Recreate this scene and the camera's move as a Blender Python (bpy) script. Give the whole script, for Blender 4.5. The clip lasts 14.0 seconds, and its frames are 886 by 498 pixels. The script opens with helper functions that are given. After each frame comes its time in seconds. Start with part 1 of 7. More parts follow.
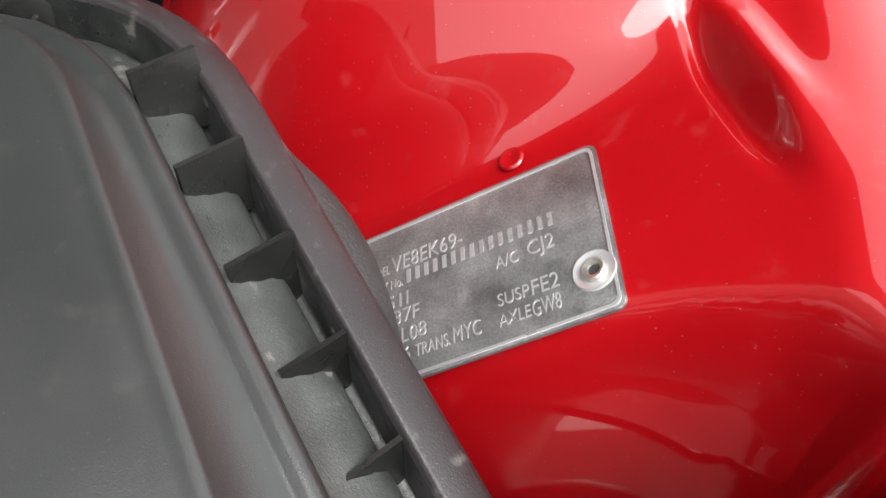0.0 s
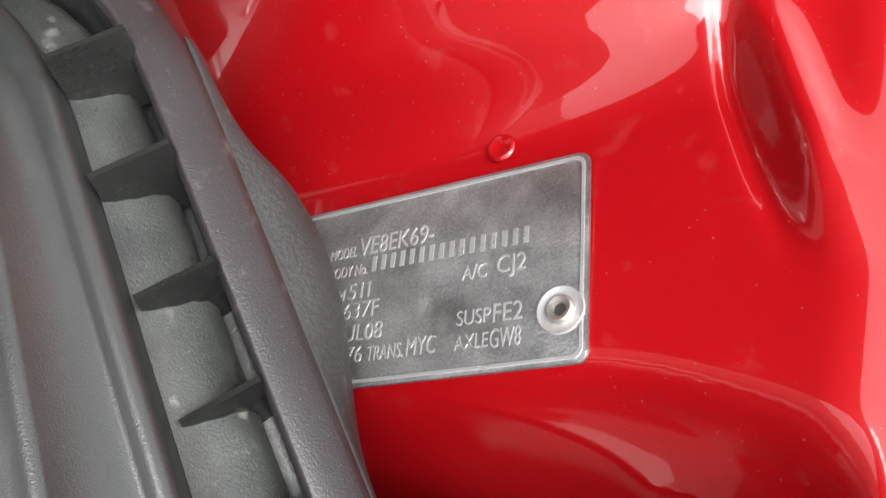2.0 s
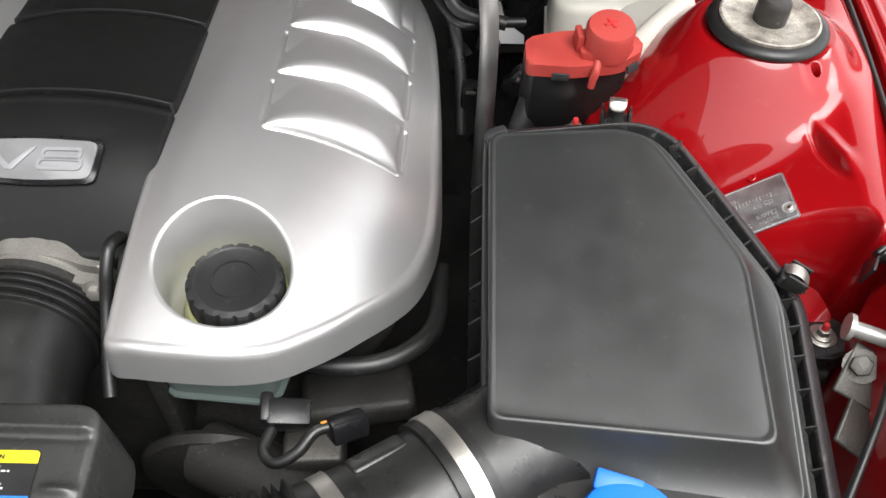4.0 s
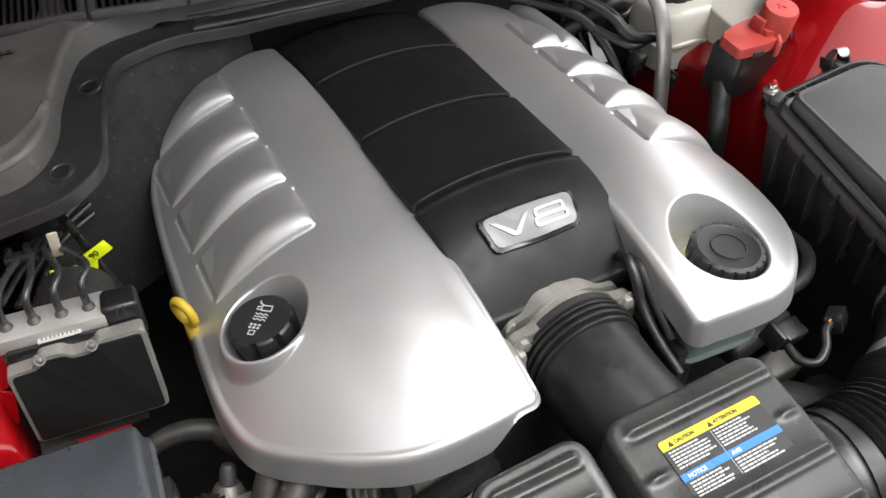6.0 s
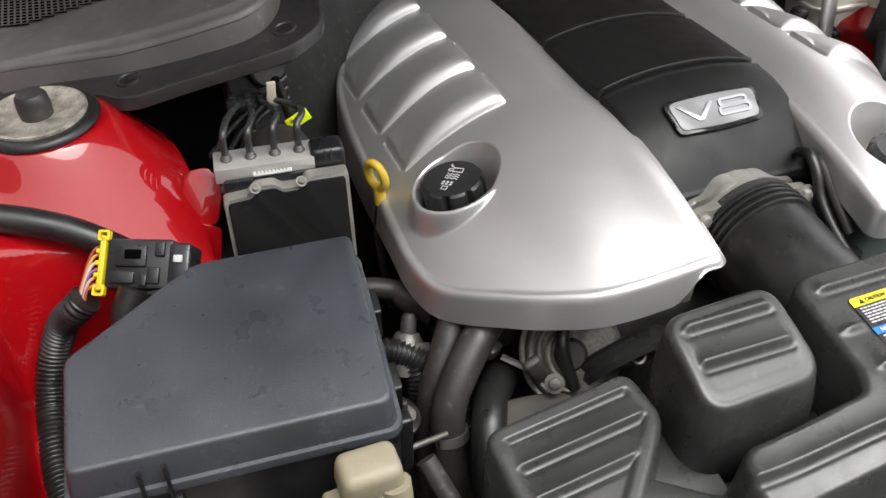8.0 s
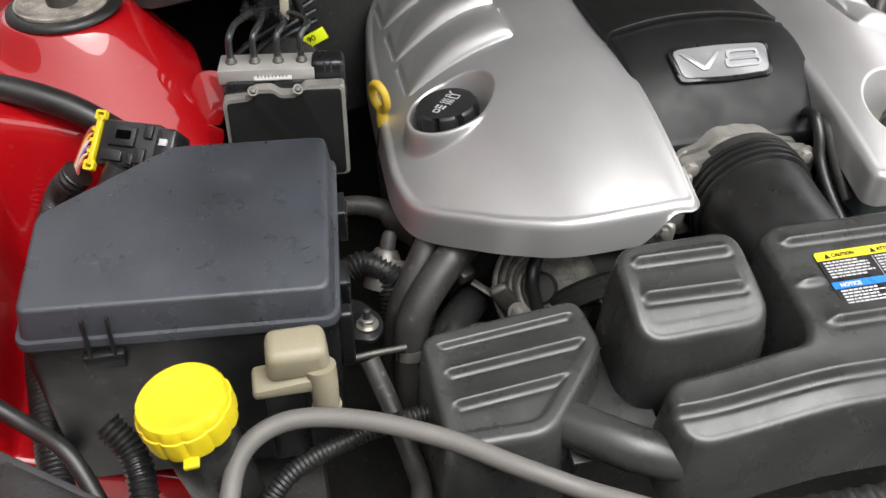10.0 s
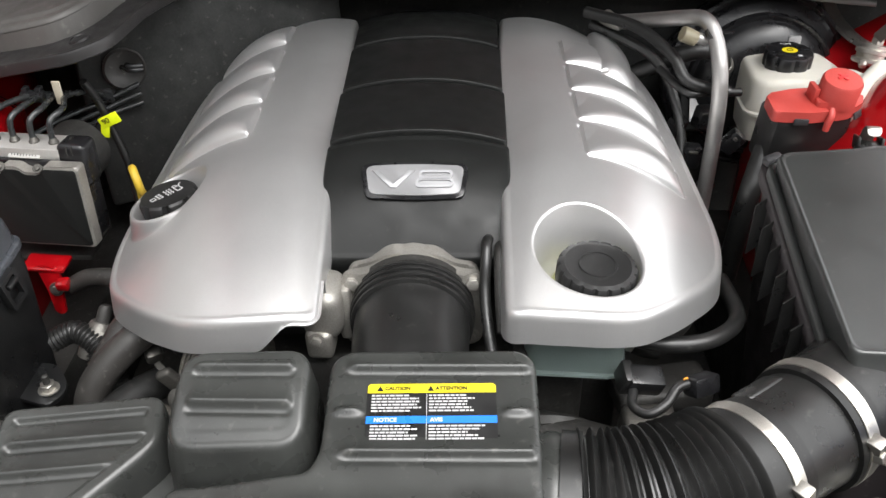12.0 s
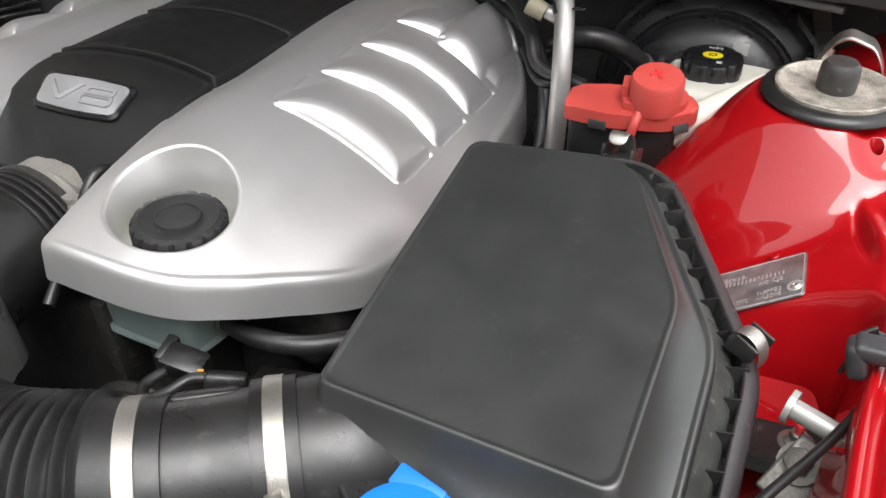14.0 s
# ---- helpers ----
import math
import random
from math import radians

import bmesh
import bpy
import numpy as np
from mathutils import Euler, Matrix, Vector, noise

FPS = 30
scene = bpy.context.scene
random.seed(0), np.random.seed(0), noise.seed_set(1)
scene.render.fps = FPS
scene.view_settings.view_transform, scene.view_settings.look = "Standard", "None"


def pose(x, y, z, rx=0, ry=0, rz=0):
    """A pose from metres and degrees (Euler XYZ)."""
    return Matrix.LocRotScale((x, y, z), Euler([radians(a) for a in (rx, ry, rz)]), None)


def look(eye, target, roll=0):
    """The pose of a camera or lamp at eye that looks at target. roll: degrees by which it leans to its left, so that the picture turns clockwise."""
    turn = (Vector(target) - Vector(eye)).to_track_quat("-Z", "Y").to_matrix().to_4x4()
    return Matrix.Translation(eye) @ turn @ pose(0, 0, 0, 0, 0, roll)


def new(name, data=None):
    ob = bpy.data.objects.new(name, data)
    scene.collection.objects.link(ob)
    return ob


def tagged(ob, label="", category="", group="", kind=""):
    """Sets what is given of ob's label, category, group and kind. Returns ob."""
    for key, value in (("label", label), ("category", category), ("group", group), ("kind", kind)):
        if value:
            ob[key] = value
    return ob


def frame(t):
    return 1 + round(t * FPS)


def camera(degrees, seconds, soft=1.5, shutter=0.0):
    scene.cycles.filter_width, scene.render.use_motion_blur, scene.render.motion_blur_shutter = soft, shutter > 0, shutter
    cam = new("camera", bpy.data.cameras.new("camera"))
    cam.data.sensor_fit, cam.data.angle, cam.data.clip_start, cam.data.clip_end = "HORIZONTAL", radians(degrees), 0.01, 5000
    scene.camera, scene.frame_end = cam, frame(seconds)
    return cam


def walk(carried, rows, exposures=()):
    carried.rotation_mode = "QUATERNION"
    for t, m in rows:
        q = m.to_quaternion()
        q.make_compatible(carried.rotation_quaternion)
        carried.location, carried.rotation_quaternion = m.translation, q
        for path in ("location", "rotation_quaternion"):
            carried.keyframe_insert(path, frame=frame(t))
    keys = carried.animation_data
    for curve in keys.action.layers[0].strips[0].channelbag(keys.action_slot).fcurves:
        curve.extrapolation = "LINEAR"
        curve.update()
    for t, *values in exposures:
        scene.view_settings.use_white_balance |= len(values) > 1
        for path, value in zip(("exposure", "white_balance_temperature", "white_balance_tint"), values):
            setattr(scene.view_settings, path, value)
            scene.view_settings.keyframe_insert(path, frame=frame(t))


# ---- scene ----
cam = camera(53.9, 14.0)
PATH = [
    (0, (0.573, 0.027, 0.954), (0.557, 1.279, -0.606), -0.1),
    (0.5, (0.583, 0.072, 0.937), (0.522, 1.173, -0.731), 0.7),
    (1, (0.59, 0.082, 0.933), (0.493, 1.07, -0.804), 0.0),
    (1.5, (0.594, 0.088, 0.936), (0.484, 1.04, -0.819), 0.4),
    (2, (0.593, 0.076, 0.961), (0.467, 0.998, -0.81), 0.5),
    (2.3, (0.581, 0.039, 1.016), (0.478, 0.934, -0.769), 2.1),
    (2.6, (0.569, -0.038, 1.104), (0.444, 0.878, -0.67), 0.7),
    (2.8, (0.55, -0.09, 1.156), (0.416, 0.933, -0.558), 0.7),
    (3, (0.531, -0.143, 1.206), (0.347, 0.974, -0.443), -0.8),
    (3.2, (0.499, -0.213, 1.247), (0.294, 0.986, -0.342), -1.0),
    (5.3, (-0.068, -0.428, 1.307), (0.47, 0.938, -0.051), -0.1),
    (5.5, (-0.154, -0.417, 1.324), (0.446, 0.937, -0.02), -0.5),
    (6, (-0.357, -0.379, 1.357), (0.308, 0.954, 0.023), -1.6),
    (6.5, (-0.496, -0.365, 1.364), (0.224, 0.972, 0.062), -0.8),
    (7, (-0.536, -0.387, 1.333), (0.211, 0.96, 0.058), 0.8),
    (7.5, (-0.531, -0.428, 1.285), (0.126, 0.98, 0.027), -0.7),
    (8, (-0.511, -0.467, 1.248), (0.03, 1.013, 0.017), -1.2),
    (8.2, (-0.503, -0.486, 1.236), (-0.016, 1.013, 0.006), -1.4),
    (10.3, (-0.377, -0.545, 1.208), (-0.086, 0.972, -0.063), 0.0),
    (10.5, (-0.318, -0.544, 1.219), (-0.067, 0.964, -0.071), -0.7),
    (11, (-0.171, -0.542, 1.216), (0.02, 0.981, -0.065), -0.5),
    (11.5, (-0.061, -0.557, 1.242), (0.036, 1.002, -0.008), -0.6),
    (12, (0.043, -0.586, 1.264), (0.004, 1.045, 0.107), -0.9),
    (12.5, (0.178, -0.571, 1.251), (-0.017, 1.073, 0.128), -0.4),
    (13, (0.346, -0.51, 1.229), (-0.061, 1.1, 0.115), 0.2),
    (13.5, (0.483, -0.449, 1.205), (-0.087, 1.11, 0.09), -0.3),
    (14, (0.594, -0.377, 1.133), (-0.112, 1.138, 0.035), -1.0),
]
walk(cam, [(t, look(eye, target, roll)) for t, eye, target, roll in PATH], [(0, 2.0), (2.0, 2.0), (2.5, 1.90), (3.2, 1.68), (5.3, 1.67), (8.2, 1.66), (10.3, 1.72), (11.5, 1.85), (12.5, 1.79), (14, 1.70)])

# ---- world and light ----
world = bpy.data.worlds.new("overcast_sky")
scene.world = world
world.use_nodes = True
wn = world.node_tree
sky = wn.nodes.new("ShaderNodeTexSky")
sky.sky_type, sky.sun_disc = "NISHITA", False
sky.sun_elevation, sky.sun_rotation = radians(65), radians(145)
sky.air_density, sky.dust_density, sky.ozone_density = 1.0, 2.0, 1.0
hsv = wn.nodes.new("ShaderNodeHueSaturation")
hsv.inputs["Saturation"].default_value = 0.06
wn.links.new(sky.outputs[0], hsv.inputs["Color"])
wn.links.new(hsv.outputs[0], wn.nodes["Background"].inputs[0])
wn.nodes["Background"].inputs[1].default_value = 0.15
sun = new("sun", bpy.data.lights.new("sun", "SUN"))
sun.data.energy, sun.data.angle, sun.data.color = 1.0, radians(44), (1.0, 0.985, 0.965)
sun.matrix_world = look((0.75, -1.07, 2.8), (0, 0, 0))


# ---- materials ----
def surf(name, base, rough=0.5, metal=0.0, coat=0.0, grain=0.0, gscale=900.0, var=0.12, vscale=14.0, rvar=0.1, flake=0.0,
         dust=0.0, trans=0.0, spots=0.0, spot_size=420.0):
    """A procedural material: base colour with broad stains and fine grain, roughness that varies, fine relief."""
    m = bpy.data.materials.new(name)
    m.use_nodes = True
    nt = m.node_tree
    b = nt.nodes["Principled BSDF"]
    tc = nt.nodes.new("ShaderNodeTexCoord")

    def noise_node(scale, detail=4.0):
        n = nt.nodes.new("ShaderNodeTexNoise")
        n.inputs["Scale"].default_value, n.inputs["Detail"].default_value = scale, detail
        nt.links.new(tc.outputs["Object"], n.inputs["Vector"])
        return n

    def spread(n, lo, hi):
        r = nt.nodes.new("ShaderNodeMapRange")
        r.inputs["From Min"].default_value, r.inputs["From Max"].default_value = 0.3, 0.7
        r.inputs["To Min"].default_value, r.inputs["To Max"].default_value = lo, hi
        nt.links.new(n.outputs["Fac"], r.inputs["Value"])
        return r

    broad, fine = noise_node(vscale), noise_node(gscale, 2.0)
    mix = nt.nodes.new("ShaderNodeMix")
    mix.data_type, mix.blend_type = "RGBA", "MULTIPLY"
    mix.inputs["Factor"].default_value = 1.0
    mix.inputs["A"].default_value = (*base, 1)
    both = nt.nodes.new("ShaderNodeMath")
    both.operation = "MULTIPLY"
    nt.links.new(spread(broad, 1 - var, 1 + var).outputs[0], both.inputs[0])
    nt.links.new(spread(fine, 1 - var * 0.5 - flake, 1 + var * 0.5 + flake).outputs[0], both.inputs[1])
    nt.links.new(both.outputs[0], mix.inputs["B"])
    colour = mix.outputs["Result"]
    if dust:
        specks = noise_node(130.0, 6.0)
        ramp = nt.nodes.new("ShaderNodeMapRange")
        ramp.inputs["From Min"].default_value, ramp.inputs["From Max"].default_value = 0.62, 0.78
        ramp.inputs["To Max"].default_value = dust
        nt.links.new(specks.outputs["Fac"], ramp.inputs["Value"])
        dm = nt.nodes.new("ShaderNodeMix")
        dm.data_type = "RGBA"
        dm.inputs["B"].default_value = (0.42, 0.40, 0.37, 1)
        nt.links.new(ramp.outputs[0], dm.inputs["Factor"])
        nt.links.new(colour, dm.inputs["A"])
        colour = dm.outputs["Result"]
    if spots:
        # fine pale specks of dust, some cells only
        cell = nt.nodes.new("ShaderNodeTexVoronoi")
        cell.inputs["Scale"].default_value = spot_size
        nt.links.new(tc.outputs["Object"], cell.inputs["Vector"])
        tint = nt.nodes.new("ShaderNodeSeparateColor")
        nt.links.new(cell.outputs["Color"], tint.inputs["Color"])
        size = nt.nodes.new("ShaderNodeMapRange")
        size.inputs["From Min"].default_value, size.inputs["From Max"].default_value = 0.80, 1.0
        size.inputs["To Min"].default_value, size.inputs["To Max"].default_value = 0.0, 0.20
        nt.links.new(tint.outputs[0], size.inputs["Value"])
        dot = nt.nodes.new("ShaderNodeMath")
        dot.operation = "LESS_THAN"
        nt.links.new(cell.outputs["Distance"], dot.inputs[0])
        nt.links.new(size.outputs[0], dot.inputs[1])
        weight = nt.nodes.new("ShaderNodeMath")
        weight.operation = "MULTIPLY"
        weight.inputs[1].default_value = spots
        nt.links.new(dot.outputs[0], weight.inputs[0])
        sm = nt.nodes.new("ShaderNodeMix")
        sm.data_type = "RGBA"
        sm.inputs["B"].default_value = (0.50, 0.47, 0.44, 1)
        nt.links.new(weight.outputs[0], sm.inputs["Factor"])
        nt.links.new(colour, sm.inputs["A"])
        colour = sm.outputs["Result"]
    nt.links.new(colour, b.inputs["Base Color"])
    nt.links.new(spread(noise_node(vscale * 3), max(0.02, rough - rvar), rough + rvar).outputs[0], b.inputs["Roughness"])
    b.inputs["Metallic"].default_value = metal
    b.inputs["Coat Weight"].default_value = coat
    b.inputs["Coat Roughness"].default_value = 0.03
    if trans:
        b.inputs["Subsurface Weight"].default_value = trans
        b.inputs["Subsurface Radius"].default_value = (0.02, 0.02, 0.015)
        b.inputs["Subsurface Scale"].default_value = 0.5
    if grain:
        bump = nt.nodes.new("ShaderNodeBump")
        bump.inputs["Strength"].default_value = grain
        bump.inputs["Distance"].default_value = 0.0006
        nt.links.new(fine.outputs["Fac"], bump.inputs["Height"])
        nt.links.new(bump.outputs[0], b.inputs["Normal"])
    return m


SILVER = surf("silver_paint", (0.590, 0.585, 0.581), 0.35, 0.72, grain=0.06, gscale=2500, var=0.04, flake=0.06, rvar=0.03)
SATIN = surf("satin_black_plastic", (0.0115, 0.0120, 0.0116), 0.40, grain=0.10, gscale=2600, var=0.1, dust=0.02)
SATIN.node_tree.nodes["Principled BSDF"].inputs["Specular IOR Level"].default_value = 0.20
PLASTIC = surf("moulded_black_plastic", (0.019, 0.019, 0.0185), 0.31, grain=0.14, gscale=2200, var=0.35, rvar=0.09, dust=0.09, spots=0.10, spot_size=900)
LIDGREY = surf("grained_black_lid", (0.025, 0.0268, 0.0260), 0.37, grain=0.16, gscale=2600, var=0.18, rvar=0.05, dust=0.05, spots=0.05, spot_size=800)
LIDGREY.node_tree.nodes["Principled BSDF"].inputs["Specular IOR Level"].default_value = 0.80
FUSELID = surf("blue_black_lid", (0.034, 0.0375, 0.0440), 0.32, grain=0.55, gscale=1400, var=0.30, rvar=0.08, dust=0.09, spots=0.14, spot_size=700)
# darker base than the lid: dark reflections on the sides put into colour
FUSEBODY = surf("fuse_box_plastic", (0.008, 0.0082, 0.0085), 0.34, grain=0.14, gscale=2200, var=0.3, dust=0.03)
FLANGE = surf("dusty_grey_plastic", (0.026, 0.0215, 0.0228), 0.40, grain=0.25, gscale=2000, var=0.35, dust=0.25, spots=0.20, spot_size=1300)
SKIRT = surf("dusty_lid_edge", (0.055, 0.058, 0.055), 0.36, grain=0.3, gscale=1800, var=0.35, vscale=60, dust=0.55, spots=0.25, spot_size=1200)
TROUGH = surf("dusty_groove_plastic", (0.026, 0.028, 0.0265), 0.36, grain=0.2, gscale=1800, var=0.5, vscale=90, dust=0.5, spots=0.25, spot_size=1200)
FLAP = surf("dusty_flap_rubber", (0.030, 0.0285, 0.0285), 0.55, grain=0.5, gscale=900, var=0.4, dust=0.3, spots=0.25, spot_size=1500)
RESO = surf("dusty_resonator_plastic", (0.033, 0.0345, 0.0325), 0.31, grain=0.14, gscale=2200, var=0.35, rvar=0.09, dust=0.10, spots=0.14, spot_size=900)
RUBBER = surf("black_rubber", (0.012, 0.012, 0.0117), 0.37, grain=0.15, gscale=1600, var=0.3, dust=0.07, spots=0.07, spot_size=800)
HOSE = surf("matt_grey_rubber", (0.029, 0.0270, 0.0250), 0.48, grain=0.2, gscale=1200, var=0.4, vscale=30, dust=0.22)
COWL = surf("cowl_plastic", (0.021, 0.0198, 0.0200), 0.42, grain=0.15, gscale=2000, var=0.25, dust=0.10, spots=0.07, spot_size=800)
FADED = surf("faded_cowl_plastic", (0.056, 0.053, 0.053), 0.45, grain=0.2, gscale=1800, var=0.2, dust=0.15)
TRAY = surf("sun_faded_tray_plastic", (0.098, 0.094, 0.089), 0.45, grain=0.2, gscale=1800, var=0.22, dust=0.2, spots=0.1, spot_size=600)
# near-black without gloss: paints the shade in openings, slots and bores
SHADEBLACK = surf("opening_shade", (0.002, 0.002, 0.002), 0.95, var=0.1)
SHADEBLACK.node_tree.nodes["Principled BSDF"].inputs["Specular IOR Level"].default_value = 0.0
RED = surf("red_body_paint", (0.30, 0.0020, 0.0045), 0.45, coat=1.0, var=0.05, gscale=3000, rvar=0.05, dust=0.03, spots=0.09, spot_size=700)
RED.node_tree.nodes["Principled BSDF"].inputs["Specular IOR Level"].default_value = 0.1
RED.node_tree.nodes["Principled BSDF"].inputs["Coat IOR"].default_value = 1.55
REDPLASTIC = surf("pale_red_plastic", (0.44, 0.055, 0.045), 0.52, grain=0.2, var=0.10, dust=0.06)
REDPAINT = surf("red_stud_paint", (0.55, 0.03, 0.03), 0.5, var=0.15)
ALU = surf("cast_aluminium", (0.37, 0.355, 0.325), 0.52, 0.70, grain=0.5, gscale=700, var=0.25)
BLOCKALU = surf("machined_aluminium", (0.56, 0.545, 0.52), 0.45, 0.6, grain=0.3, gscale=900, var=0.12)
PIPE = surf("drawn_aluminium", (0.42, 0.41, 0.40), 0.46, 0.92, grain=0.4, gscale=1200, var=0.2)
DIRTYPLATE = surf("dirty_plated_steel", (0.40, 0.37, 0.32), 0.45, 0.55, grain=0.4, gscale=700, var=0.5, vscale=70, dust=0.5, spots=0.4, spot_size=700)
ZINC = surf("zinc_plated_steel", (0.50, 0.48, 0.44), 0.36, 0.9, grain=0.2, var=0.2)
TAG = surf("stamped_tag_metal", (0.30, 0.30, 0.30), 0.40, 0.78, grain=0.3, gscale=1400, var=0.35, vscale=60, dust=0.35, spots=1.0, spot_size=1000)
TAGRIM = surf("bright_embossing", (0.66, 0.66, 0.66), 0.36, 0.70, var=0.10)
YELLOW = surf("yellow_plastic", (0.58, 0.46, 0.008), 0.45, var=0.10, vscale=40, dust=0.04)
DIPYEL = surf("faded_yellow_plastic", (0.52, 0.35, 0.03), 0.50, var=0.12)
LIME = surf("lime_tape", (0.75, 0.85, 0.01), 0.5, var=0.05)
CREAM = surf("cream_plastic", (0.235, 0.208, 0.145), 0.45, var=0.12, trans=0.2, dust=0.05)
WHITEPL = surf("milky_white_plastic", (0.58, 0.56, 0.50), 0.45, var=0.07, trans=0.2)
TANK = surf("grey_green_tank", (0.16, 0.20, 0.19), 0.40, var=0.08, trans=0.2)
COOLANT = surf("olive_neck", (0.35, 0.36, 0.16), 0.35, var=0.1)
BLUE = surf("blue_plastic", (0.01, 0.16, 0.72), 0.40, var=0.05)
BLACK = surf("black_gloss_plastic", (0.010, 0.010, 0.011), 0.30, var=0.1, dust=0.04)
CAPBLACK = surf("satin_cap_plastic", (0.016, 0.016, 0.016), 0.45, grain=0.2, gscale=1800, var=0.15, dust=0.08)
DARK = surf("grimy_dark_metal", (0.030, 0.029, 0.027), 0.6, 0.2, grain=0.6, gscale=300, var=0.3, dust=0.15)
GRIMEALU = surf("grimy_aluminium", (0.20, 0.19, 0.165), 0.58, 0.45, grain=0.6, gscale=400, var=0.45, vscale=60, dust=0.2)
FELT = surf("grey_bulkhead_felt", (0.017, 0.0175, 0.0165), 0.85, grain=0.5, gscale=350, var=0.3, dust=0.12)
IRON = surf("cast_grey_metal", (0.115, 0.110, 0.100), 0.5, 0.7, grain=0.6, gscale=500, var=0.3)
BRAKELINE = surf("coated_steel_line", (0.035, 0.037, 0.038), 0.28, 0.3, var=0.15)
PRINT = surf("white_print", (0.50, 0.50, 0.50), 0.5, var=0.04)
LABELBLACK = surf("label_black", (0.012, 0.012, 0.012), 0.35, var=0.05)
LABELYEL = surf("label_yellow", (0.66, 0.54, 0.015), 0.40, var=0.04)
LABELBLUE = surf("label_blue", (0.02, 0.17, 0.62), 0.35, var=0.03)
GROUNDM = surf("concrete_ground", (0.42, 0.41, 0.385), 0.85, grain=0.5, gscale=60, var=0.2, vscale=0.8)
BADGELET = surf("badge_letter", (0.33, 0.33, 0.34), 0.42, 0.55, var=0.05)
BADGEM = surf("badge_silver", (0.26, 0.26, 0.265), 0.50, 0.3, grain=0.1, gscale=2500, var=0.04)
PAD = surf("hood_insulation", (0.035, 0.034, 0.034), 0.9, grain=0.6, gscale=300, var=0.2)
GREYPAD = surf("grey_rubber_strip", (0.032, 0.032, 0.034), 0.50, grain=0.12, var=0.2, dust=0.08)


# ---- mesh helpers ----
def thing(name, at, label, category, group="", kind=""):
    ob = new(name)
    ob.location = at
    ob.empty_display_size = 0.02
    return tagged(ob, label, category, group, kind)


def raw(name, verts, faces, material, parent=None, label="", smooth=True, sharp=42):
    """One mesh object from points and faces, under a thing or part where one is given."""
    me = bpy.data.meshes.new(name)
    me.from_pydata([tuple(map(float, v)) for v in verts], [], faces)
    me.update()
    if smooth:
        me.polygons.foreach_set("use_smooth", [True] * len(me.polygons))
        me.set_sharp_from_angle(angle=radians(sharp))
    me.materials.append(material)
    ob = new(name, me)
    if parent is not None:
        ob.parent = parent
        bpy.context.view_layer.update()
        ob.matrix_parent_inverse = parent.matrix_world.inverted()
    if label:
        tagged(ob, label)
    return ob


def part(name, bm, material, parent, label="", sharp=42):
    """Links a bmesh as one mesh object under a thing or part."""
    bmesh.ops.recalc_face_normals(bm, faces=bm.faces)
    bm.verts.index_update()
    verts, faces = [v.co.copy() for v in bm.verts], [[v.index for v in f.verts] for f in bm.faces]
    bm.free()
    return raw(name, verts, faces, material, parent, label, sharp=sharp)


def rounded(poly, r, step=0.004, seg=5):
    """A closed plan outline with its corners rounded (r: one radius or one per corner), sampled finely."""
    n, out = len(poly), []
    rs = r if isinstance(r, (list, tuple)) else [r] * n
    corners = []
    for i in range(n):
        p, a, b = (np.array(poly[k % n], float) for k in (i, i - 1, i + 1))
        da, db = a - p, b - p
        la, lb = np.linalg.norm(da), np.linalg.norm(db)
        d = min(rs[i], la * 0.49, lb * 0.49)
        p0, p1 = p + da / la * d, p + db / lb * d
        corners.append([(1 - t) ** 2 * p0 + 2 * t * (1 - t) * p + t * t * p1 for t in np.linspace(0, 1, seg + 1)])
    for i in range(n):
        out.extend(corners[i])
        a, b = corners[i][-1], corners[(i + 1) % n][0]
        k = int(np.linalg.norm(b - a) / step)
        out.extend(a + (b - a) * (j / (k + 1)) for j in range(1, k + 1))
    out = np.array(out)
    keep = np.linalg.norm(out - np.roll(out, 1, 0), axis=1) > 1e-6
    out = out[keep]
    area = 0.5 * np.sum(out[:, 0] * np.roll(out[:, 1], -1) - np.roll(out[:, 0], -1) * out[:, 1])
    return out if area > 0 else out[::-1]


def inside(poly, pts):
    x, y = pts[:, 0], pts[:, 1]
    res = np.zeros(len(pts), bool)
    a, b = poly, np.roll(poly, -1, 0)
    for (x0, y0), (x1, y1) in zip(a, b):
        if y0 == y1:
            continue
        hit = ((y0 > y) != (y1 > y)) & (x < (x1 - x0) * (y - y0) / (y1 - y0) + x0)
        res ^= hit
    return res


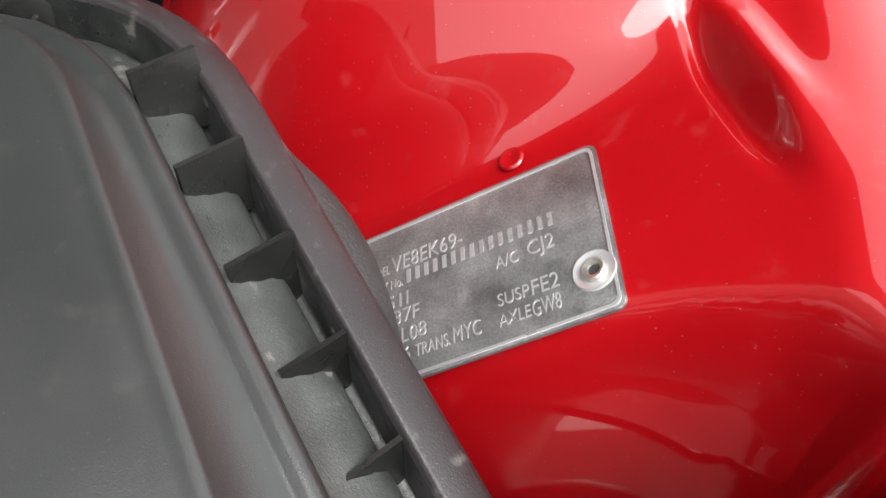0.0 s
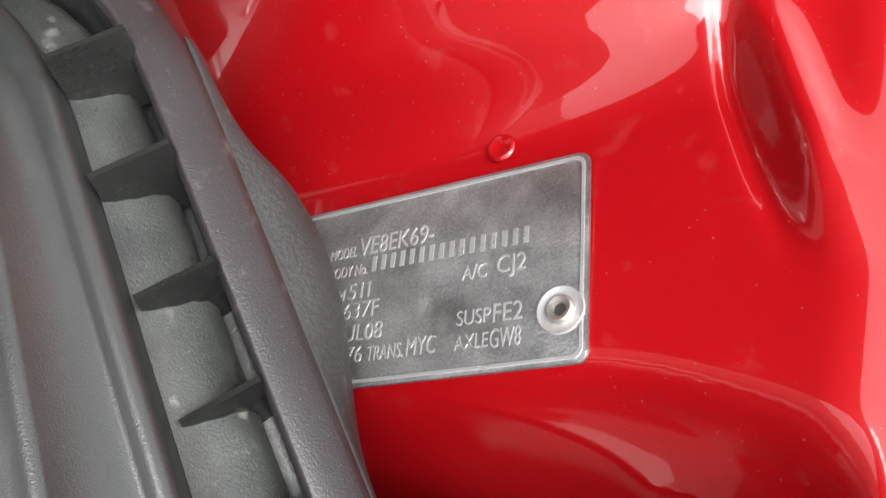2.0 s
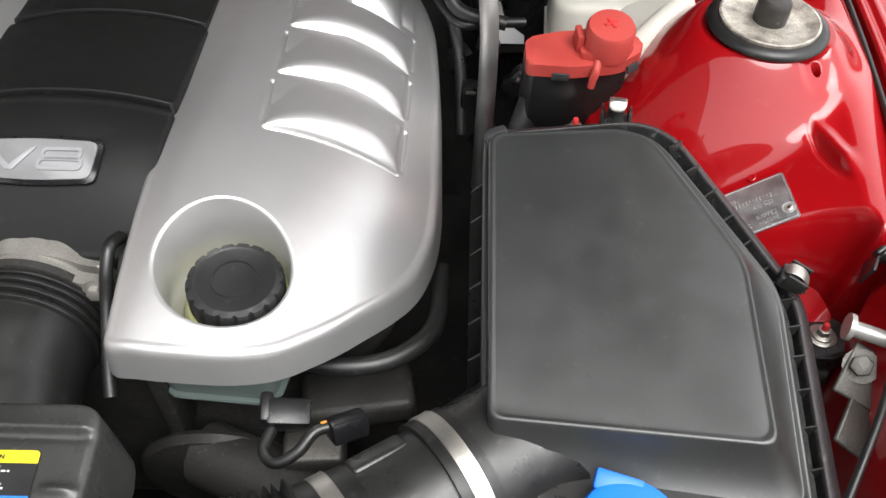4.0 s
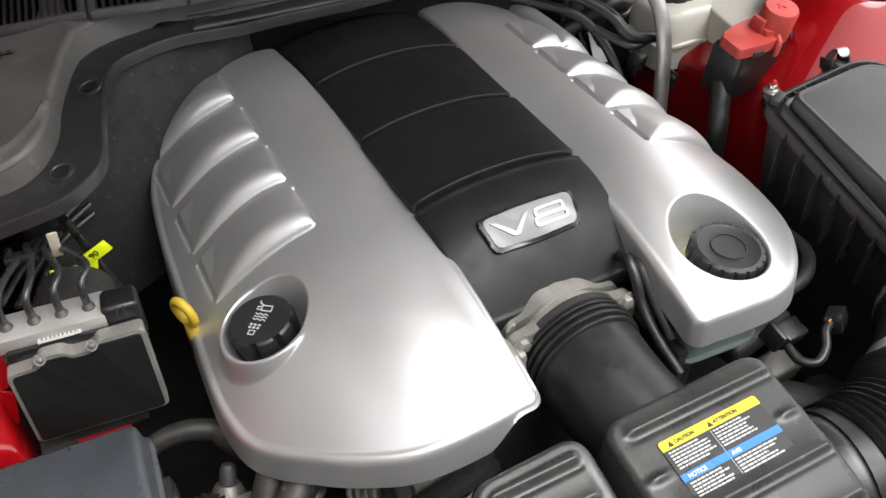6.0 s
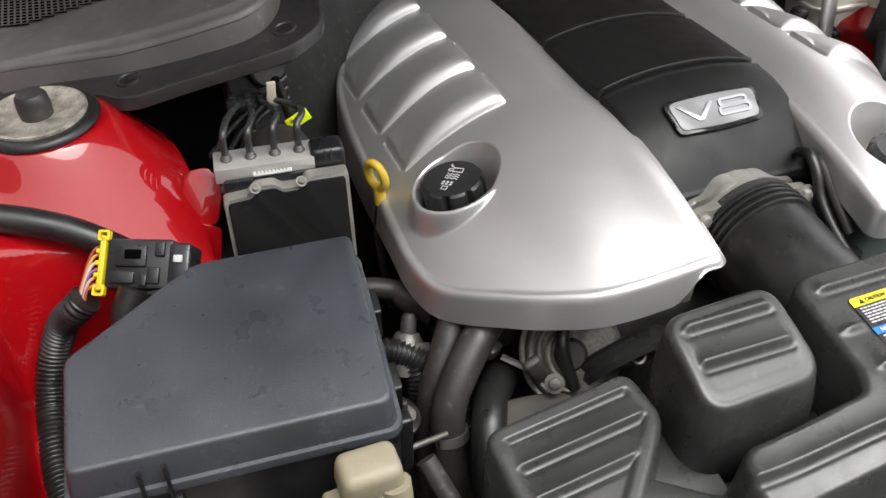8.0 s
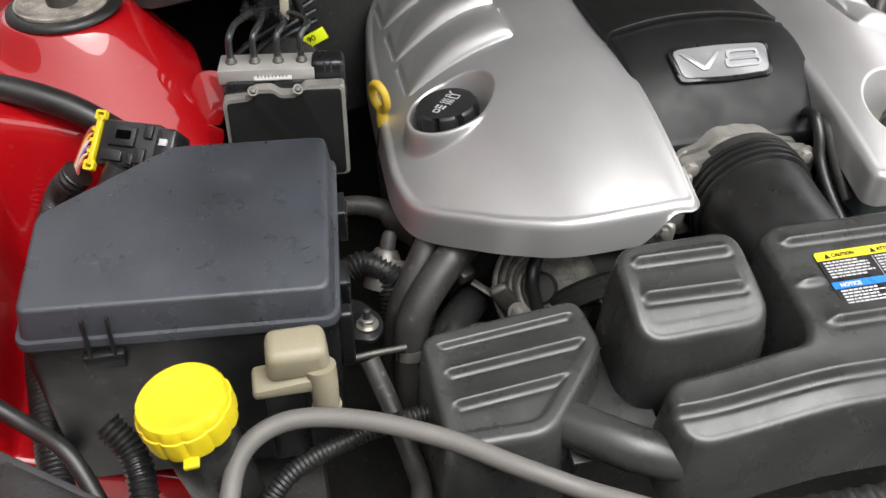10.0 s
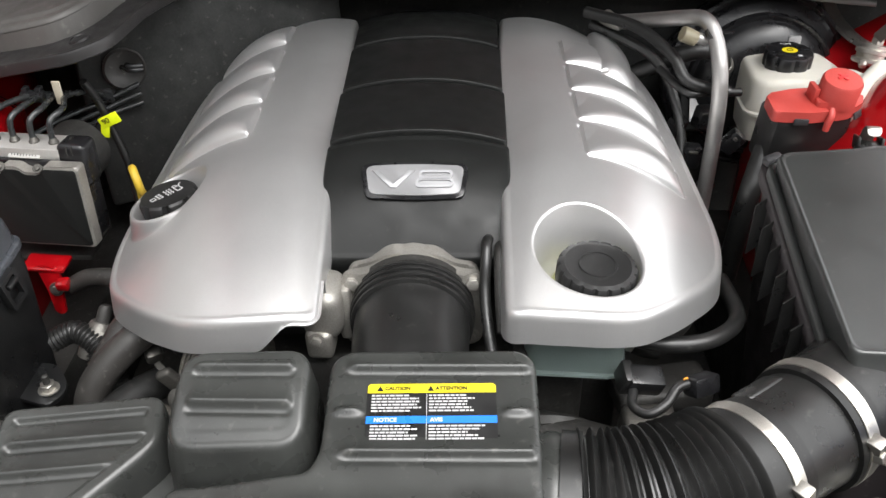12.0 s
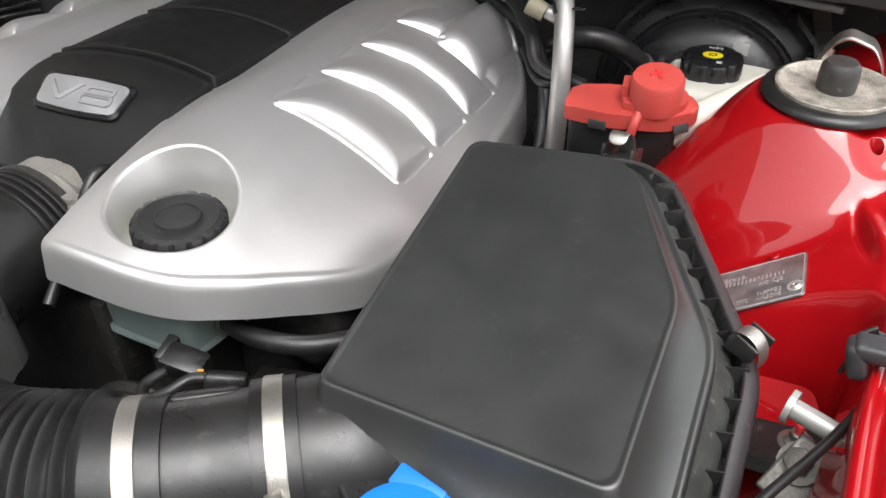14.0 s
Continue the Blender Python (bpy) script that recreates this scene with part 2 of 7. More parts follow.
def sheet(outline, zf, step, rings=(), holes=()):
    """A moulded sheet over a plan outline, its height from zf(x, y), with walls that step outwards and down from its rim
    (rings: (out, drop) or functions of nx, ny, x, y, z that give out and height) and round holes (cx, cy, r, rings)."""
    lo, hi = outline.min(0), outline.max(0)
    sx, sy = (step, step) if isinstance(step, float) else step
    nx, ny = int(math.ceil((hi[0] - lo[0]) / sx)), int(math.ceil((hi[1] - lo[1]) / sy))
    gx, gy = np.linspace(lo[0], hi[0], nx + 1), np.linspace(lo[1], hi[1], ny + 1)
    cx, cy = (gx[1:] + gx[:-1]) / 2, (gy[1:] + gy[:-1]) / 2
    cc = np.stack(np.meshgrid(cx, cy, indexing="ij"), -1).reshape(-1, 2)
    ok = inside(outline, cc)
    for hx, hy, hr, _ in holes:
        ok &= np.hypot(cc[:, 0] - hx, cc[:, 1] - hy) > hr
    ok = ok.reshape(nx, ny)
    ids, pts, faces = {}, [], []

    def vid(i, j):
        if (i, j) not in ids:
            ids[(i, j)] = len(pts)
            pts.append((gx[i], gy[j]))
        return ids[(i, j)]

    for i, j in np.argwhere(ok):
        faces.append([vid(i, j), vid(i + 1, j), vid(i + 1, j + 1), vid(i, j + 1)])
    count = {}
    for f in faces:
        for a, b in zip(f, f[1:] + f[:1]):
            count[(min(a, b), max(a, b))] = count.get((min(a, b), max(a, b)), 0) + 1
    rim = [(a, b) for f in faces for a, b in zip(f, f[1:] + f[:1]) if count[(min(a, b), max(a, b))] == 1]
    pts = np.array(pts)
    owner, normal = {}, {}
    seg_a, seg_b = outline, np.roll(outline, -1, 0)
    seg_d = seg_b - seg_a
    seg_n = np.stack([seg_d[:, 1], -seg_d[:, 0]], 1) / np.linalg.norm(seg_d, axis=1)[:, None]
    vert_n = seg_n + np.roll(seg_n, 1, 0)
    vert_n /= np.linalg.norm(vert_n, axis=1)[:, None]
    for v in {k for e in rim for k in e}:
        p = pts[v]
        t = np.clip(((p - seg_a) * seg_d).sum(1) / (seg_d ** 2).sum(1), 0, 1)
        q = seg_a + seg_d * t[:, None]
        d = np.linalg.norm(q - p, axis=1)
        k = int(d.argmin())
        best, owner[v] = d[k], -1
        for h, (hx, hy, hr, _) in enumerate(holes):
            dh = abs(np.hypot(p[0] - hx, p[1] - hy) - hr)
            if dh < best:
                best, owner[v] = dh, h
        if owner[v] < 0:
            pts[v] = q[k]
            nn = vert_n[k] * (1 - t[k]) + vert_n[(k + 1) % len(outline)] * t[k]
            normal[v] = nn / np.linalg.norm(nn)
        else:
            hx, hy, hr, _ = holes[owner[v]]
            dd = (p - (hx, hy)) / np.hypot(*(p - (hx, hy)))
            pts[v], normal[v] = (hx, hy) + dd * hr, -dd
    z = zf(pts[:, 0], pts[:, 1])
    verts = [(*p, zz) for p, zz in zip(pts, z)]
    copies = {}
    for v in owner:
        todo = rings if owner[v] < 0 else holes[owner[v]][3]
        chain, (x, y), (ax, ay), zz = [v], pts[v], normal[v], z[v]
        for ring in todo:
            out, level = ring(ax, ay, x, y, zz) if callable(ring) else (ring[0], zz - ring[1])
            chain.append(len(verts))
            verts.append((x + ax * out, y + ay * out, level))
        copies[v] = chain
    for a, b in rim:
        if owner[a] == owner[b]:
            ca, cb = copies[a], copies[b]
            for k in range(len(ca) - 1):
                faces.append([cb[k], ca[k], ca[k + 1], cb[k + 1]])
    return verts, faces


def mirrored(vf):
    return [(-x, y, z) for x, y, z in vf[0]], [f[::-1] for f in vf[1]]


def spline(pts, n=8):
    """A smooth line through points (Catmull-Rom)."""
    p = [np.array(q, float) for q in pts]
    p = [2 * p[0] - p[1]] + p + [2 * p[-1] - p[-2]]
    out = []
    for i in range(1, len(p) - 2):
        for k in range(n):
            t = k / n
            out.append(0.5 * (2 * p[i] + (p[i + 1] - p[i - 1]) * t + (2 * p[i - 1] - 5 * p[i] + 4 * p[i + 1] - p[i + 2]) * t * t
                              + (3 * p[i] - p[i - 1] - 3 * p[i + 1] + p[i + 2]) * t ** 3))
    return out + [p[-2]]


def sweep(pts, radius, seg=14, n=8, ridge=0.0, pitch=0.01, ends=True):
    """A pipe along a smooth line. radius: one number or one per point of the line; ridge and pitch give it corrugations."""
    line = np.array(spline(pts, n))
    length = np.r_[0, np.cumsum(np.linalg.norm(np.diff(line, axis=0), axis=1))]
    rr = np.interp(length, np.linspace(0, length[-1], len(radius)), radius) if isinstance(radius, (list, tuple)) else np.full(len(line), float(radius))
    if ridge:
        k = int(length[-1] / pitch * 6)
        at = np.linspace(0, length[-1], k)
        line = np.stack([np.interp(at, length, line[:, c]) for c in range(3)], 1)
        rr = np.interp(at, length, rr) + ridge * np.cos(at / pitch * 2 * math.pi)
    tan = np.gradient(line, axis=0)
    tan /= np.linalg.norm(tan, axis=1)[:, None]
    up = np.array((0, 0, 1.0)) if abs(tan[0][2]) < 0.9 else np.array((1.0, 0, 0))
    verts, faces = [], []
    for i, (p, t) in enumerate(zip(line, tan)):
        up = up - t * (up @ t)
        up /= np.linalg.norm(up)
        side = np.cross(t, up)
        for k in range(seg):
            a = 2 * math.pi * k / seg
            verts.append(p + rr[i] * (math.cos(a) * up + math.sin(a) * side))
    for i in range(len(line) - 1):
        for k in range(seg):
            a, b = i * seg + k, i * seg + (k + 1) % seg
            faces.append([a, b, b + seg, a + seg])
    if ends:
        faces += [list(range(seg))[::-1], list(range((len(line) - 1) * seg, len(line) * seg))]
    return verts, faces


def lathe(profile, m, seg=28, lobes=0, depth=0.0, ends=True):
    """Turned shape: (r, z) pairs about z, laid by the pose m; lobes scallop the radius."""
    verts, faces = [], []
    for r, z, *lobe in profile:
        for k in range(seg):
            a = 2 * math.pi * k / seg
            rr = r - (depth * max(0.0, math.cos(a * lobes)) ** 3 if lobes and lobe else 0)
            verts.append(m @ Vector((rr * math.cos(a), rr * math.sin(a), z)))
    for i in range(len(profile) - 1):
        for k in range(seg):
            a, b = i * seg + k, i * seg + (k + 1) % seg
            faces.append([a, b, b + seg, a + seg])
    if ends:
        faces += [list(range(seg))[::-1], list(range((len(profile) - 1) * seg, len(profile) * seg))]
    return verts, faces


def block(size, m, bevel=0.002, seg=2):
    """A box of that size with rounded edges at the pose m, as a bmesh."""
    bm = bmesh.new()
    bmesh.ops.create_cube(bm, size=1.0)
    for v in bm.verts:
        v.co = Vector((v.co.x * size[0], v.co.y * size[1], v.co.z * size[2]))
    if bevel:
        bmesh.ops.bevel(bm, geom=bm.edges[:], offset=min(bevel, min(size) * 0.45), segments=seg, profile=0.5, affect="EDGES")
    bm.transform(m)
    return bm


def basis(origin, ex, ey):
    """A pose with its x along ex and its y near ey."""
    ex = Vector(ex).normalized()
    ez = ex.cross(Vector(ey)).normalized()
    ey = ez.cross(ex)
    m = Matrix((ex, ey, ez)).transposed().to_4x4()
    m.translation = origin
    return m


def extrude(poly, m, depth, bevel=0.0):
    """A flat outline in the pose's plane, raised by depth along its z, as a bmesh."""
    bm = bmesh.new()
    lower = [bm.verts.new((x, y, 0)) for x, y in poly]
    upper = [bm.verts.new((x, y, depth)) for x, y in poly]
    bm.faces.new(lower[::-1])
    top = bm.faces.new(upper)
    for i in range(len(poly)):
        j = (i + 1) % len(poly)
        bm.faces.new((lower[i], lower[j], upper[j], upper[i]))
    if bevel:
        bmesh.ops.bevel(bm, geom=list(top.edges), offset=bevel, segments=2, profile=0.5, affect="EDGES")
    bm.transform(m)
    return bm


def lettering(name, words, size, m, material, parent, thick=0.0003, align="LEFT", wide=0.0, bold=0.0):
    """Words as a mesh in the pose's plane."""
    cu = bpy.data.curves.new(name, "FONT")
    cu.body, cu.size, cu.extrude, cu.align_x, cu.align_y = words, size, thick, align, "BOTTOM_BASELINE"
    cu.offset = bold
    tmp = bpy.data.objects.new(name, cu)
    scene.collection.objects.link(tmp)
    bpy.context.view_layer.update()
    me = bpy.data.meshes.new_from_object(tmp.evaluated_get(bpy.context.evaluated_depsgraph_get()))
    bpy.data.objects.remove(tmp)
    bpy.data.curves.remove(cu)
    stretch = wide / max(v.co.x for v in me.vertices) if wide else 1.0
    verts = [m @ Vector((v.co.x * stretch, v.co.y, v.co.z)) for v in me.vertices]
    faces = [list(p.vertices) for p in me.polygons]
    bpy.data.meshes.remove(me)
    return raw(name, verts, faces, material, parent, smooth=False)


def smooth01(t):
    t = np.clip(t, 0, 1)
    return t * t * (3 - 2 * t)


def hexnut(m, r, h):
    return extrude([(r * math.cos(math.pi / 3 * k), r * math.sin(math.pi / 3 * k)) for k in range(6)], m, h, 0.0006)


def bolt(name, at, parent, r=0.007, axis=(0, 0, 1), material=None, label="", washer=True):
    """A hexagon bolt head on a washer, as one part."""
    m = Matrix.Translation(at) @ Vector((0, 0, 1)).rotation_difference(Vector(axis)).to_matrix().to_4x4()
    bm = hexnut(m, r, r * 0.9)
    w = bmesh.ops.create_cone(bm, cap_ends=True, segments=18, radius1=r * 1.6, radius2=r * 1.6, depth=0.0015, matrix=m)
    return part(name, bm, material or ZINC, parent, label)


# ---- setting ----
gv = [(x, y, 0.0) for y in (-150, -4, 4, 150) for x in (-150, -4, 4, 150)]
gf = [[r * 4 + c, r * 4 + c + 1, r * 4 + c + 5, r * 4 + c + 4] for r in range(3) for c in range(3)]
tagged(raw("ground", gv, gf, GROUNDM, smooth=False), "plain grey concrete ground under the car", "ground", kind="structure")
# walls added out of view: they hide low sky and darken reflections
WALLM = surf("unseen_wall", (0.17, 0.165, 0.155), 0.85, grain=0.4, gscale=120, var=0.15, vscale=1.5)
wall_box = bmesh.new()
bmesh.ops.create_cube(wall_box, size=1.0, matrix=Matrix.Translation((-2.75, 1.0, 1.75)) @ Matrix.Diagonal((0.20, 14.0, 3.5, 1)))
tagged(part("unseen_wall_west", wall_box, WALLM, None), "plain grey wall added out of view beside the car to darken reflections", "wall", kind="structure")
# second added wall, behind the camera, keeps low sky off front-facing sides
wall_box = block((7.0, 0.2, 2.4), pose(0.3, -2.9, 1.2), 0.01)
tagged(part("unseen_wall_south", wall_box, WALLM, None), "plain grey wall added out of view in front of the car to cut sky light", "wall", kind="structure")
# ---- engine cover ----
def cover_height(s, y, fins, hole, side):
    """Height of a silver side shell at the distance s from the middle line."""
    z = 0.835 - (0.052 if side < 0 else 0.047) * np.clip((0.2 - y) / 0.2, 0, 1.3) ** 1.6 - 2.9 * np.clip(s - 0.13, 0, None) ** 2
    z = z - 0.35 * np.clip(y - 0.50, 0, None) ** 1.5
    plain = z
    s0, s1 = (0.182, 0.288) if side < 0 else (0.1715, 0.282)
    q = (s - s0) / (s1 - s0)
    qc = np.clip(q, 0, 1)
    qa = qc if side > 0 else 1 - qc
    arch = np.sin(math.pi / 2 * np.clip(qa / 0.60, 0, 1)) ** 0.75 * np.sqrt(np.clip(1 - np.clip((qa - 0.60) / 0.40, 0, 1) ** 3.0, 0, 1))
    within = smooth01(qc / 0.020) * smooth01((1 - qc) / 0.020)
    # inner edge bevelled down towards the centre panel
    crest = 0.098 + 0.12 * np.clip(y, 0, 0.25)
    z = z - 0.45 * (1 - 0.6 * smooth01((y - 0.2) / 0.25)) * (np.sqrt((crest - s) ** 2 + 0.00010) + crest - s) * 0.5 + 0.0009
    plain = z
    add = np.zeros_like(z)

    def least(a, b, k):
        h = np.clip(0.5 + 0.5 * (b - a) / k, 0, 1)
        return b + (a - b) * h - k * h * (1 - h)

    for n, y0 in enumerate(fins):
        t = y - y0 - 0.012 * qc
        deep = 0.0035 + (0.0200 if n == 0 else 0.0170) * arch
        back = 0.0148 * arch * (1 - 0.92 * np.clip((t - 0.7 * deep) / 0.072, 0, 1.2) ** 1.5)
        hump = np.clip(back, 0, None) * np.clip(1 - np.clip(1 - t / deep, 0, 1) ** 2, 0, 1) ** 0.72
        lip = 0.0042 * within * smooth01((t - 0.012) / 0.03) * smooth01((0.0645 - t) / 0.0014)
        on = within * (t > 0) * smooth01((0.094 - t) / 0.003)
        if side > 0 and n == 3:
            on = on * smooth01((0.46 - q) / 0.03)
        if side > 0 and n == 2:
            on = on * (1 - smooth01((q - 0.42) / 0.03) * smooth01((t - 0.055) / 0.004))
        add = np.maximum(add, on * np.maximum(hump, lip))
        seam = np.exp(-((t + 0.0010) / 0.0015) ** 2) * within * (add < 0.0035)
        ends = (np.exp(-((q + 0.010) / 0.014) ** 2) + np.exp(-((q - 1.010) / 0.014) ** 2)) * smooth01((t - 0.002) / 0.01) * smooth01((0.066 - t) / 0.004)
        keep = 1.0 if not (side > 0 and n == 3) else (q < 0.5)
        z = z - 0.0022 * seam * keep - 0.0038 * ends * keep
    if side > 0:
        # swelling that runs back through the rear humps
        front = y - 0.4150 - 0.004 * qc
        across = np.clip(1 - ((s - 0.243) / 0.027) ** 2, 0, 1)
        swell = 0.0190 * across ** 0.6 * (1 - np.clip(1 - front / 0.026, 0, 1) ** 2.2)
        add = np.maximum(add, np.where(front > 0, swell, 0))
        tail = y - 0.432
        add = np.maximum(add, np.where((tail > 0) & (tail < 0.060), np.clip(least(0.6 * tail, 0.007, 0.004), 0, None) * (1 - tail / 0.075) * smooth01((s - 0.267) / 0.004) * smooth01((0.2835 - s) / 0.002), 0))
    z = z + add
    # raised collar round the filler recess
    hx, hy, hr = hole
    d = np.hypot(s - hx, y - hy) - hr
    if side < 0:
        z = z + np.clip(0.789 - 0.36 * (s - hx) - z, 0, None) * smooth01((0.0055 - d) / 0.0045)
    return z


def shell(side, fins, hole, arch):
    """One silver side shell, built for +x and mirrored for -x."""
    corner = [(0.205, 0.003), (0.245, 0.030), (0.285, 0.071), (0.308, 0.104), (0.318, 0.150), (0.317, 0.200), (0.308, 0.40)]
    if side > 0:
        corner = [(0.204, 0.004), (0.241, 0.034), (0.277, 0.076), (0.297, 0.107), (0.310, 0.152), (0.313, 0.200), (0.306, 0.40)]
    plan = rounded([(0.087, -0.002), (0.130, -0.007), (0.171, -0.006)] + corner + [
                    (0.297, 0.480), (0.268, 0.528), (0.190, 0.566), (0.104, 0.596), (0.094, 0.40), (0.088, 0.15)],
                   [0.008, 0.03, 0.02, 0.02, 0.02, 0.02, 0.02, 0.03, 0.04, 0.05, 0.03, 0.03, 0.02, 0.006, 0.05, 0.05], 0.003)
    seg = np.roll(plan, -1, 0) - np.roll(plan, 1, 0)
    plan = plan - np.stack([seg[:, 1], -seg[:, 0]], 1) / np.linalg.norm(seg, axis=1)[:, None] * 0.0030

    def skirt(nx, ny, x, y, z):
        d = (0.033 if side > 0 else 0.035) + 0.022 * smooth01((y - 0.16) / 0.2)
        if arch:
            d -= 0.028 * smooth01((0.139 - x) / 0.034) * (y < 0.04)
        return 0.0105, z - d

    def tuck(nx, ny, x, y, z):
        out, level = skirt(nx, ny, x, y, z)
        return 0.0080, level - 0.001

    hx, hy, hr = hole
    bore = [(0.0010, 0.0002), (0.0022, 0.0012), (0.0030, 0.0030), lambda ax, ay, x, y, z: (0.0055, min(z - 0.004, 0.768)), lambda ax, ay, x, y, z: (0.0075, 0.757), lambda ax, ay, x, y, z: (0.0135, 0.754), lambda ax, ay, x, y, z: (0.0150, 0.748)]
    vf = sheet(plan, lambda x, y: cover_height(x, y, fins, hole, side), (0.0014, 0.0010),
               [(0.0020, 0.0003), (0.0040, 0.0011), (0.0057, 0.0025), (0.0070, 0.0045), (0.0078, 0.0070), (0.0083, 0.0100), skirt, tuck], [(hx, hy, hr, bore)])
    vf = vf if side > 0 else mirrored(vf)
    return raw("side_shell", *vf, SILVER, engine_cover, "silver-painted side shell with moulded humps and a round filler recess", sharp=70)


engine_cover = thing("engine_cover", (0, 0.3, 0.70), "silver and satin black plastic V8 engine cover over the engine", "engine cover")
shell(-1, (0.239, 0.320, 0.405, 0.494), (0.258, 0.182, 0.0430), True)
shell(1, (0.191, 0.269, 0.345, 0.421), (0.160, 0.063, 0.0525), False)


def crown(x, y):
    z = 0.8455 - 0.0125 * (np.abs(x) / 0.088) ** 2.2
    t = np.clip((0.212 - y) / 0.122, 0, 1)
    z = z - 0.070 * t ** 2.1 + 0.012 * t * (np.abs(x) / 0.088) ** 2
    return z - 0.5 * np.clip(y - 0.5, 0, None) ** 1.6


EDGE = [(0.0008, 0.0003), (0.0016, 0.0012), (0.0019, 0.0035), (0.0019, 0.026)]


def panel_level(y0, y1):
    """The crown with a raised lip along the panel's front edge and a lowered rear edge that tucks under the next one."""
    return lambda x, y: crown(x, y) + 0.0020 * np.exp(-(y - y0) / 0.005) - 0.0016 * np.exp(-(y1 - y) / 0.004)


for y0, y1 in ((0.2150, 0.3370), (0.3405, 0.4650), (0.4685, 0.600)):
    plan = rounded([(-0.0905, y0), (0.0905, y0), (0.0925, y1), (-0.0925, y1)], 0.003, 0.004)
    raw("centre_panel", *sheet(plan, panel_level(y0, y1), (0.004, 0.0020), EDGE), SATIN, engine_cover, "satin black crowned panel between the shells")
plan = rounded([(-0.0890, 0.092), (0.0890, 0.092), (0.0903, 0.2085), (-0.0903, 0.2085)], [0.012, 0.012, 0.003, 0.003], 0.003)
fascia = raw("fascia", *sheet(plan, lambda x, y: crown(x, y) - 0.0020 + 0.0016 * np.exp(-((y - 0.2045) / 0.0025) ** 2), (0.003, 0.0020), [(0.0012, 0.0004), (0.0024, 0.0016), (0.0034, 0.0040), (0.0036, 0.0080), (0.0020, 0.018), (-0.003, 0.028)]), SATIN, engine_cover,
             "satin black curved front of the centre panel")
by = 0.147
slope = (float(crown(np.array([0.0]), np.array([by + 0.015]))[0]) - float(crown(np.array([0.0]), np.array([by - 0.015]))[0])) / 0.03
BADGE = basis((-0.001, by, float(crown(np.array([0.0]), np.array([by]))[0]) + 0.0005), (1, 0, 0), (0, 1, slope))
hexa = rounded([(-0.0440, -0.0165), (0.0, -0.0190), (0.0440, -0.0165), (0.0485, 0.0140), (0, 0.0165), (-0.0485, 0.0140)], [0.006, 0.03, 0.006, 0.007, 0.03, 0.007], 0.004)
part("badge_recess", extrude(hexa * (1.09, 1.22), BADGE @ pose(0, 0, -0.003), 0.0036, 0.001), BLACK, engine_cover, "black surround of the badge")
badge = part("badge", extrude(hexa, BADGE @ pose(0, 0, 0.0004), 0.0018, 0.0008), BADGEM, engine_cover, "silver badge plate with raised V8 lettering")


def ring_shape(w, h, r, t, cx, cy, shear=0.12):
    """The outline of a flat rounded ring as one bmesh-ready pair of loops."""
    outer = rounded([(-w / 2, -h / 2), (w / 2, -h / 2), (w / 2, h / 2), (-w / 2, h / 2)], r, 1.0, 4)
    inner = outer * ((w - 2 * t) / w, (h - 2 * t) / h)
    move = lambda p: np.stack([p[:, 0] + cx + shear * p[:, 1], p[:, 1] + cy], 1)
    return move(outer), move(inner)


def ring_solid(outer, inner, m, depth):
    bm = bmesh.new()
    loops = [[bm.verts.new((x, y, z)) for x, y in loop] for loop in (outer, inner) for z in (0, depth)]
    n = len(outer)
    for i in range(n):
        j = (i + 1) % n
        for a, b in ((0, 1), (1, 3), (3, 2)):
            bm.faces.new((loops[a][i], loops[a][j], loops[b][j], loops[b][i]))
    bm.transform(m)
    return bm


face = BADGE @ pose(0, 0, 0.0022)
vee = [(-0.0420, 0.0085), (-0.0360, 0.0085), (-0.0205, -0.0070), (-0.0060, 0.0085), (0.0000, 0.0085), (-0.0175, -0.0105), (-0.0235, -0.0105)]
part("letter", extrude(vee, face, 0.0016, 0.0003), BADGELET, badge, "raised bright letter V")
eight = ring_solid(*ring_shape(0.0330, 0.0100, 0.0045, 0.0026, 0.0205, 0.0035), face, 0.0016)
low = ring_solid(*ring_shape(0.0370, 0.0105, 0.0050, 0.0026, 0.0195, -0.0052), face, 0.0016)
tmp_me = bpy.data.meshes.new("digit_half")
low.to_mesh(tmp_me)
low.free()
eight.from_mesh(tmp_me)
bpy.data.meshes.remove(tmp_me)
part("letter", eight, BADGELET, badge, "raised bright figure 8")

# ---- oil filler cap ----
oil_cap = thing("oil_filler_cap", (-0.258, 0.185, 0.742), "black scalloped oil filler cap with white oil can symbol", "filler cap")
OC = pose(-0.255, 0.184, 0.744, -3, -9, 12) @ Matrix.Diagonal((0.92, 0.92, 1, 1))
raw("cap", *lathe([(0.030, 0.0), (0.032, 0.010, 1), (0.0335, 0.018, 1), (0.0340, 0.040, 1), (0.0330, 0.0435, 1), (0.0305, 0.0455), (0.025, 0.0458), (0.002, 0.0458)],
                  OC, 96, 8, 0.0068), CAPBLACK, oil_cap, sharp=30)
top = OC @ pose(0.001, 0.001, 0.0459, 0, 0, 32)


def ribbon(pts, width):
    """The outline of a thin flat band along a bent line."""
    p = np.array(pts, float)
    d = np.gradient(p, axis=0)
    n = np.stack([-d[:, 1], d[:, 0]], 1) / np.linalg.norm(d, axis=1)[:, None] * width / 2
    return np.concatenate([p + n, (p - n)[::-1]])


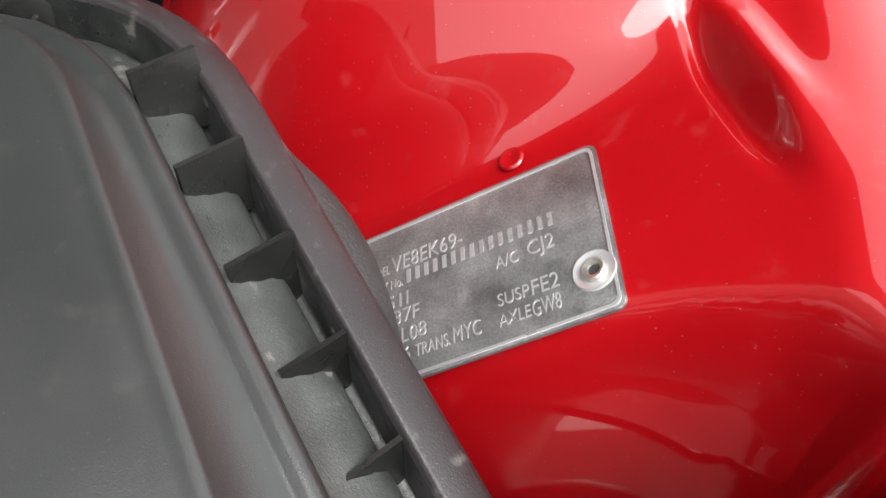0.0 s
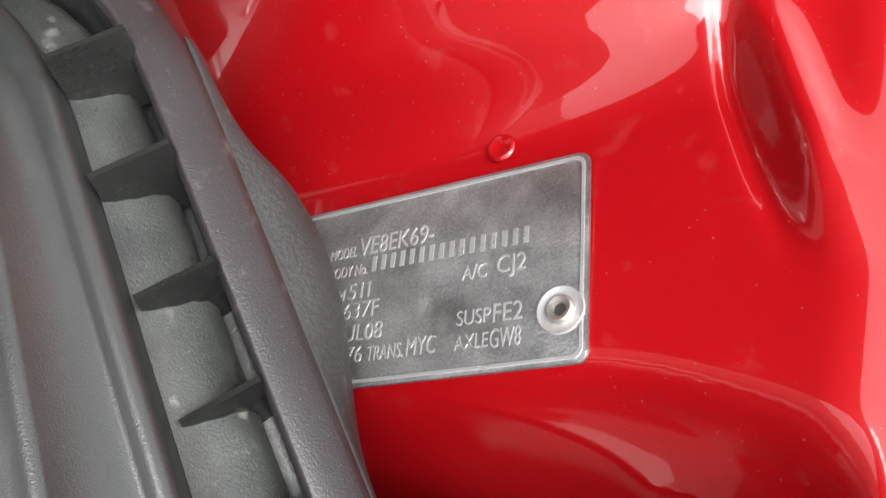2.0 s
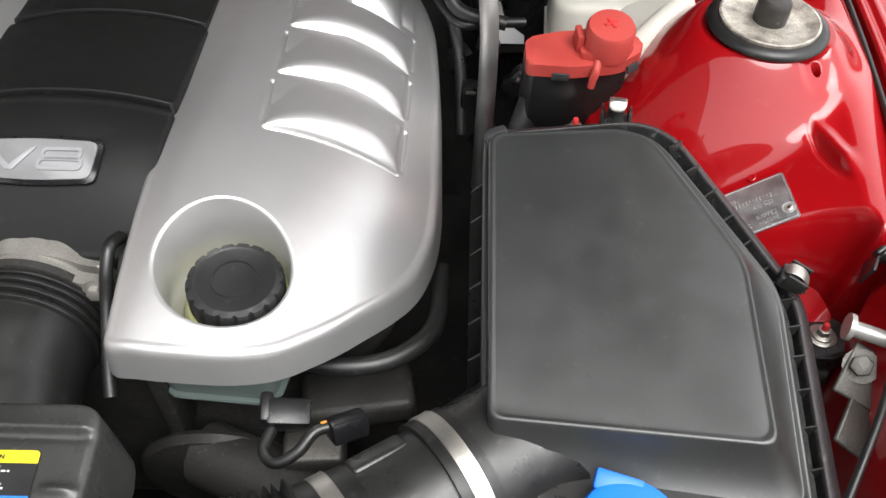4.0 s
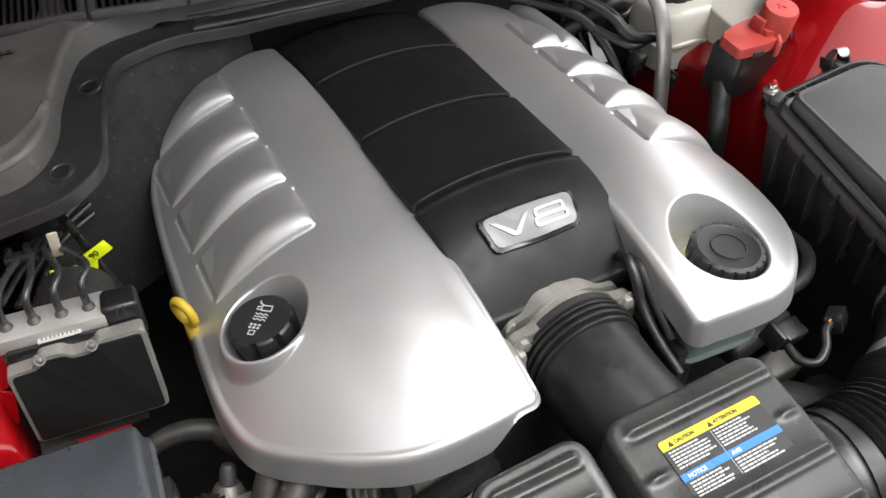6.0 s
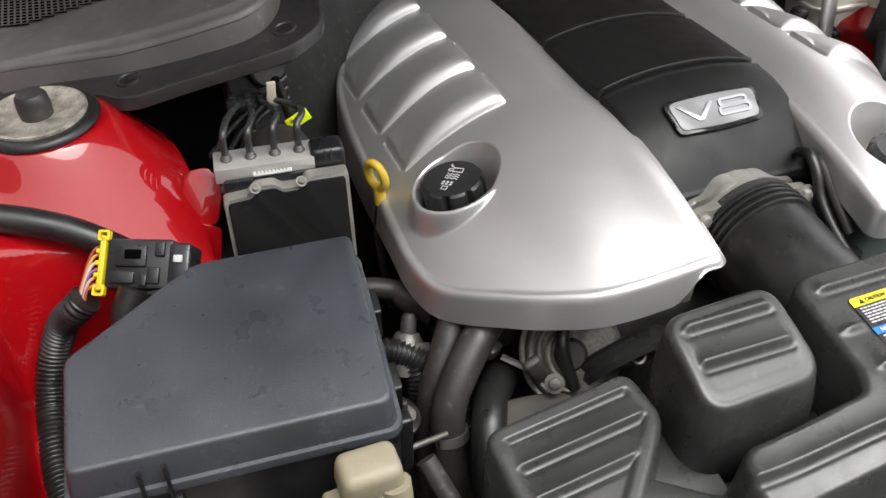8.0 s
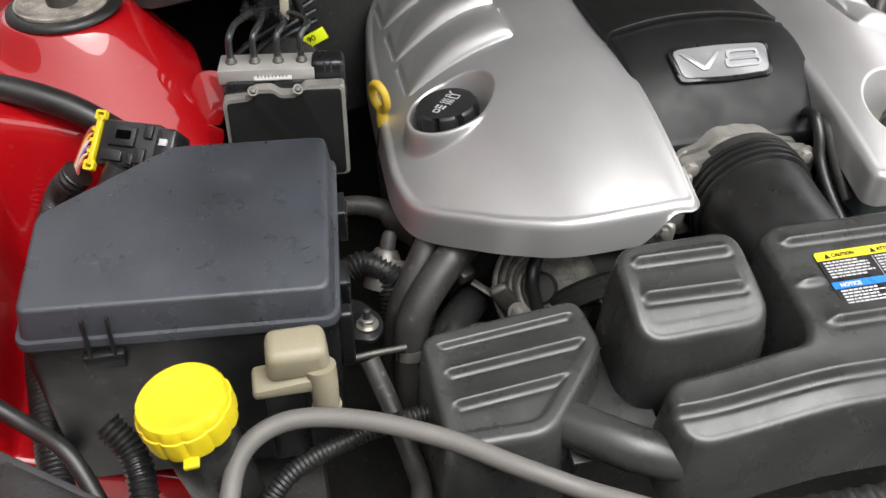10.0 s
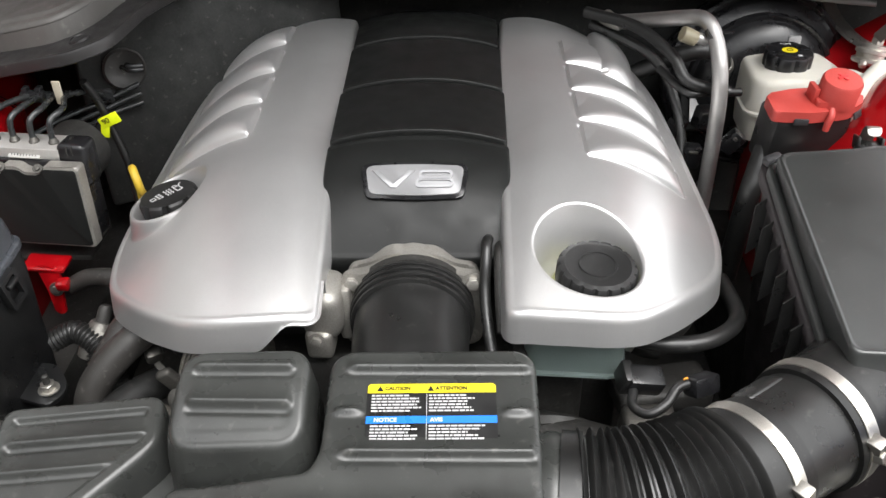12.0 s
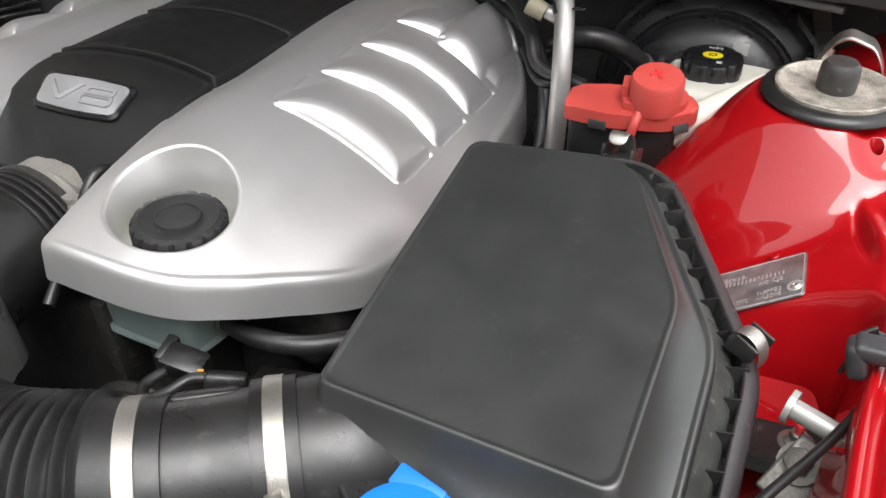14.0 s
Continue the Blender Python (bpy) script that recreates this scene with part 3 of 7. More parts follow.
for k in range(3):
    x0 = -0.0035 + 0.0034 * k
    part("symbol_wave", extrude(ribbon([(x0, -0.0075), (x0 + 0.0018, -0.0045), (x0, -0.0015), (x0 + 0.0018, 0.0015), (x0, 0.0045), (x0 + 0.0018, 0.0070)], 0.0011), top, 0.0004), PRINT, oil_cap)
    for j in range(2):
        part("symbol_dot", extrude([(x - 0.0140 + 0.0036 * j, -0.0055 + 0.0045 * k + y) for x, y in ((0, 0), (0.0022, 0), (0.0022, 0.0026), (0, 0.0026))], top, 0.0004), PRINT, oil_cap)
can = part("symbol_can", extrude(ribbon([(0.0090, -0.0080), (0.0088, 0.0030), (0.0150, 0.0036), (0.0156, -0.0070), (0.0092, -0.0078)], 0.0013), top, 0.0004), PRINT, oil_cap, "white oil can pictogram")
part("symbol_spout", extrude(ribbon([(0.0152, 0.0030), (0.0185, 0.0085), (0.0205, 0.0080)], 0.0014), top, 0.0004), PRINT, can)
part("symbol_handle", extrude(ribbon([(0.0100, 0.0035), (0.0092, 0.0078), (0.0128, 0.0084), (0.0135, 0.0040)], 0.0012), top, 0.0004), PRINT, can)
part("symbol_book", extrude(ribbon([(-0.0215, -0.0030), (-0.0215, 0.0030), (-0.0165, 0.0030), (-0.0165, -0.0030), (-0.0213, -0.0030)], 0.0011), top, 0.0004), PRINT, oil_cap)
raw("filler_neck", *lathe([(0.040, -0.045), (0.040, 0.004), (0.030, 0.006)], OC, 32), SATIN, oil_cap, "black filler neck")

# ---- coolant tank and cap ----
tank = thing("coolant_tank", (0.152, 0.06, 0.62), "grey-green translucent coolant tank under the silver shell", "coolant tank")
plan = rounded([(0.106, 0.022), (0.192, 0.016), (0.205, 0.10), (0.106, 0.10)], 0.010, 0.005)
raw("tank", *sheet(plan, lambda x, y: 0.738 + 0 * x, 0.006, [(0.002, 0.001), (0.003, 0.004), (0.003, 0.030), (0.001, 0.046), (-0.006, 0.048), (-0.03, 0.049)]), TANK, tank)
raw("tank_seam", *sheet(plan, lambda x, y: 0.6935 + 0 * x, 0.008, [(0.005, 0.0005), (0.0055, 0.003), (0.002, 0.004)]), TANK, tank)
CC = pose(0.167, 0.059, 0.753, 4, 3, 0)
raw("neck", *lathe([(0.040, -0.02), (0.042, 0.006), (0.039, 0.012), (0.030, 0.014)], CC, 36), COOLANT, tank, "olive filler neck showing below the cap")
raw("cap", *lathe([(0.030, 0.012), (0.0335, 0.014, 1), (0.0345, 0.020, 1), (0.0345, 0.034, 1), (0.0330, 0.0372, 1), (0.0285, 0.0385), (0.0270, 0.0375), (0.002, 0.0385)],
                  CC @ Matrix.Diagonal((1.08, 1.08, 1, 1)), 90, 18, 0.0022), CAPBLACK, tank, "black ribbed coolant cap", sharp=35)
raw("cap_emboss", *lathe([(0.0160, 0.0378), (0.0164, 0.0392), (0.0178, 0.0392), (0.0182, 0.0378)], CC, 36, ends=False), CAPBLACK, tank)
part("bracket", block((0.014, 0.05, 0.10), pose(0.099, 0.045, 0.665, 4, 0, 0), 0.003), DARK, tank)

# ---- dipstick ----
dip = thing("dipstick", (-0.318, 0.252, 0.60), "faded yellow plastic ring handle of the oil dipstick", "dipstick")
DP = basis((-0.319, 0.250, 0.766), (-0.45, 0.89, 0.0), (0.0, -0.25, 1)) @ Matrix.Scale(0.82, 4)
loop = [DP @ Vector((0.0150 * math.cos(a), 0.0178 * math.sin(a), 0)) for a in np.linspace(0, 2 * math.pi, 17)[:-1]]
raw("ring_handle", *sweep(loop + loop[:2], 0.0047, 10, 4), DIPYEL, dip)
raw("stem", *sweep([DP @ Vector((0, -0.018, 0)), DP @ Vector((0, -0.030, 0)), DP @ Vector((0, -0.042, 0))], [0.005, 0.0065, 0.0072], 10), DIPYEL, dip)
raw("tube", *sweep([DP @ Vector((0, -0.042, 0)), (-0.318, 0.262, 0.68), (-0.31, 0.26, 0.58)], 0.005, 10), DARK, dip, "dark steel dipstick tube")

# ---- throttle body ----
throttle = thing("throttle_body", (0, 0.085, 0.70), "cast aluminium throttle body with four bolts behind the intake hose", "throttle body")
FL = pose(-0.002, 0.074, 0.735, 90, 0, 0)
fl = rounded([(-0.066, -0.045), (0.066, -0.045), (0.070, 0.024), (0.064, 0.037), (0.044, 0.039), (0.026, 0.0495), (-0.026, 0.0505), (-0.044, 0.040), (-0.064, 0.037), (-0.070, 0.024)], 0.010, 0.006)
part("flange", extrude(fl, FL, 0.012, 0.002), ALU, throttle)
part("flange_back", extrude(fl * (0.92, 0.98), FL @ pose(0, 0, -0.028), 0.020, 0.003), ALU, throttle)
raw("bore", *lathe([(0.050, -0.03), (0.050, 0.014), (0.046, 0.015)], FL, 36), ALU, throttle)
for bx, bz in ((-0.057, 0.031), (0.057, 0.031), (-0.054, -0.034), (0.054, -0.034)):
    bolt("bolt", FL @ Vector((bx, bz, 0.012)), throttle, 0.0065, (0, -1, 0.1), ALU, washer=True)
part("motor_housing", block((0.040, 0.050, 0.058), pose(-0.086, 0.058, 0.744, 6, 0, -4), 0.014, 4), ALU, throttle, "pale cast actuator housing beside the bore")
part("housing_foot", block((0.026, 0.030, 0.034), pose(-0.090, 0.046, 0.712, 6, 0, -4), 0.006, 3), ALU, throttle)
part("motor_plate", block((0.012, 0.02, 0.06), pose(-0.066, 0.060, 0.735), 0.004), ALU, throttle)
bolt("bolt", (-0.092, 0.030, 0.722), throttle, 0.0050, (0, -1, 0.1), ALU)

# ---- intake hose between throttle and resonator ----
intake_hose = thing("intake_hose", (0, 0.0, 0.67), "black rubber intake hose from throttle body to resonator", "hose")
hose_axis = [(-0.002, 0.066, 0.735), (-0.002, 0.035, 0.734), (-0.002, 0.0, 0.730), (0.002, -0.045, 0.722), (0.004, -0.09, 0.715)]
raw("hose", *sweep(hose_axis, [0.0535, 0.0540, 0.0530, 0.0535, 0.0560], 40, 8), RUBBER, intake_hose)
for yy, rr, ww in ((0.0590, 0.0580, 0.0026), (0.0520, 0.0588, 0.0030), (0.0445, 0.0585, 0.0032), (0.0370, 0.0572, 0.0030)):
    raw("bead", *lathe([(rr - 0.004, -ww), (rr, -ww * 0.6), (rr + 0.0006, 0), (rr, ww * 0.6), (rr - 0.004, ww)], pose(-0.002, yy, 0.7345, 91, 0, 0), 44), RUBBER, intake_hose)
raw("clamp", *lathe([(0.0572, -0.004), (0.0585, -0.0035), (0.0585, 0.0035), (0.0572, 0.004)], pose(-0.002, 0.0655, 0.735, 90, 0, 0), 44), DARK, intake_hose, "dark steel band round the hose")

pcv = thing("breather_hose", (0.075, 0.03, 0.70), "thin black breather hose beside the throttle body", "hose")
raw("hose", *sweep([(0.070, 0.098, 0.790), (0.068, 0.082, 0.796), (0.067, 0.066, 0.785), (0.066, 0.052, 0.765), (0.068, 0.030, 0.745), (0.074, -0.005, 0.720)], 0.0052, 12), RUBBER, pcv)
raw("hose_branch", *sweep([(0.082, 0.095, 0.785), (0.080, 0.075, 0.786), (0.080, 0.05, 0.765), (0.082, 0.02, 0.74)], 0.0055, 10), DARK, pcv)

# ---- resonator box ----
reso = thing("intake_resonator", (0, -0.14, 0.60), "black moulded intake resonator box with ribs and a caution label", "air box")


def rim_distance(outline, x, y):
    """Distance of points to a closed outline."""
    a, b = outline, np.roll(outline, -1, 0)
    d = b - a
    best = np.full(len(x), 9.0)
    for (ax, ay), (dx, dy) in zip(a, d):
        t = np.clip(((x - ax) * dx + (y - ay) * dy) / (dx * dx + dy * dy), 0, 1)
        best = np.minimum(best, np.hypot(x - ax - t * dx, y - ay - t * dy))
    return best


def framed(outline, f, rise=0.0030, band=0.0055):
    """The same height function with a raised border along the outline, in which ribs fade out."""
    def g(x, y):
        edge = 1 - smooth01((rim_distance(outline, x, y) - band) / 0.0045)
        return f(x, y, 1 - edge) + rise * edge
    return g


def ribbed(z0, zy, ribs, y0, width=0.0035, height=0.0042, zx=0.0, bow=0.0):
    """Height function of a sloping top with rounded ribs across it; ribs: (y at x=0, slope of y over x)."""
    def f(x, y, amount=1.0):
        z = z0 + zy * (y - y0) + zx * x - bow * np.clip(-(y - y0), 0, None) ** 2
        for ry, rs in ribs:
            u = y - ry - rs * x
            z = z + amount * height * smooth01((u + 0.0026) / 0.0040) * np.exp(-np.clip(u - 0.002, 0, None) / 0.009) - amount * 0.0018 * np.exp(-((u + 0.0048) / 0.0026) ** 2)
        return z
    return f


MOULD = [(0.0016, 0.0004), (0.0034, 0.0016), (0.0050, 0.0038), (0.0060, 0.0070)]
plan = rounded([(-0.056, -0.060), (0.098, -0.058), (0.099, -0.206), (-0.176, -0.206), (-0.174, -0.168), (-0.066, -0.166), (-0.056, -0.146)],
               [0.014, 0.016, 0.022, 0.022, 0.012, 0.02, 0.02], 0.003)


def main_top(x, y):
    z = 0.786 + 0.185 * (y + 0.056) - 0.9 * np.clip(-0.15 - y, 0, None) ** 1.6
    z = z - 0.016 * smooth01((-0.05 - x) / 0.12)
    for ry, rs, x0 in ((-0.074, 0.0, -0.05), (-0.150, 0.0, -0.05), (-0.188, -0.01, -0.200)):
        fade = smooth01((x - x0) / 0.01) * smooth01((0.100 - x) / 0.004)
        u = y - ry - rs * x
        z = z + fade * (0.0042 * smooth01((u + 0.0026) / 0.0040) * np.exp(-np.clip(u - 0.002, 0, None) / 0.010) - 0.0014 * np.exp(-((u + 0.0048) / 0.0026) ** 2))
    for xs in ((-0.052, -0.034), (0.078, 0.096)):
        mid = (xs[0] + xs[1]) / 2
        z = z + 0.0038 * np.exp(-((x - mid) / 0.010) ** 4 - ((y + 0.113) / 0.0034) ** 2)
    return z


main = raw("main_chamber", *sheet(plan, main_top, (0.003, 0.0010), MOULD + [(0.010, 0.045), (0.012, 0.07), (0.008, 0.073)]), RESO, reso,
           "ribbed black main chamber")
plan = rounded([(-0.178, -0.060), (-0.084, -0.057), (-0.082, -0.127), (-0.180, -0.130)], [0.016, 0.014, 0.018, 0.018], 0.003)
raw("side_chamber", *sheet(plan, framed(plan, ribbed(0.785, 0.25, ((-0.0725, 0.0), (-0.103, -0.01)), -0.060, bow=2.0), 0.0003), (0.0022, 0.0010), MOULD + [(0.010, 0.030), (0.013, 0.085), (0.010, 0.09)]), RESO, reso,
    "ribbed black side chamber")
plan = rounded([(-0.333, -0.078), (-0.212, -0.064), (-0.206, -0.100), (-0.214, -0.112), (-0.262, -0.166), (-0.330, -0.166)], [0.008, 0.008, 0.01, 0.012, 0.014, 0.012], 0.003)
raw("air_scoop", *sheet(plan, framed(plan, ribbed(0.7375, 0.20, ((-0.0505, 0.10), (-0.0765, 0.10), (-0.103, 0.10)), -0.066, 0.003, 0.0040), 0.0028), (0.0020, 0.0008), MOULD + [(0.009, 0.035), (0.010, 0.11), (0.0, 0.115)]), RESO, reso,
    "ribbed black air scoop")
part("web", block((0.075, 0.10, 0.004), pose(-0.205, -0.125, 0.690, 8, 0, 0), 0.001), RESO, reso)
raw("duct", *sweep([(-0.262, -0.128, 0.690), (-0.244, -0.146, 0.700), (-0.222, -0.168, 0.704), (-0.196, -0.186, 0.702), (-0.160, -0.196, 0.694)], 0.0175, 18), RESO, reso)
raw("outlet", *lathe([(0.050, -0.01), (0.058, 0.004), (0.058, 0.012), (0.056, 0.016), (0.056, 0.045)], pose(0.104, -0.150, 0.710, 0, 90, -4), 36), RESO, reso, "round outlet to the corrugated hose")

# caution label on the main chamber
LB = basis((0.0210, -0.1150, float(main_top(np.array([0.021]), np.array([-0.118]))[0]) + 0.0012), (1, 0.01, 0.004), (0.0, 1, 0.185))
LW, LH = 0.100, 0.0535
lab = part("caution_label", extrude(rounded([(-LW / 2, -LH / 2), (LW / 2, -LH / 2), (LW / 2, LH / 2), (-LW / 2, LH / 2)], 0.003, 0.01), LB, 0.0005), LABELBLACK, reso,
           "black caution label with yellow and blue bands of print")
up = LB @ pose(0, 0, 0.0006)
part("yellow_band", extrude([(-LW / 2, LH / 2 - 0.0085), (LW / 2, LH / 2 - 0.0085), (LW / 2, LH / 2 - 0.002), (LW / 2 - 0.002, LH / 2), (-LW / 2 + 0.002, LH / 2), (-LW / 2, LH / 2 - 0.002)], up, 0.0002), LABELYEL, lab)
part("blue_band", extrude([(-LW / 2, -0.0095), (LW / 2, -0.0095), (LW / 2, -0.0030), (-LW / 2, -0.0030)], up, 0.0002), LABELBLUE, lab)
top2 = LB @ pose(0, 0, 0.0009)
for x0, word in ((-0.0365, "CAUTION"), (0.0030, "ATTENTION")):
    lettering("printed_word", word, 0.0044, top2 @ pose(x0, LH / 2 - 0.0060, 0.0002), LABELBLACK, lab, 0.0001, bold=0.00015)
    part("warning_triangle", extrude([(x0 - 0.0065, LH / 2 - 0.0070), (x0 - 0.0010, LH / 2 - 0.0070), (x0 - 0.0038, LH / 2 - 0.0020)], top2, 0.0001), LABELBLACK, lab)
for x0, word in ((-0.0440, "NOTICE"), (-0.0010, "AVIS")):
    lettering("printed_word", word, 0.0048, top2 @ pose(x0, -0.0080, 0), PRINT, lab, 0.0001, bold=0.0002)
rng = random.Random(4)
for half, x0 in ((0, -0.0465), (1, -0.0020)):
    for row, yy in enumerate([0.0150, 0.0122, 0.0094, 0.0066, 0.0038, 0.0010, -0.0126, -0.0154, -0.0182, -0.0210, -0.0238]):
        w = (0.041, 0.046)[half] * rng.uniform(0.62, 0.97)
        x, bm = x0, bmesh.new()
        while x < x0 + w:
            word = rng.uniform(0.002, 0.006)
            vs = [bm.verts.new((px, py, 0)) for px, py in ((x, yy), (min(x + word, x0 + w), yy), (min(x + word, x0 + w), yy + 0.0014), (x, yy + 0.0014))]
            bm.faces.new(vs)
            x += word + 0.0008
        bm.transform(up @ pose(0, 0, 0.0003))
        part("print_line", bm, PRINT, lab)
part("divider", extrude([(-0.0040, -0.024), (-0.0036, -0.024), (-0.0036, 0.017), (-0.0040, 0.017)], up, 0.0002), PRINT, lab)

# ---- corrugated intake duct ----
duct = thing("corrugated_duct", (0.22, -0.13, 0.66), "black corrugated intake duct with two steel hose clamps", "duct")
C1, C2 = Vector((0.268, -0.120, 0.720)), Vector((0.338, -0.072, 0.720))
raw("bellows", *sweep([(0.135, -0.153, 0.712), (0.165, -0.154, 0.714), (0.200, -0.149, 0.717), (0.232, -0.138, 0.719), (0.252, -0.128, 0.720)], [0.0575, 0.0575, 0.057, 0.056], 36, 8, 0.0040, 0.0090), RUBBER, duct)
raw("cuff", *sweep([(0.246, -0.131, 0.720), C1, (0.285, -0.109, 0.720)], [0.0535, 0.0535, 0.0525], 36, 6), RUBBER, duct, "smooth rubber end of the bellows")
raw("cuff", *sweep([(0.120, -0.152, 0.711), (0.136, -0.154, 0.712)], [0.0595, 0.0590], 36, 4), RUBBER, duct)
axis = (C2 - C1).normalized()
raw("sensor_tube", *sweep([C1 + axis * 0.012, C1 + axis * 0.045, C2 + axis * 0.002], [0.0495, 0.0500, 0.0520], 36, 6), PLASTIC, duct, "smooth plastic air meter tube")
raw("cuff", *sweep([C2 - axis * 0.014, C2 + axis * 0.014], 0.0555, 36, 4), RUBBER, duct)
raw("neck", *sweep([C2 + axis * 0.010, C2 + axis * 0.045, C2 + axis * 0.10], [0.0525, 0.056, 0.075], 36, 6), PLASTIC, duct, "flared plastic neck into the air box")
for c, r in ((C1, 0.0545), (C2, 0.0565)):
    m = Matrix.Translation(c) @ Vector((0, 0, 1)).rotation_difference(axis).to_matrix().to_4x4()
    clamp = raw("hose_clamp", *lathe([(r - 0.002, -0.0062), (r, -0.0060), (r + 0.0004, -0.0045), (r, 0.0045), (r + 0.0004, 0.0060), (r - 0.002, 0.0062)], m, 48), ZINC, duct, "bright steel worm-drive hose clamp")
    for k in range(9):
        turn = math.radians(62 + 5.5 * k)
        part("clamp_slot", block((0.0008, 0.0070, 0.0010), m @ pose((r + 0.0002) * math.cos(turn), (r + 0.0002) * math.sin(turn), 0, 0, 90, 0) @ pose(0, 0, 0, math.degrees(turn), 0, 0), 0), DARK, clamp)
    side = Vector((axis.y, -axis.x, 0))
    at = c + side * (r * 0.93) + Vector((0, 0, 0.014))
    part("clamp_screw", hexnut(Matrix.Translation(at + Vector((0, 0, -0.004))) @ Vector((0, 0, 1)).rotation_difference((side + Vector((0, 0, 0.5))).normalized()).to_matrix().to_4x4(), 0.0058, 0.012), ZINC, clamp)
    part("clamp_housing", block((0.014, 0.012, 0.020), Matrix.Translation(at + Vector((0, 0, 0.006))) @ pose(0, 0, 0, 20, 0, -50), 0.002), ZINC, clamp)
mid = C1.lerp(C2, 0.45)
part("sensor_mount", block((0.044, 0.022, 0.010), Matrix.Translation(mid + Vector((-0.014, 0.028, 0.040))) @ pose(0, 0, -0.004, -35, 0, 34), 0.004, 3), PLASTIC, duct)
part("sensor_plug", block((0.030, 0.018, 0.018), pose(0.257, -0.022, 0.716, -25, 10, 30), 0.003), BLACK, duct, "black sensor plug")
part("plug_lock", block((0.005, 0.002, 0.002), pose(0.2405, -0.026, 0.7270, 0, 0, 20), 0.001), surf("orange_lock", (0.55, 0.22, 0.02), 0.5), duct, "orange plug lock")
# ---- air filter box ----
airbox = thing("air_filter_box", (0.46, 0.06, 0.45), "black plastic air filter box with grained lid and ribbed flange", "air filter box")


def lid_z(x, y):
    return 0.797 + 0.205 * y + 0.045 * (x - 0.36)


def hoop(corners, r, out=0.0, drop=0.0, seg=8):
    """A closed rim through 3D corners, rounded in plan, spread outwards and lowered; always the same number of points."""
    c = [np.array(p, float) for p in corners]
    n = len(c)
    res = []
    for i in range(n):
        p, a, b = c[i], c[i - 1], c[(i + 1) % n]
        ea, eb = (p - a)[:2], (b - p)[:2]
        na, nb = np.array([ea[1], -ea[0]]) / np.linalg.norm(ea), np.array([eb[1], -eb[0]]) / np.linalg.norm(eb)
        mid = (na + nb) / (1 + na @ nb)
        q = p + np.array([mid[0] * out, mid[1] * out, -drop])
        da, db = a - p, b - p
        d = min(r[i] + max(out, 0) * 0.5, np.linalg.norm(da) * 0.45, np.linalg.norm(db) * 0.45)
        p0, p1 = q + da / np.linalg.norm(da) * d, q + db / np.linalg.norm(db) * d
        res += [(1 - t) ** 2 * p0 + 2 * t * (1 - t) * q + t * t * p1 for t in np.linspace(0, 1, seg + 1)]
    return res


def loft(hoops, cap=True, floor=False):
    k, verts, faces = len(hoops[0]), [], []
    for h in hoops:
        verts += [tuple(p) for p in h]
    for r in range(len(hoops) - 1):
        for i in range(k):
            j = (i + 1) % k
            faces.append([r * k + j, r * k + i, (r + 1) * k + i, (r + 1) * k + j])
    if cap:
        faces.append(list(range(k)))
    if floor:
        faces.append(list(range((len(hoops) - 1) * k, len(hoops) * k))[::-1])
    return verts, faces


TOP = [(x, y, float(lid_z(x, y))) for x, y in ((0.359, -0.057), (0.547, -0.075), (0.547, 0.062), (0.484, 0.187), (0.359, 0.184))]
LEDGE = [(0.3565, -0.078, 0.738), (0.575, -0.100, 0.744), (0.573, 0.051, 0.797), (0.489, 0.195, 0.832), (0.3565, 0.194, 0.816)]
STRIP = [(0.3660, -0.086, 0.722), (0.593, -0.112, 0.724), (0.5915, 0.064, 0.781), (0.5005, 0.2065, 0.834), (0.3660, 0.208, 0.814)]
RT, RL, RS = (0.010, 0.012, 0.016, 0.030, 0.012), (0.008, 0.014, 0.020, 0.034, 0.012), (0.008, 0.014, 0.020, 0.036, 0.012)
raw("lid", *loft([hoop(TOP, RT, -0.0060), hoop(TOP, RT, -0.0046, 0.0001), hoop(TOP, RT, -0.0034, -0.0007), hoop(TOP, RT, -0.0018, -0.0008), hoop(TOP, RT, -0.0006, 0.0006), hoop(TOP, RT, 0.0002, 0.0034), hoop(LEDGE, RL, -0.0052, -0.0022),
                  hoop(LEDGE, RL, -0.0040, -0.0022), hoop(LEDGE, RL, -0.0026, -0.0034), hoop(LEDGE, RL, -0.0010, -0.0034), hoop(LEDGE, RL, 0.0004, -0.0020), hoop(LEDGE, RL, 0.0012, 0.0010), hoop(LEDGE, RL, 0.0016, 0.007)]),
    LIDGREY, airbox, "grained black lid with raised rounded edges", sharp=70)


def between(u, drop):
    """A rim part of the way from the lid's ledge to the inside of the outer flange."""
    inner, outer = hoop(LEDGE, RL, 0.0016, 0.0066), hoop(STRIP, RS, -0.0010, 0.0105)
    return [p + (q - p) * u - np.array((0, 0, drop)) for p, q in zip(inner, outer)]


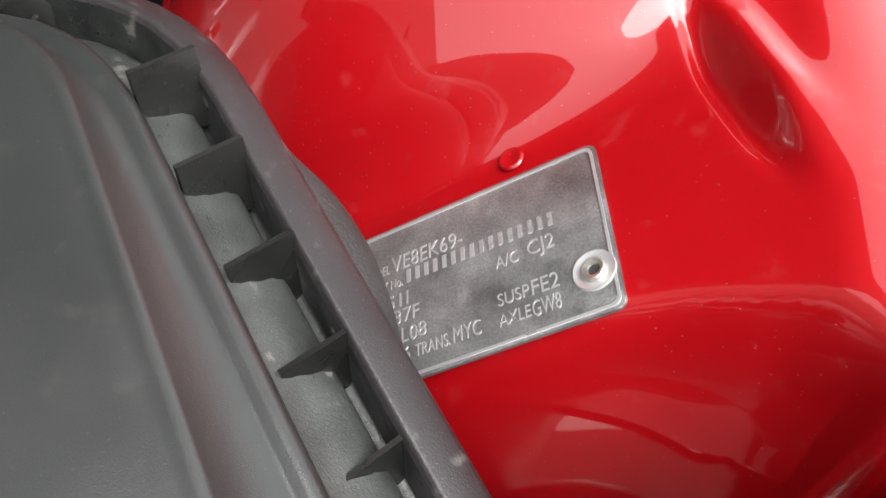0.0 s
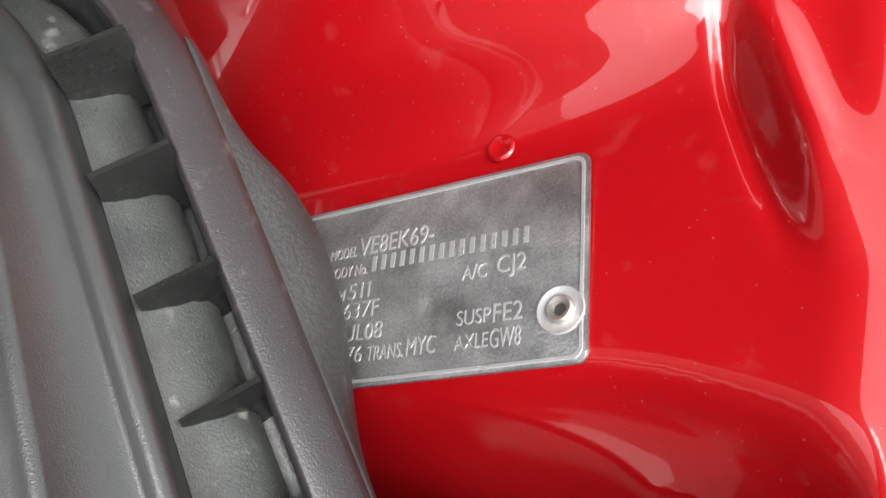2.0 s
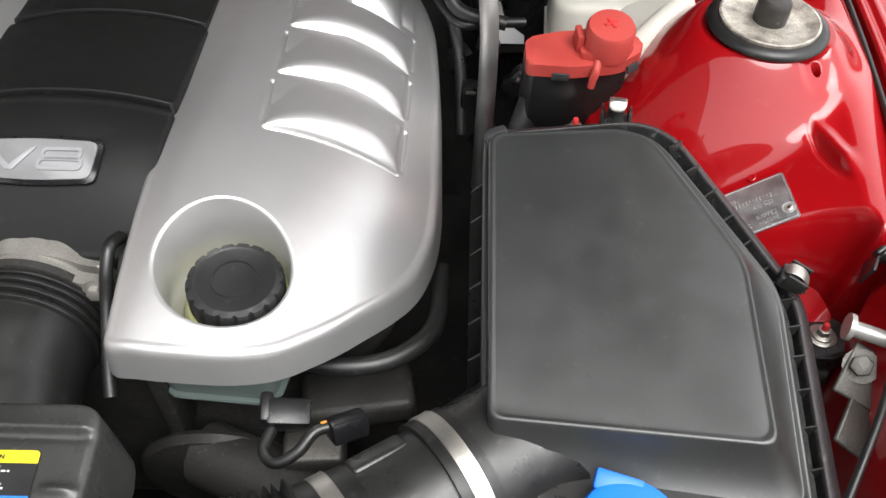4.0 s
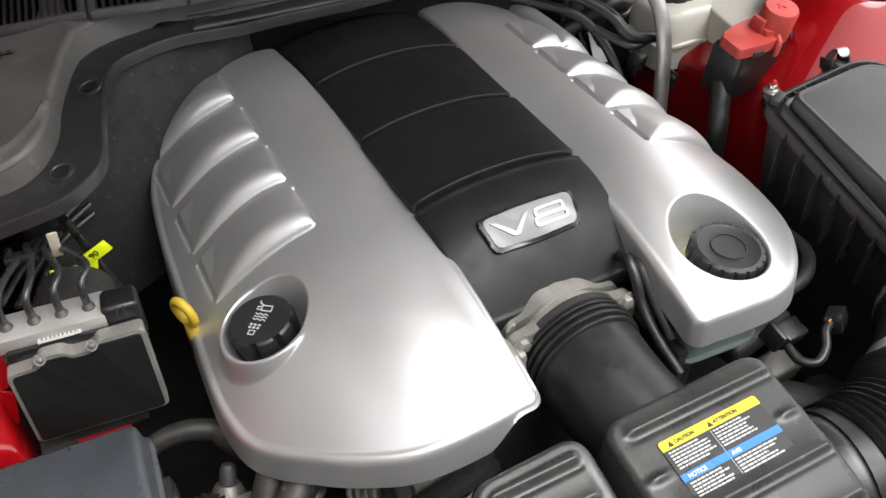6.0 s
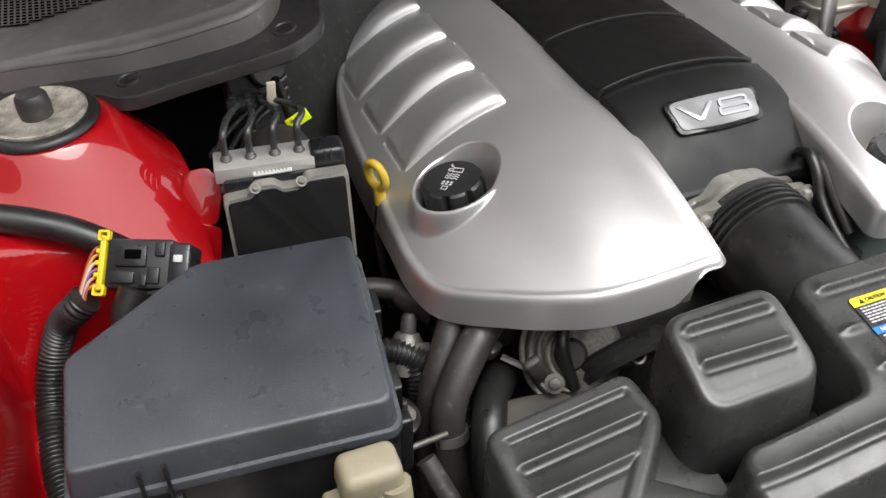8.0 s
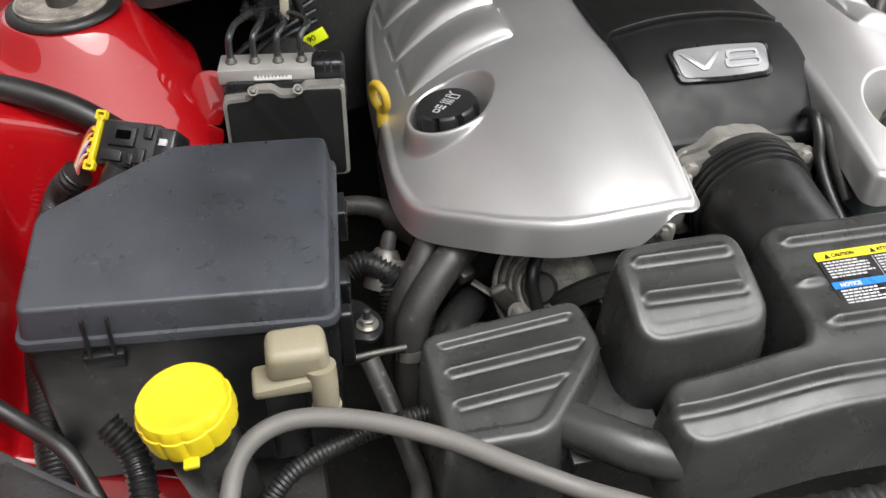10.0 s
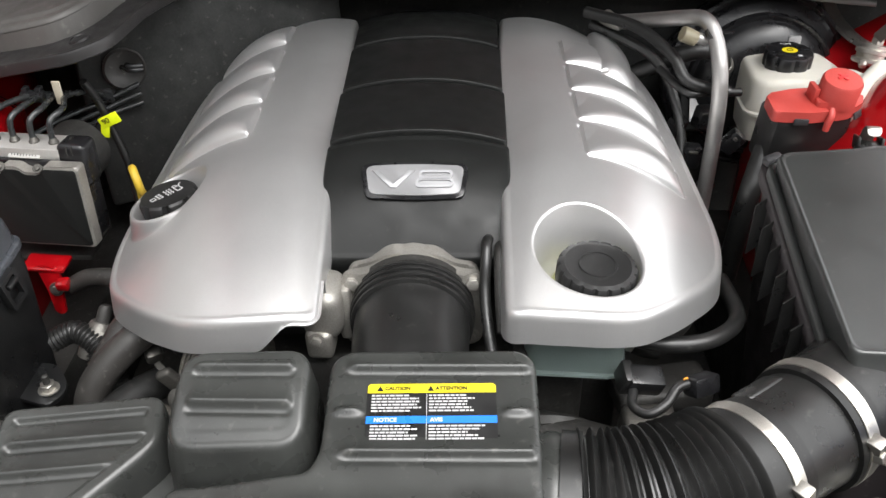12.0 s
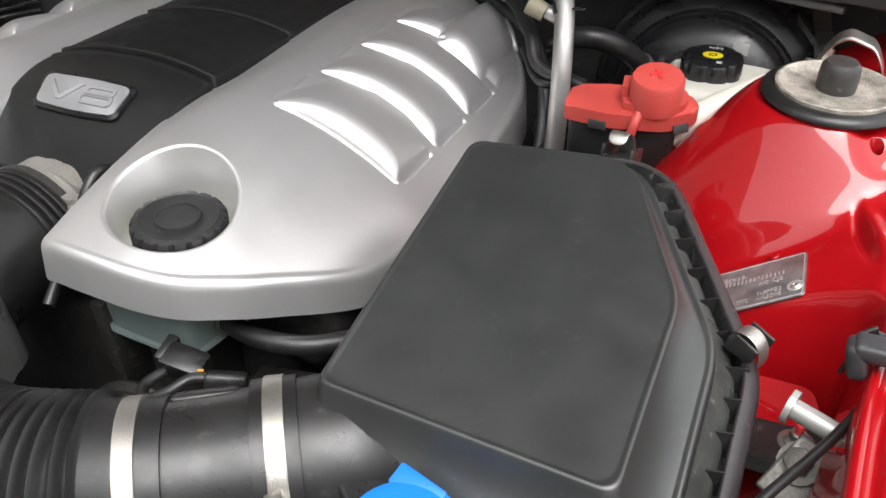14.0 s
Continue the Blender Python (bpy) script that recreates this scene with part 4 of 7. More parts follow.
raw("lid_skirt", *loft([between(0.0, -0.0010), between(0.10, -0.0004), between(0.30, 0.0), between(0.60, 0.0003), between(0.76, 0.0016), between(0.83, 0.0060)], cap=False), SKIRT, airbox, "dusty sloping edge of the lid", sharp=60)
raw("trough", *loft([between(0.66, 0.0110), between(0.90, 0.0095), hoop(STRIP, RS, -0.0012, 0.0180), hoop(STRIP, RS, -0.0009, 0.0022)], cap=False), TROUGH, airbox, "dusty grey groove inside the flange", sharp=50)
raw("base", *loft([hoop(STRIP, RS, -0.0009, 0.0024), hoop(STRIP, RS, -0.0004, 0.0012), hoop(STRIP, RS, 0.0002, 0.0002), hoop(STRIP, RS, 0.0010, 0.0), hoop(STRIP, RS, 0.0088, 0.0048), hoop(STRIP, RS, 0.0102, 0.0066),
                   hoop(STRIP, RS, 0.0106, 0.020), hoop(STRIP, RS, 0.006, 0.022), hoop([(x, y, 0.46) for x, y, z in STRIP], RS, -0.02)], cap=False), FLANGE, airbox,
    "dusty black base with a raised outer flange", sharp=50)


def web(a, b, deep=0.030, thick=0.0013):
    """A thin upright rib whose top runs from a to b."""
    a, b = Vector(a), Vector(b)
    side = Vector((-(b - a).y, (b - a).x, 0)).normalized() * thick / 2
    bm = bmesh.new()
    vs = [bm.verts.new(p) for p in (a - side, a + side, b + side, b - side)]
    ws = [bm.verts.new(p - Vector((0, 0, deep))) for p in (a - side * 1.4, a + side * 1.4, b + side * 1.4, b - side * 1.4)]
    bm.faces.new(vs)
    for j in range(4):
        bm.faces.new((vs[j], vs[(j + 1) % 4], ws[(j + 1) % 4], ws[j]))
    return bm


for i in range(6):
    o = Vector((0.5145 + 0.01205 * i, 0.1822 - 0.0192 * i, 0.8312 - 0.0089 * i))
    part("rib", web(o + Vector((0.001, 0.0008, 0)), o + Vector((-0.0110, -0.0100, 0.0012)), 0.022), PLASTIC, airbox)
for oy in (0.074, 0.061, 0.040, 0.018, -0.006, -0.032, -0.060, -0.088):
    oz = 0.7740 + 0.325 * (oy - 0.040)
    part("rib", web((0.5925 if oy < 0.07 else 0.586, oy, oz), (0.5775 if oy < 0.07 else 0.570, oy - 0.004, oz + 0.001), 0.022), PLASTIC, airbox)
for i in range(7):
    bx = 0.372 + 0.0165 * i
    part("rib", web((bx, 0.2080, 0.8160 + 0.0012 * i), (bx, 0.1955, 0.8180 + 0.0010 * i), 0.012), FLANGE, airbox)
for i in range(9):
    fy = -0.06 + 0.029 * i
    part("side_rib", web((0.346, fy, 0.710 + 0.30 * (fy + 0.06)), (0.358, fy, 0.722 + 0.30 * (fy + 0.06)), 0.06, 0.002), PLASTIC, airbox)

plan = rounded([(0.386, -0.084), (0.405, -0.057), (0.470, -0.062), (0.560, -0.074), (0.572, -0.128), (0.445, -0.128)], [0.006, 0.006, 0.01, 0.01, 0.01, 0.01], 0.005)
raw("front_shelf", *sheet(plan, lambda x, y: 0.748 + 0.10 * (y + 0.08), 0.006, [(0.0014, 0.0003), (0.0026, 0.0012), (0.0034, 0.0030), (0.0040, 0.040)]), PLASTIC, airbox, "moulded shelf in front of the lid")

# soft flap outside the flange
verts = []
path = [(0.5240, 0.2040, 0.0), (0.5300, 0.1950, 0.0), (0.5360, 0.1855, 0.003), (0.5385, 0.1815, 0.006), (0.5420, 0.1760, 0.0100), (0.5510, 0.1620, 0.0115), (0.5600, 0.1480, 0.0070), (0.5690, 0.1340, 0.0005),
        (0.5780, 0.1200, -0.0015), (0.5870, 0.1060, -0.0020), (0.5945, 0.0930, -0.0020), (0.5990, 0.0840, -0.0020)]
for px, py, swell in path:
    z = 0.826 + 0.48 * (py - 0.206)
    n = Vector((0.83, 0.55, 0))
    for o, d in ((-0.0092, 0.0140), (-0.0085, 0.0145), (-0.008 + swell * 0.5, 0.0165), (-0.0075 + swell * 0.95, 0.023), (-0.0075 + swell * 0.95, 0.040)):
        verts.append((px + n.x * o, py + n.y * o, z - d))
faces = [[r * 5 + c, r * 5 + c + 1, r * 5 + c + 6, r * 5 + c + 5] for r in range(len(path) - 1) for c in range(4)]
flap = raw("seal_flap", verts, faces, FLAP, airbox, "worn dusty rubber flap along the flange", sharp=80)
flap.modifiers.new("thick", "SOLIDIFY").thickness = 0.0018
sub = flap.modifiers.new("round", "SUBSURF")
sub.levels = sub.render_levels = 2


def spring_clip(at, turn, rise=1.0, size=1.0):
    m = Matrix.Translation(at) @ pose(0, 0, 0, 0, 0, turn) @ Matrix.Scale(size, 4)
    clip = part("clip_body", block((0.024, 0.024, 0.014), m @ pose(0, 0, -0.004, 0, 10, 0), 0.003), PLASTIC, airbox)
    for w in (-0.0115, 0.0115):
        part("clip_cheek", block((0.022, 0.003, 0.014), m @ pose(0.005, w, 0.001, 0, 18, 0), 0.001), PLASTIC, clip)
    strip = [(-0.008, 0.006), (-0.002, 0.010), (0.006, 0.009), (0.013, 0.004), (0.017, -0.006), (0.015, -0.018)]
    verts = [m @ Vector((x, w, z * (rise if z > 0 else 1.0))) for x, z in strip for w in (-0.008, 0.008)]
    faces = [[2 * i, 2 * i + 1, 2 * i + 3, 2 * i + 2] for i in range(len(strip) - 1)]
    ob = raw("spring_clip", verts, faces, ZINC, airbox, "bright steel spring clip")
    ob.modifiers.new("thick", "SOLIDIFY").thickness = 0.0012
    s = ob.modifiers.new("round", "SUBSURF")
    s.levels = s.render_levels = 2


spring_clip(Vector((0.587, 0.070, 0.795)), -25, 1.0, 0.76)
spring_clip(Vector((0.466, 0.217, 0.824)), 80, 2.2)
part("lid_catch", block((0.020, 0.012, 0.010), pose(0.366, 0.205, 0.815, 0, -10, 20), 0.003), GREYPAD, airbox, "grey lid catch")

# mounting ears with studs
ear = rounded([(-0.035, -0.020), (0.012, -0.022), (0.024, -0.008), (0.024, 0.012), (0.010, 0.024), (-0.035, 0.020)], [0.003, 0.012, 0.012, 0.012, 0.012, 0.003], 0.006)
part("mounting_ear", extrude(ear, pose(0.628, 0.066, 0.716, 0, 0, 0), 0.012, 0.003), PLASTIC, airbox, "black mounting ear")
part("mounting_ear", extrude(ear * 0.85, pose(0.440, 0.262, 0.750, 0, 0, 90), 0.012, 0.003), PLASTIC, airbox, "black mounting ear")


def stud(at):
    s = thing("mounting_stud", at, "zinc flange nut on a stud with a red painted tip", "nut", group="air box mounting studs")
    m = Matrix.Translation(at) @ Matrix.Scale(0.78, 4)
    raw("washer", *lathe([(0.004, 0.0), (0.0145, 0.0), (0.0150, 0.0010), (0.0125, 0.0022), (0.004, 0.0022)], m, 28), ZINC, s)
    raw("flange_skirt", *lathe([(0.011, 0.0020), (0.0108, 0.0040), (0.0075, 0.0055)], m, 24), ZINC, s)
    part("nut", hexnut(m @ pose(0, 0, 0.0045), 0.0072, 0.0075), ZINC, s)
    raw("red_tip", *lathe([(0.0036, 0.010), (0.0036, 0.018), (0.0028, 0.0195), (0.001, 0.0198)], m, 14), REDPAINT, s, "red painted stud end")
    return s


stud(Vector((0.629, 0.067, 0.728)))
stud(Vector((0.443, 0.280, 0.762)))

# ---- inner fenders ----
TOWER = {1: (0.605, 0.312), -1: (0.612, 0.314)}


def fender_z(side):
    tx, ty = TOWER[side]

    def f(x, y):
        base = 0.786 + 0.611 * (x - 0.612) + 0.02 * (y - 0.17)
        base = np.minimum(base, 0.845 + 0.1 * (x - 0.70))
        dx, dy = x - tx, y - ty
        r = np.sqrt((dx * np.where(dx < 0, 0.92, 0.95)) ** 2 + (dy * np.where(dy < 0, 1.12, 0.80)) ** 2 + 1e-9)
        tower = 0.857 - 1.55 * np.clip(np.sqrt(np.clip(r - 0.050, 0, None) ** 2 + 0.012 ** 2) - 0.012, 0, None)
        z = 0.5 * (base + tower + np.sqrt((base - tower) ** 2 + 0.022 ** 2))
        z = np.where(r < 0.060, np.minimum(z, 0.857), z)
        if side > 0:
            flat = smooth01((0.222 - y) / 0.020) * smooth01((0.668 - x) / 0.03)
            z = z + (np.minimum(z, base) - z) * flat
        front = 0.146 if side > 0 else 0.205
        ease = lambda d: 0.5 * (d + np.sqrt(d ** 2 + 0.016 ** 2))
        wall = smooth01((front + 0.004 - 0.5 * ease(x - 0.625) - y) / (0.027 if side > 0 else 0.036)) ** 1.15
        edge_x = smooth01(((0.664 if side > 0 else 0.690) - x) / 0.020)
        z = z - wall * edge_x * ((0.085 if side > 0 else 0.12) + 0.35 * ease(x - 0.60)) - 0.05 * smooth01((0.11 - y) / 0.08) * wall
        if side > 0:
            z = z - 0.034 * smooth01((x - 0.654 - 0.115 * (y - 0.15)) / 0.052)
            # pressed ridge beside the plate: a dent, a steep flank and a crest that fades outwards
            u = x - 0.6418 - (0.2306 - y) * 0.215
            press = smooth01((y - 0.157) / 0.034) * smooth01((0.240 - y) / 0.034)
            crest = np.exp(-(u / np.where(u < 0, 0.0026, 0.0075)) ** 2)
            z = z + press * (0.0080 * crest - 0.0036 * np.exp(-((u + 0.0058) / 0.0028) ** 2))
            z = z - 0.008 * np.exp(-(((x - 0.641) ** 2 + (y - 0.268) ** 2) / 0.018 ** 2) ** 2)
        return z
    return f


plan = rounded([(0.470, 0.06), (0.590, 0.075), (0.632, 0.082), (0.641, 0.113), (0.690, 0.113), (0.705, 0.30), (0.705, 0.62), (0.480, 0.62), (0.465, 0.30)], [0.02, 0.02, 0.006, 0.008, 0.005, 0.005, 0.02, 0.05, 0.05], 0.006)
right_f = raw("inner_fender_right", *sheet(plan, fender_z(1), (0.0009, 0.0020), [(0.004, 0.003), (0.008, 0.012), (0.010, 0.14), (0.010, 0.30)],
                                           [(0.641, 0.268, 0.0055, [(0.0005, 0.001), (0.001, 0.012)])]), RED, sharp=75)
tagged(right_f, "glossy red inner fender panel with strut tower and pressed ridge", "car panel", kind="structure")
# flange below the fold and a small dimple above the plate
part("gusset", extrude(rounded([(0.556, 0.078), (0.642, 0.082), (0.640, 0.098), (0.633, 0.116), (0.560, 0.116)], [0.003, 0.006, 0.02, 0.006, 0.003], 0.005), Matrix.Translation((0, 0.10, 0.729)) @ pose(0, 0, 0, 9, 0, 0) @ Matrix.Translation((0, -0.10, 0)), 0.003, 0.001), RED, right_f, "red stiffening flange below the fold")
# added black block stands in for the shade of the empty gap
gap_shade_bm = block((0.046, 0.062, 0.03), pose(0.655, 0.086, 0.685, 0, 0, -14), 0.008, 3)
tagged(part("gap_shade_block", gap_shade_bm, FUSEBODY, None), "black block added for the shade deep in the gap beside the rail", "liner", kind="structure")
raw("panel_dimple", *lathe([(0.0040, -0.0006), (0.0036, -0.0001), (0.0031, 0.0001), (0.0026, -0.0001), (0.0016, -0.0004), (0.0003, -0.0005)], Matrix.Translation((0.590, 0.204, 0.7755)) @ Vector((0, 0, 1)).rotation_difference(Vector((-0.5, -0.1, 0.86))).to_matrix().to_4x4(), 24), RED, right_f)
plan = rounded([(0.490, -0.03), (0.600, -0.04), (0.690, -0.03), (0.745, 0.03), (0.750, 0.30), (0.750, 0.62), (0.590, 0.62), (0.500, 0.32)], [0.02, 0.02, 0.05, 0.05, 0.02, 0.02, 0.05, 0.05], 0.006)
left_f = raw("inner_fender_left", *mirrored(sheet(plan, fender_z(-1), 0.003, [(0.004, 0.003), (0.008, 0.012), (0.010, 0.14), (0.010, 0.30)])), RED, sharp=75)
tagged(left_f, "glossy red inner fender panel with strut tower", "car panel", kind="structure")


def rail():
    """The upper fender rail: a beaded inner edge that follows the jog in the plan, and a flat shelf with holes outside it."""
    line = np.array(spline([(0.745, 0.62, 0), (0.724, 0.36, 0), (0.714, 0.27, 0), (0.703, 0.181, 0), (0.6955, 0.125, 0), (0.692, 0.102, 0), (0.686, 0.088, 0), (0.675, 0.0775, 0), (0.664, 0.070, 0), (0.6565, 0.059, 0), (0.6530, 0.042, 0),
                            (0.6510, 0.026, 0), (0.6475, -0.005, 0), (0.644, -0.065, 0), (0.634, -0.30, 0)], 10))[:, :2]
    tan = np.gradient(line, axis=0)
    tan /= np.linalg.norm(tan, axis=1)[:, None]
    out = np.stack([-tan[:, 1], tan[:, 0]], 1)
    section = [(-0.012, -0.22), (-0.010, -0.050), (-0.003, -0.030), (-0.0014, -0.006), (-0.0006, -0.0024), (0.0006, -0.0007), (0.0022, 0.0), (0.0040, 0.0), (0.0056, -0.0012), (0.0070, -0.0036), (0.0084, -0.0046), (0.0104, -0.0048),
               (0.0120, -0.0040), (0.0134, -0.0018), (0.0150, -0.0004), (0.0170, 0.0), (0.0190, -0.0004), (0.0210, -0.0010)]
    verts = [(*(p + o * d), RAIL_Z + h) for p, o in zip(line, out) for d, h in section]
    k = len(section)
    faces = [[r * k + c + 1, r * k + c, r * k + k + c, r * k + k + c + 1] for r in range(len(line) - 1) for c in range(k - 1)]
    edge = line + out * 0.021
    shelf = np.concatenate([edge, np.array([(0.84, -0.30), (0.84, 0.62)])])

    def level(x, y):
        inner = np.interp(y, edge[::-1, 1], edge[::-1, 0])
        d = x - inner
        z = RAIL_Z - 0.0010 + 0.0085 * smooth01((d - 0.030) / 0.006) - 0.10 * np.clip(d - 0.06, 0, None) ** 1.2
        z = z - 0.006 * np.exp(-((y - 0.056) / 0.0045) ** 2 - ((x - 0.697) / 0.010) ** 4)
        return z - 0.006 * np.exp(-((y - 0.190) / 0.0035) ** 2 - ((d + 0.001) / 0.007) ** 4)

    bore = [(0.0004, 0.0006), (0.0008, 0.010)]
    shelf_vf = sheet(shelf, level, (0.0020, 0.0025), [], [(0.678, 0.0060, 0.0060, bore), (0.680, 0.050, 0.0070, bore), (0.664, -0.055, 0.0060, bore)])
    return (verts, faces), shelf_vf


RAIL_Z = 0.8265
for side, name, say in ((1, "fender_rail_right", "glossy red upper fender rail with pressed beads and holes"), (-1, "fender_rail_left", "glossy red upper fender rail")):
    edge_vf, shelf_vf = rail()
    if side < 0:
        edge_vf, shelf_vf = (([(x - 0.045, y, z + 0.030) for x, y, z in vf[0]], vf[1]) for vf in (mirrored(edge_vf), mirrored(shelf_vf)))
    rail_ob = tagged(raw(name, *shelf_vf, RED, sharp=60), say, "car panel", kind="structure")
    raw("beaded_edge", *edge_vf, RED, rail_ob, sharp=75)


def strut_mount(side):
    tx, ty = TOWER[side][0] * side, TOWER[side][1]
    m = pose(tx, ty, 0.857, 3, 2 * side, 0)
    s = thing("strut_mount", (tx, ty, 0.857), "black rubber strut top mount with metal plate and domed cap", "strut mount", group="strut mounts")
    raw("rubber_ring", *lathe([(0.040, 0.004), (0.048, 0.001), (0.0525, 0.002), (0.0540, 0.004), (0.0535, 0.0065), (0.051, 0.0085), (0.048, 0.0100), (0.0445, 0.0100), (0.040, 0.009)], m, 44, ends=False), RUBBER, s)
    raw("plate", *lathe([(0.0445, 0.006), (0.0445, 0.0125), (0.0425, 0.0130), (0.036, 0.0095), (0.020, 0.0090), (0.012, 0.0095)], m, 36), DIRTYPLATE, s, "dirty pale metal dished plate")
    raw("cap", *lathe([(0.0145, 0.008), (0.0150, 0.020), (0.0142, 0.028), (0.0115, 0.0315), (0.002, 0.0325)], m, 30), HOSE, s, "domed dark cap")


strut_mount(1)
strut_mount(-1)

# ---- build plate ----
tag = thing("build_plate", (0.612, 0.170, 0.784), "stamped metal build plate riveted on the red panel", "plate")
PX = basis((0.6135, 0.1705, 0.7875), (0.853, 0.038, 0.521), (-0.057, 0.998, 0.02))
PH, PL = 0.0530, 0.104
part("plate", extrude(rounded([(-PL, -PH / 2), (0, -PH / 2), (0, PH / 2), (-PL, PH / 2)], 0.003, 0.01), PX, 0.0010, 0.0003), TAG, tag)
rim_o = rounded([(-PL + 0.001, -PH / 2 + 0.001), (-0.001, -PH / 2 + 0.001), (-0.001, PH / 2 - 0.001), (-PL + 0.001, PH / 2 - 0.001)], 0.0028, 0.01)
rim_c = rim_o.mean(0)
rim_i = rim_c + (rim_o - rim_c) * (1 - 0.0008 / (PL / 2), 1 - 0.0008 / (PH / 2))
part("embossed_rim", ring_solid(rim_o, rim_i, PX @ pose(0, 0, 0.0010), 0.0004), TAGRIM, tag)
rv = PX @ pose(-0.0063, -0.0138, 0.001)
raw("rivet_dish", *lathe([(0.0058, 0.0), (0.0056, 0.0007), (0.0050, 0.0005), (0.0042, 0.0002), (0.0036, 0.0002)], rv, 28), TAGRIM, tag)
raw("rivet", *lathe([(0.0036, 0.0), (0.0034, 0.0010), (0.0028, 0.0015), (0.0018, 0.0012), (0.0015, 0.0004)], rv, 24), ZINC, tag, "pop rivet")
raw("rivet_bore", *lathe([(0.0017, 0.0004), (0.0004, 0.0006)], rv, 16), DARK, tag)
on = PX @ pose(0, 0, 0.0010)
for x0, y0, size, word, w in ((-75.3, 10.2, 4.6, "MODEL", 9.0), (-65.7, 10.2, 7.6, "VE8EK69-", 23.5), (-74.6, 4.5, 4.6, "BODY No.", 12.5), (-32.7, -2.4, 5.6, "A/C", 6.8), (-23.5, -2.0, 6.6, "CJ2", 8.0),
                              (-76.0, -2.4, 4.6, "TRIM", 7.5), (-67.6, -2.4, 6.6, "51I", 7.2), (-78.0, -7.9, 4.6, "PAINT", 8.8), (-68.4, -7.9, 6.6, "637F", 11.5), (-68.7, -14.2, 6.6, "JUL08", 13.8),
                              (-65.5, -20.0, 6.2, "76", 5.3), (-58.6, -20.1, 5.6, "TRANS.", 10.8), (-47.1, -20.1, 6.8, "MYC", 8.6), (-33.3, -14.1, 5.4, "SUSP", 9.2), (-23.8, -14.5, 6.8, "FE2", 8.0),
                              (-33.3, -20.2, 5.4, "AXLE", 9.0), (-24.0, -20.7, 6.8, "GW8", 8.0)):
    lettering("stamped_text", word, size / 1000, on @ pose(x0 / 1000, y0 / 1000, 0), TAGRIM, tag, 0.00022, wide=w / 1000, bold=-0.00003)
for i in range(16):
    part("stamped_bar", block((0.0013, 0.0043, 0.0004), on @ pose(-0.0600 + 0.00295 * i, 0.0070, 0), 0), TAGRIM, tag)
# ---- bay shell, firewall, cowl ----
def solid(name, size, m, material, label, category, kind="structure", bevel=0.01):
    bm = block(size, m, bevel)
    return tagged(part(name, bm, material, None), label, category, kind=kind)


solid("undertray", (1.36, 1.15, 0.04), pose(0, 0.20, 0.30), DARK, "dark grimy undertray below the engine", "undertray")
solid("firewall", (1.50, 0.06, 0.70), pose(0, 0.70, 0.58), FELT, "dark insulated firewall behind the engine", "firewall")
# rails dark instead of red: shade low in the bay put into colour
solid("frame_rail_left", (0.10, 0.95, 0.16), pose(-0.47, 0.13, 0.48), DARK, "chassis rail low in the bay, coloured dark for the shade there", "car panel")
solid("frame_rail_right", (0.10, 0.95, 0.16), pose(0.47, 0.13, 0.42), DARK, "chassis rail low in the bay, coloured dark for the shade there", "car panel")
solid("bulkhead_left", (0.28, 0.06, 0.36), pose(-0.50, 0.60, 0.66), FELT, "dark sound-deadened bulkhead corner", "firewall")


def cowl_level(x, y):
    return np.interp(x, [-0.76, -0.53, -0.40, -0.329, -0.26, -0.15, 0.0, 0.25, 0.43, 0.51, 0.60, 0.76],
                     [0.824, 0.867, 0.899, 0.911, 0.893, 0.876, 0.868, 0.868, 0.868, 0.858, 0.868, 0.872]) + 0.037 * (y - 0.40)


plan = rounded([(-0.76, 0.44), (-0.615, 0.385), (-0.560, 0.352), (-0.535, 0.318), (-0.490, 0.312), (-0.385, 0.292), (-0.345, 0.318), (-0.325, 0.420), (-0.305, 0.490), (-0.240, 0.545), (-0.10, 0.562),
                (0.10, 0.566), (0.25, 0.568), (0.42, 0.575), (0.50, 0.590), (0.58, 0.560), (0.76, 0.50), (0.76, 0.80), (-0.76, 0.80)],
               [0.01, 0.03, 0.02, 0.02, 0.02, 0.02, 0.02, 0.03, 0.03, 0.05, 0.05, 0.05, 0.05, 0.05, 0.03, 0.05, 0.02, 0.02, 0.02], 0.006)
cowl = thing("cowl_panel", (0, 0.6, 0.85), "black plastic cowl panel with raised tray, grilles and push screws", "cowl panel", kind="structure")
raw("flange", *sheet(plan, cowl_level, 0.008, [(0.0015, -0.0012), (0.0030, -0.0006), (0.0040, 0.0015), (0.0045, 0.012), (0.0015, 0.014)]), COWL, cowl)


def tray_level(x, y):
    rim = sum(np.interp(x + o, [-0.76, -0.58, -0.46, -0.40, -0.36, -0.31, -0.22, 0.0, 0.76], [0.43, 0.395, 0.352, 0.340, 0.40, 0.49, 0.575, 0.60, 0.62]) for o in (-0.018, -0.009, 0, 0.009, 0.018)) / 5
    return cowl_level(x, y) + 0.034 - np.interp(x, [-0.76, -0.53, -0.40, -0.33, -0.26], [0.009, 0.010, 0.006, 0.001, 0.0]) - 0.004 * smooth01((y - rim - 0.018) / 0.010) + 0.0035 * np.exp(-((y - rim - 0.015) / 0.005) ** 2)


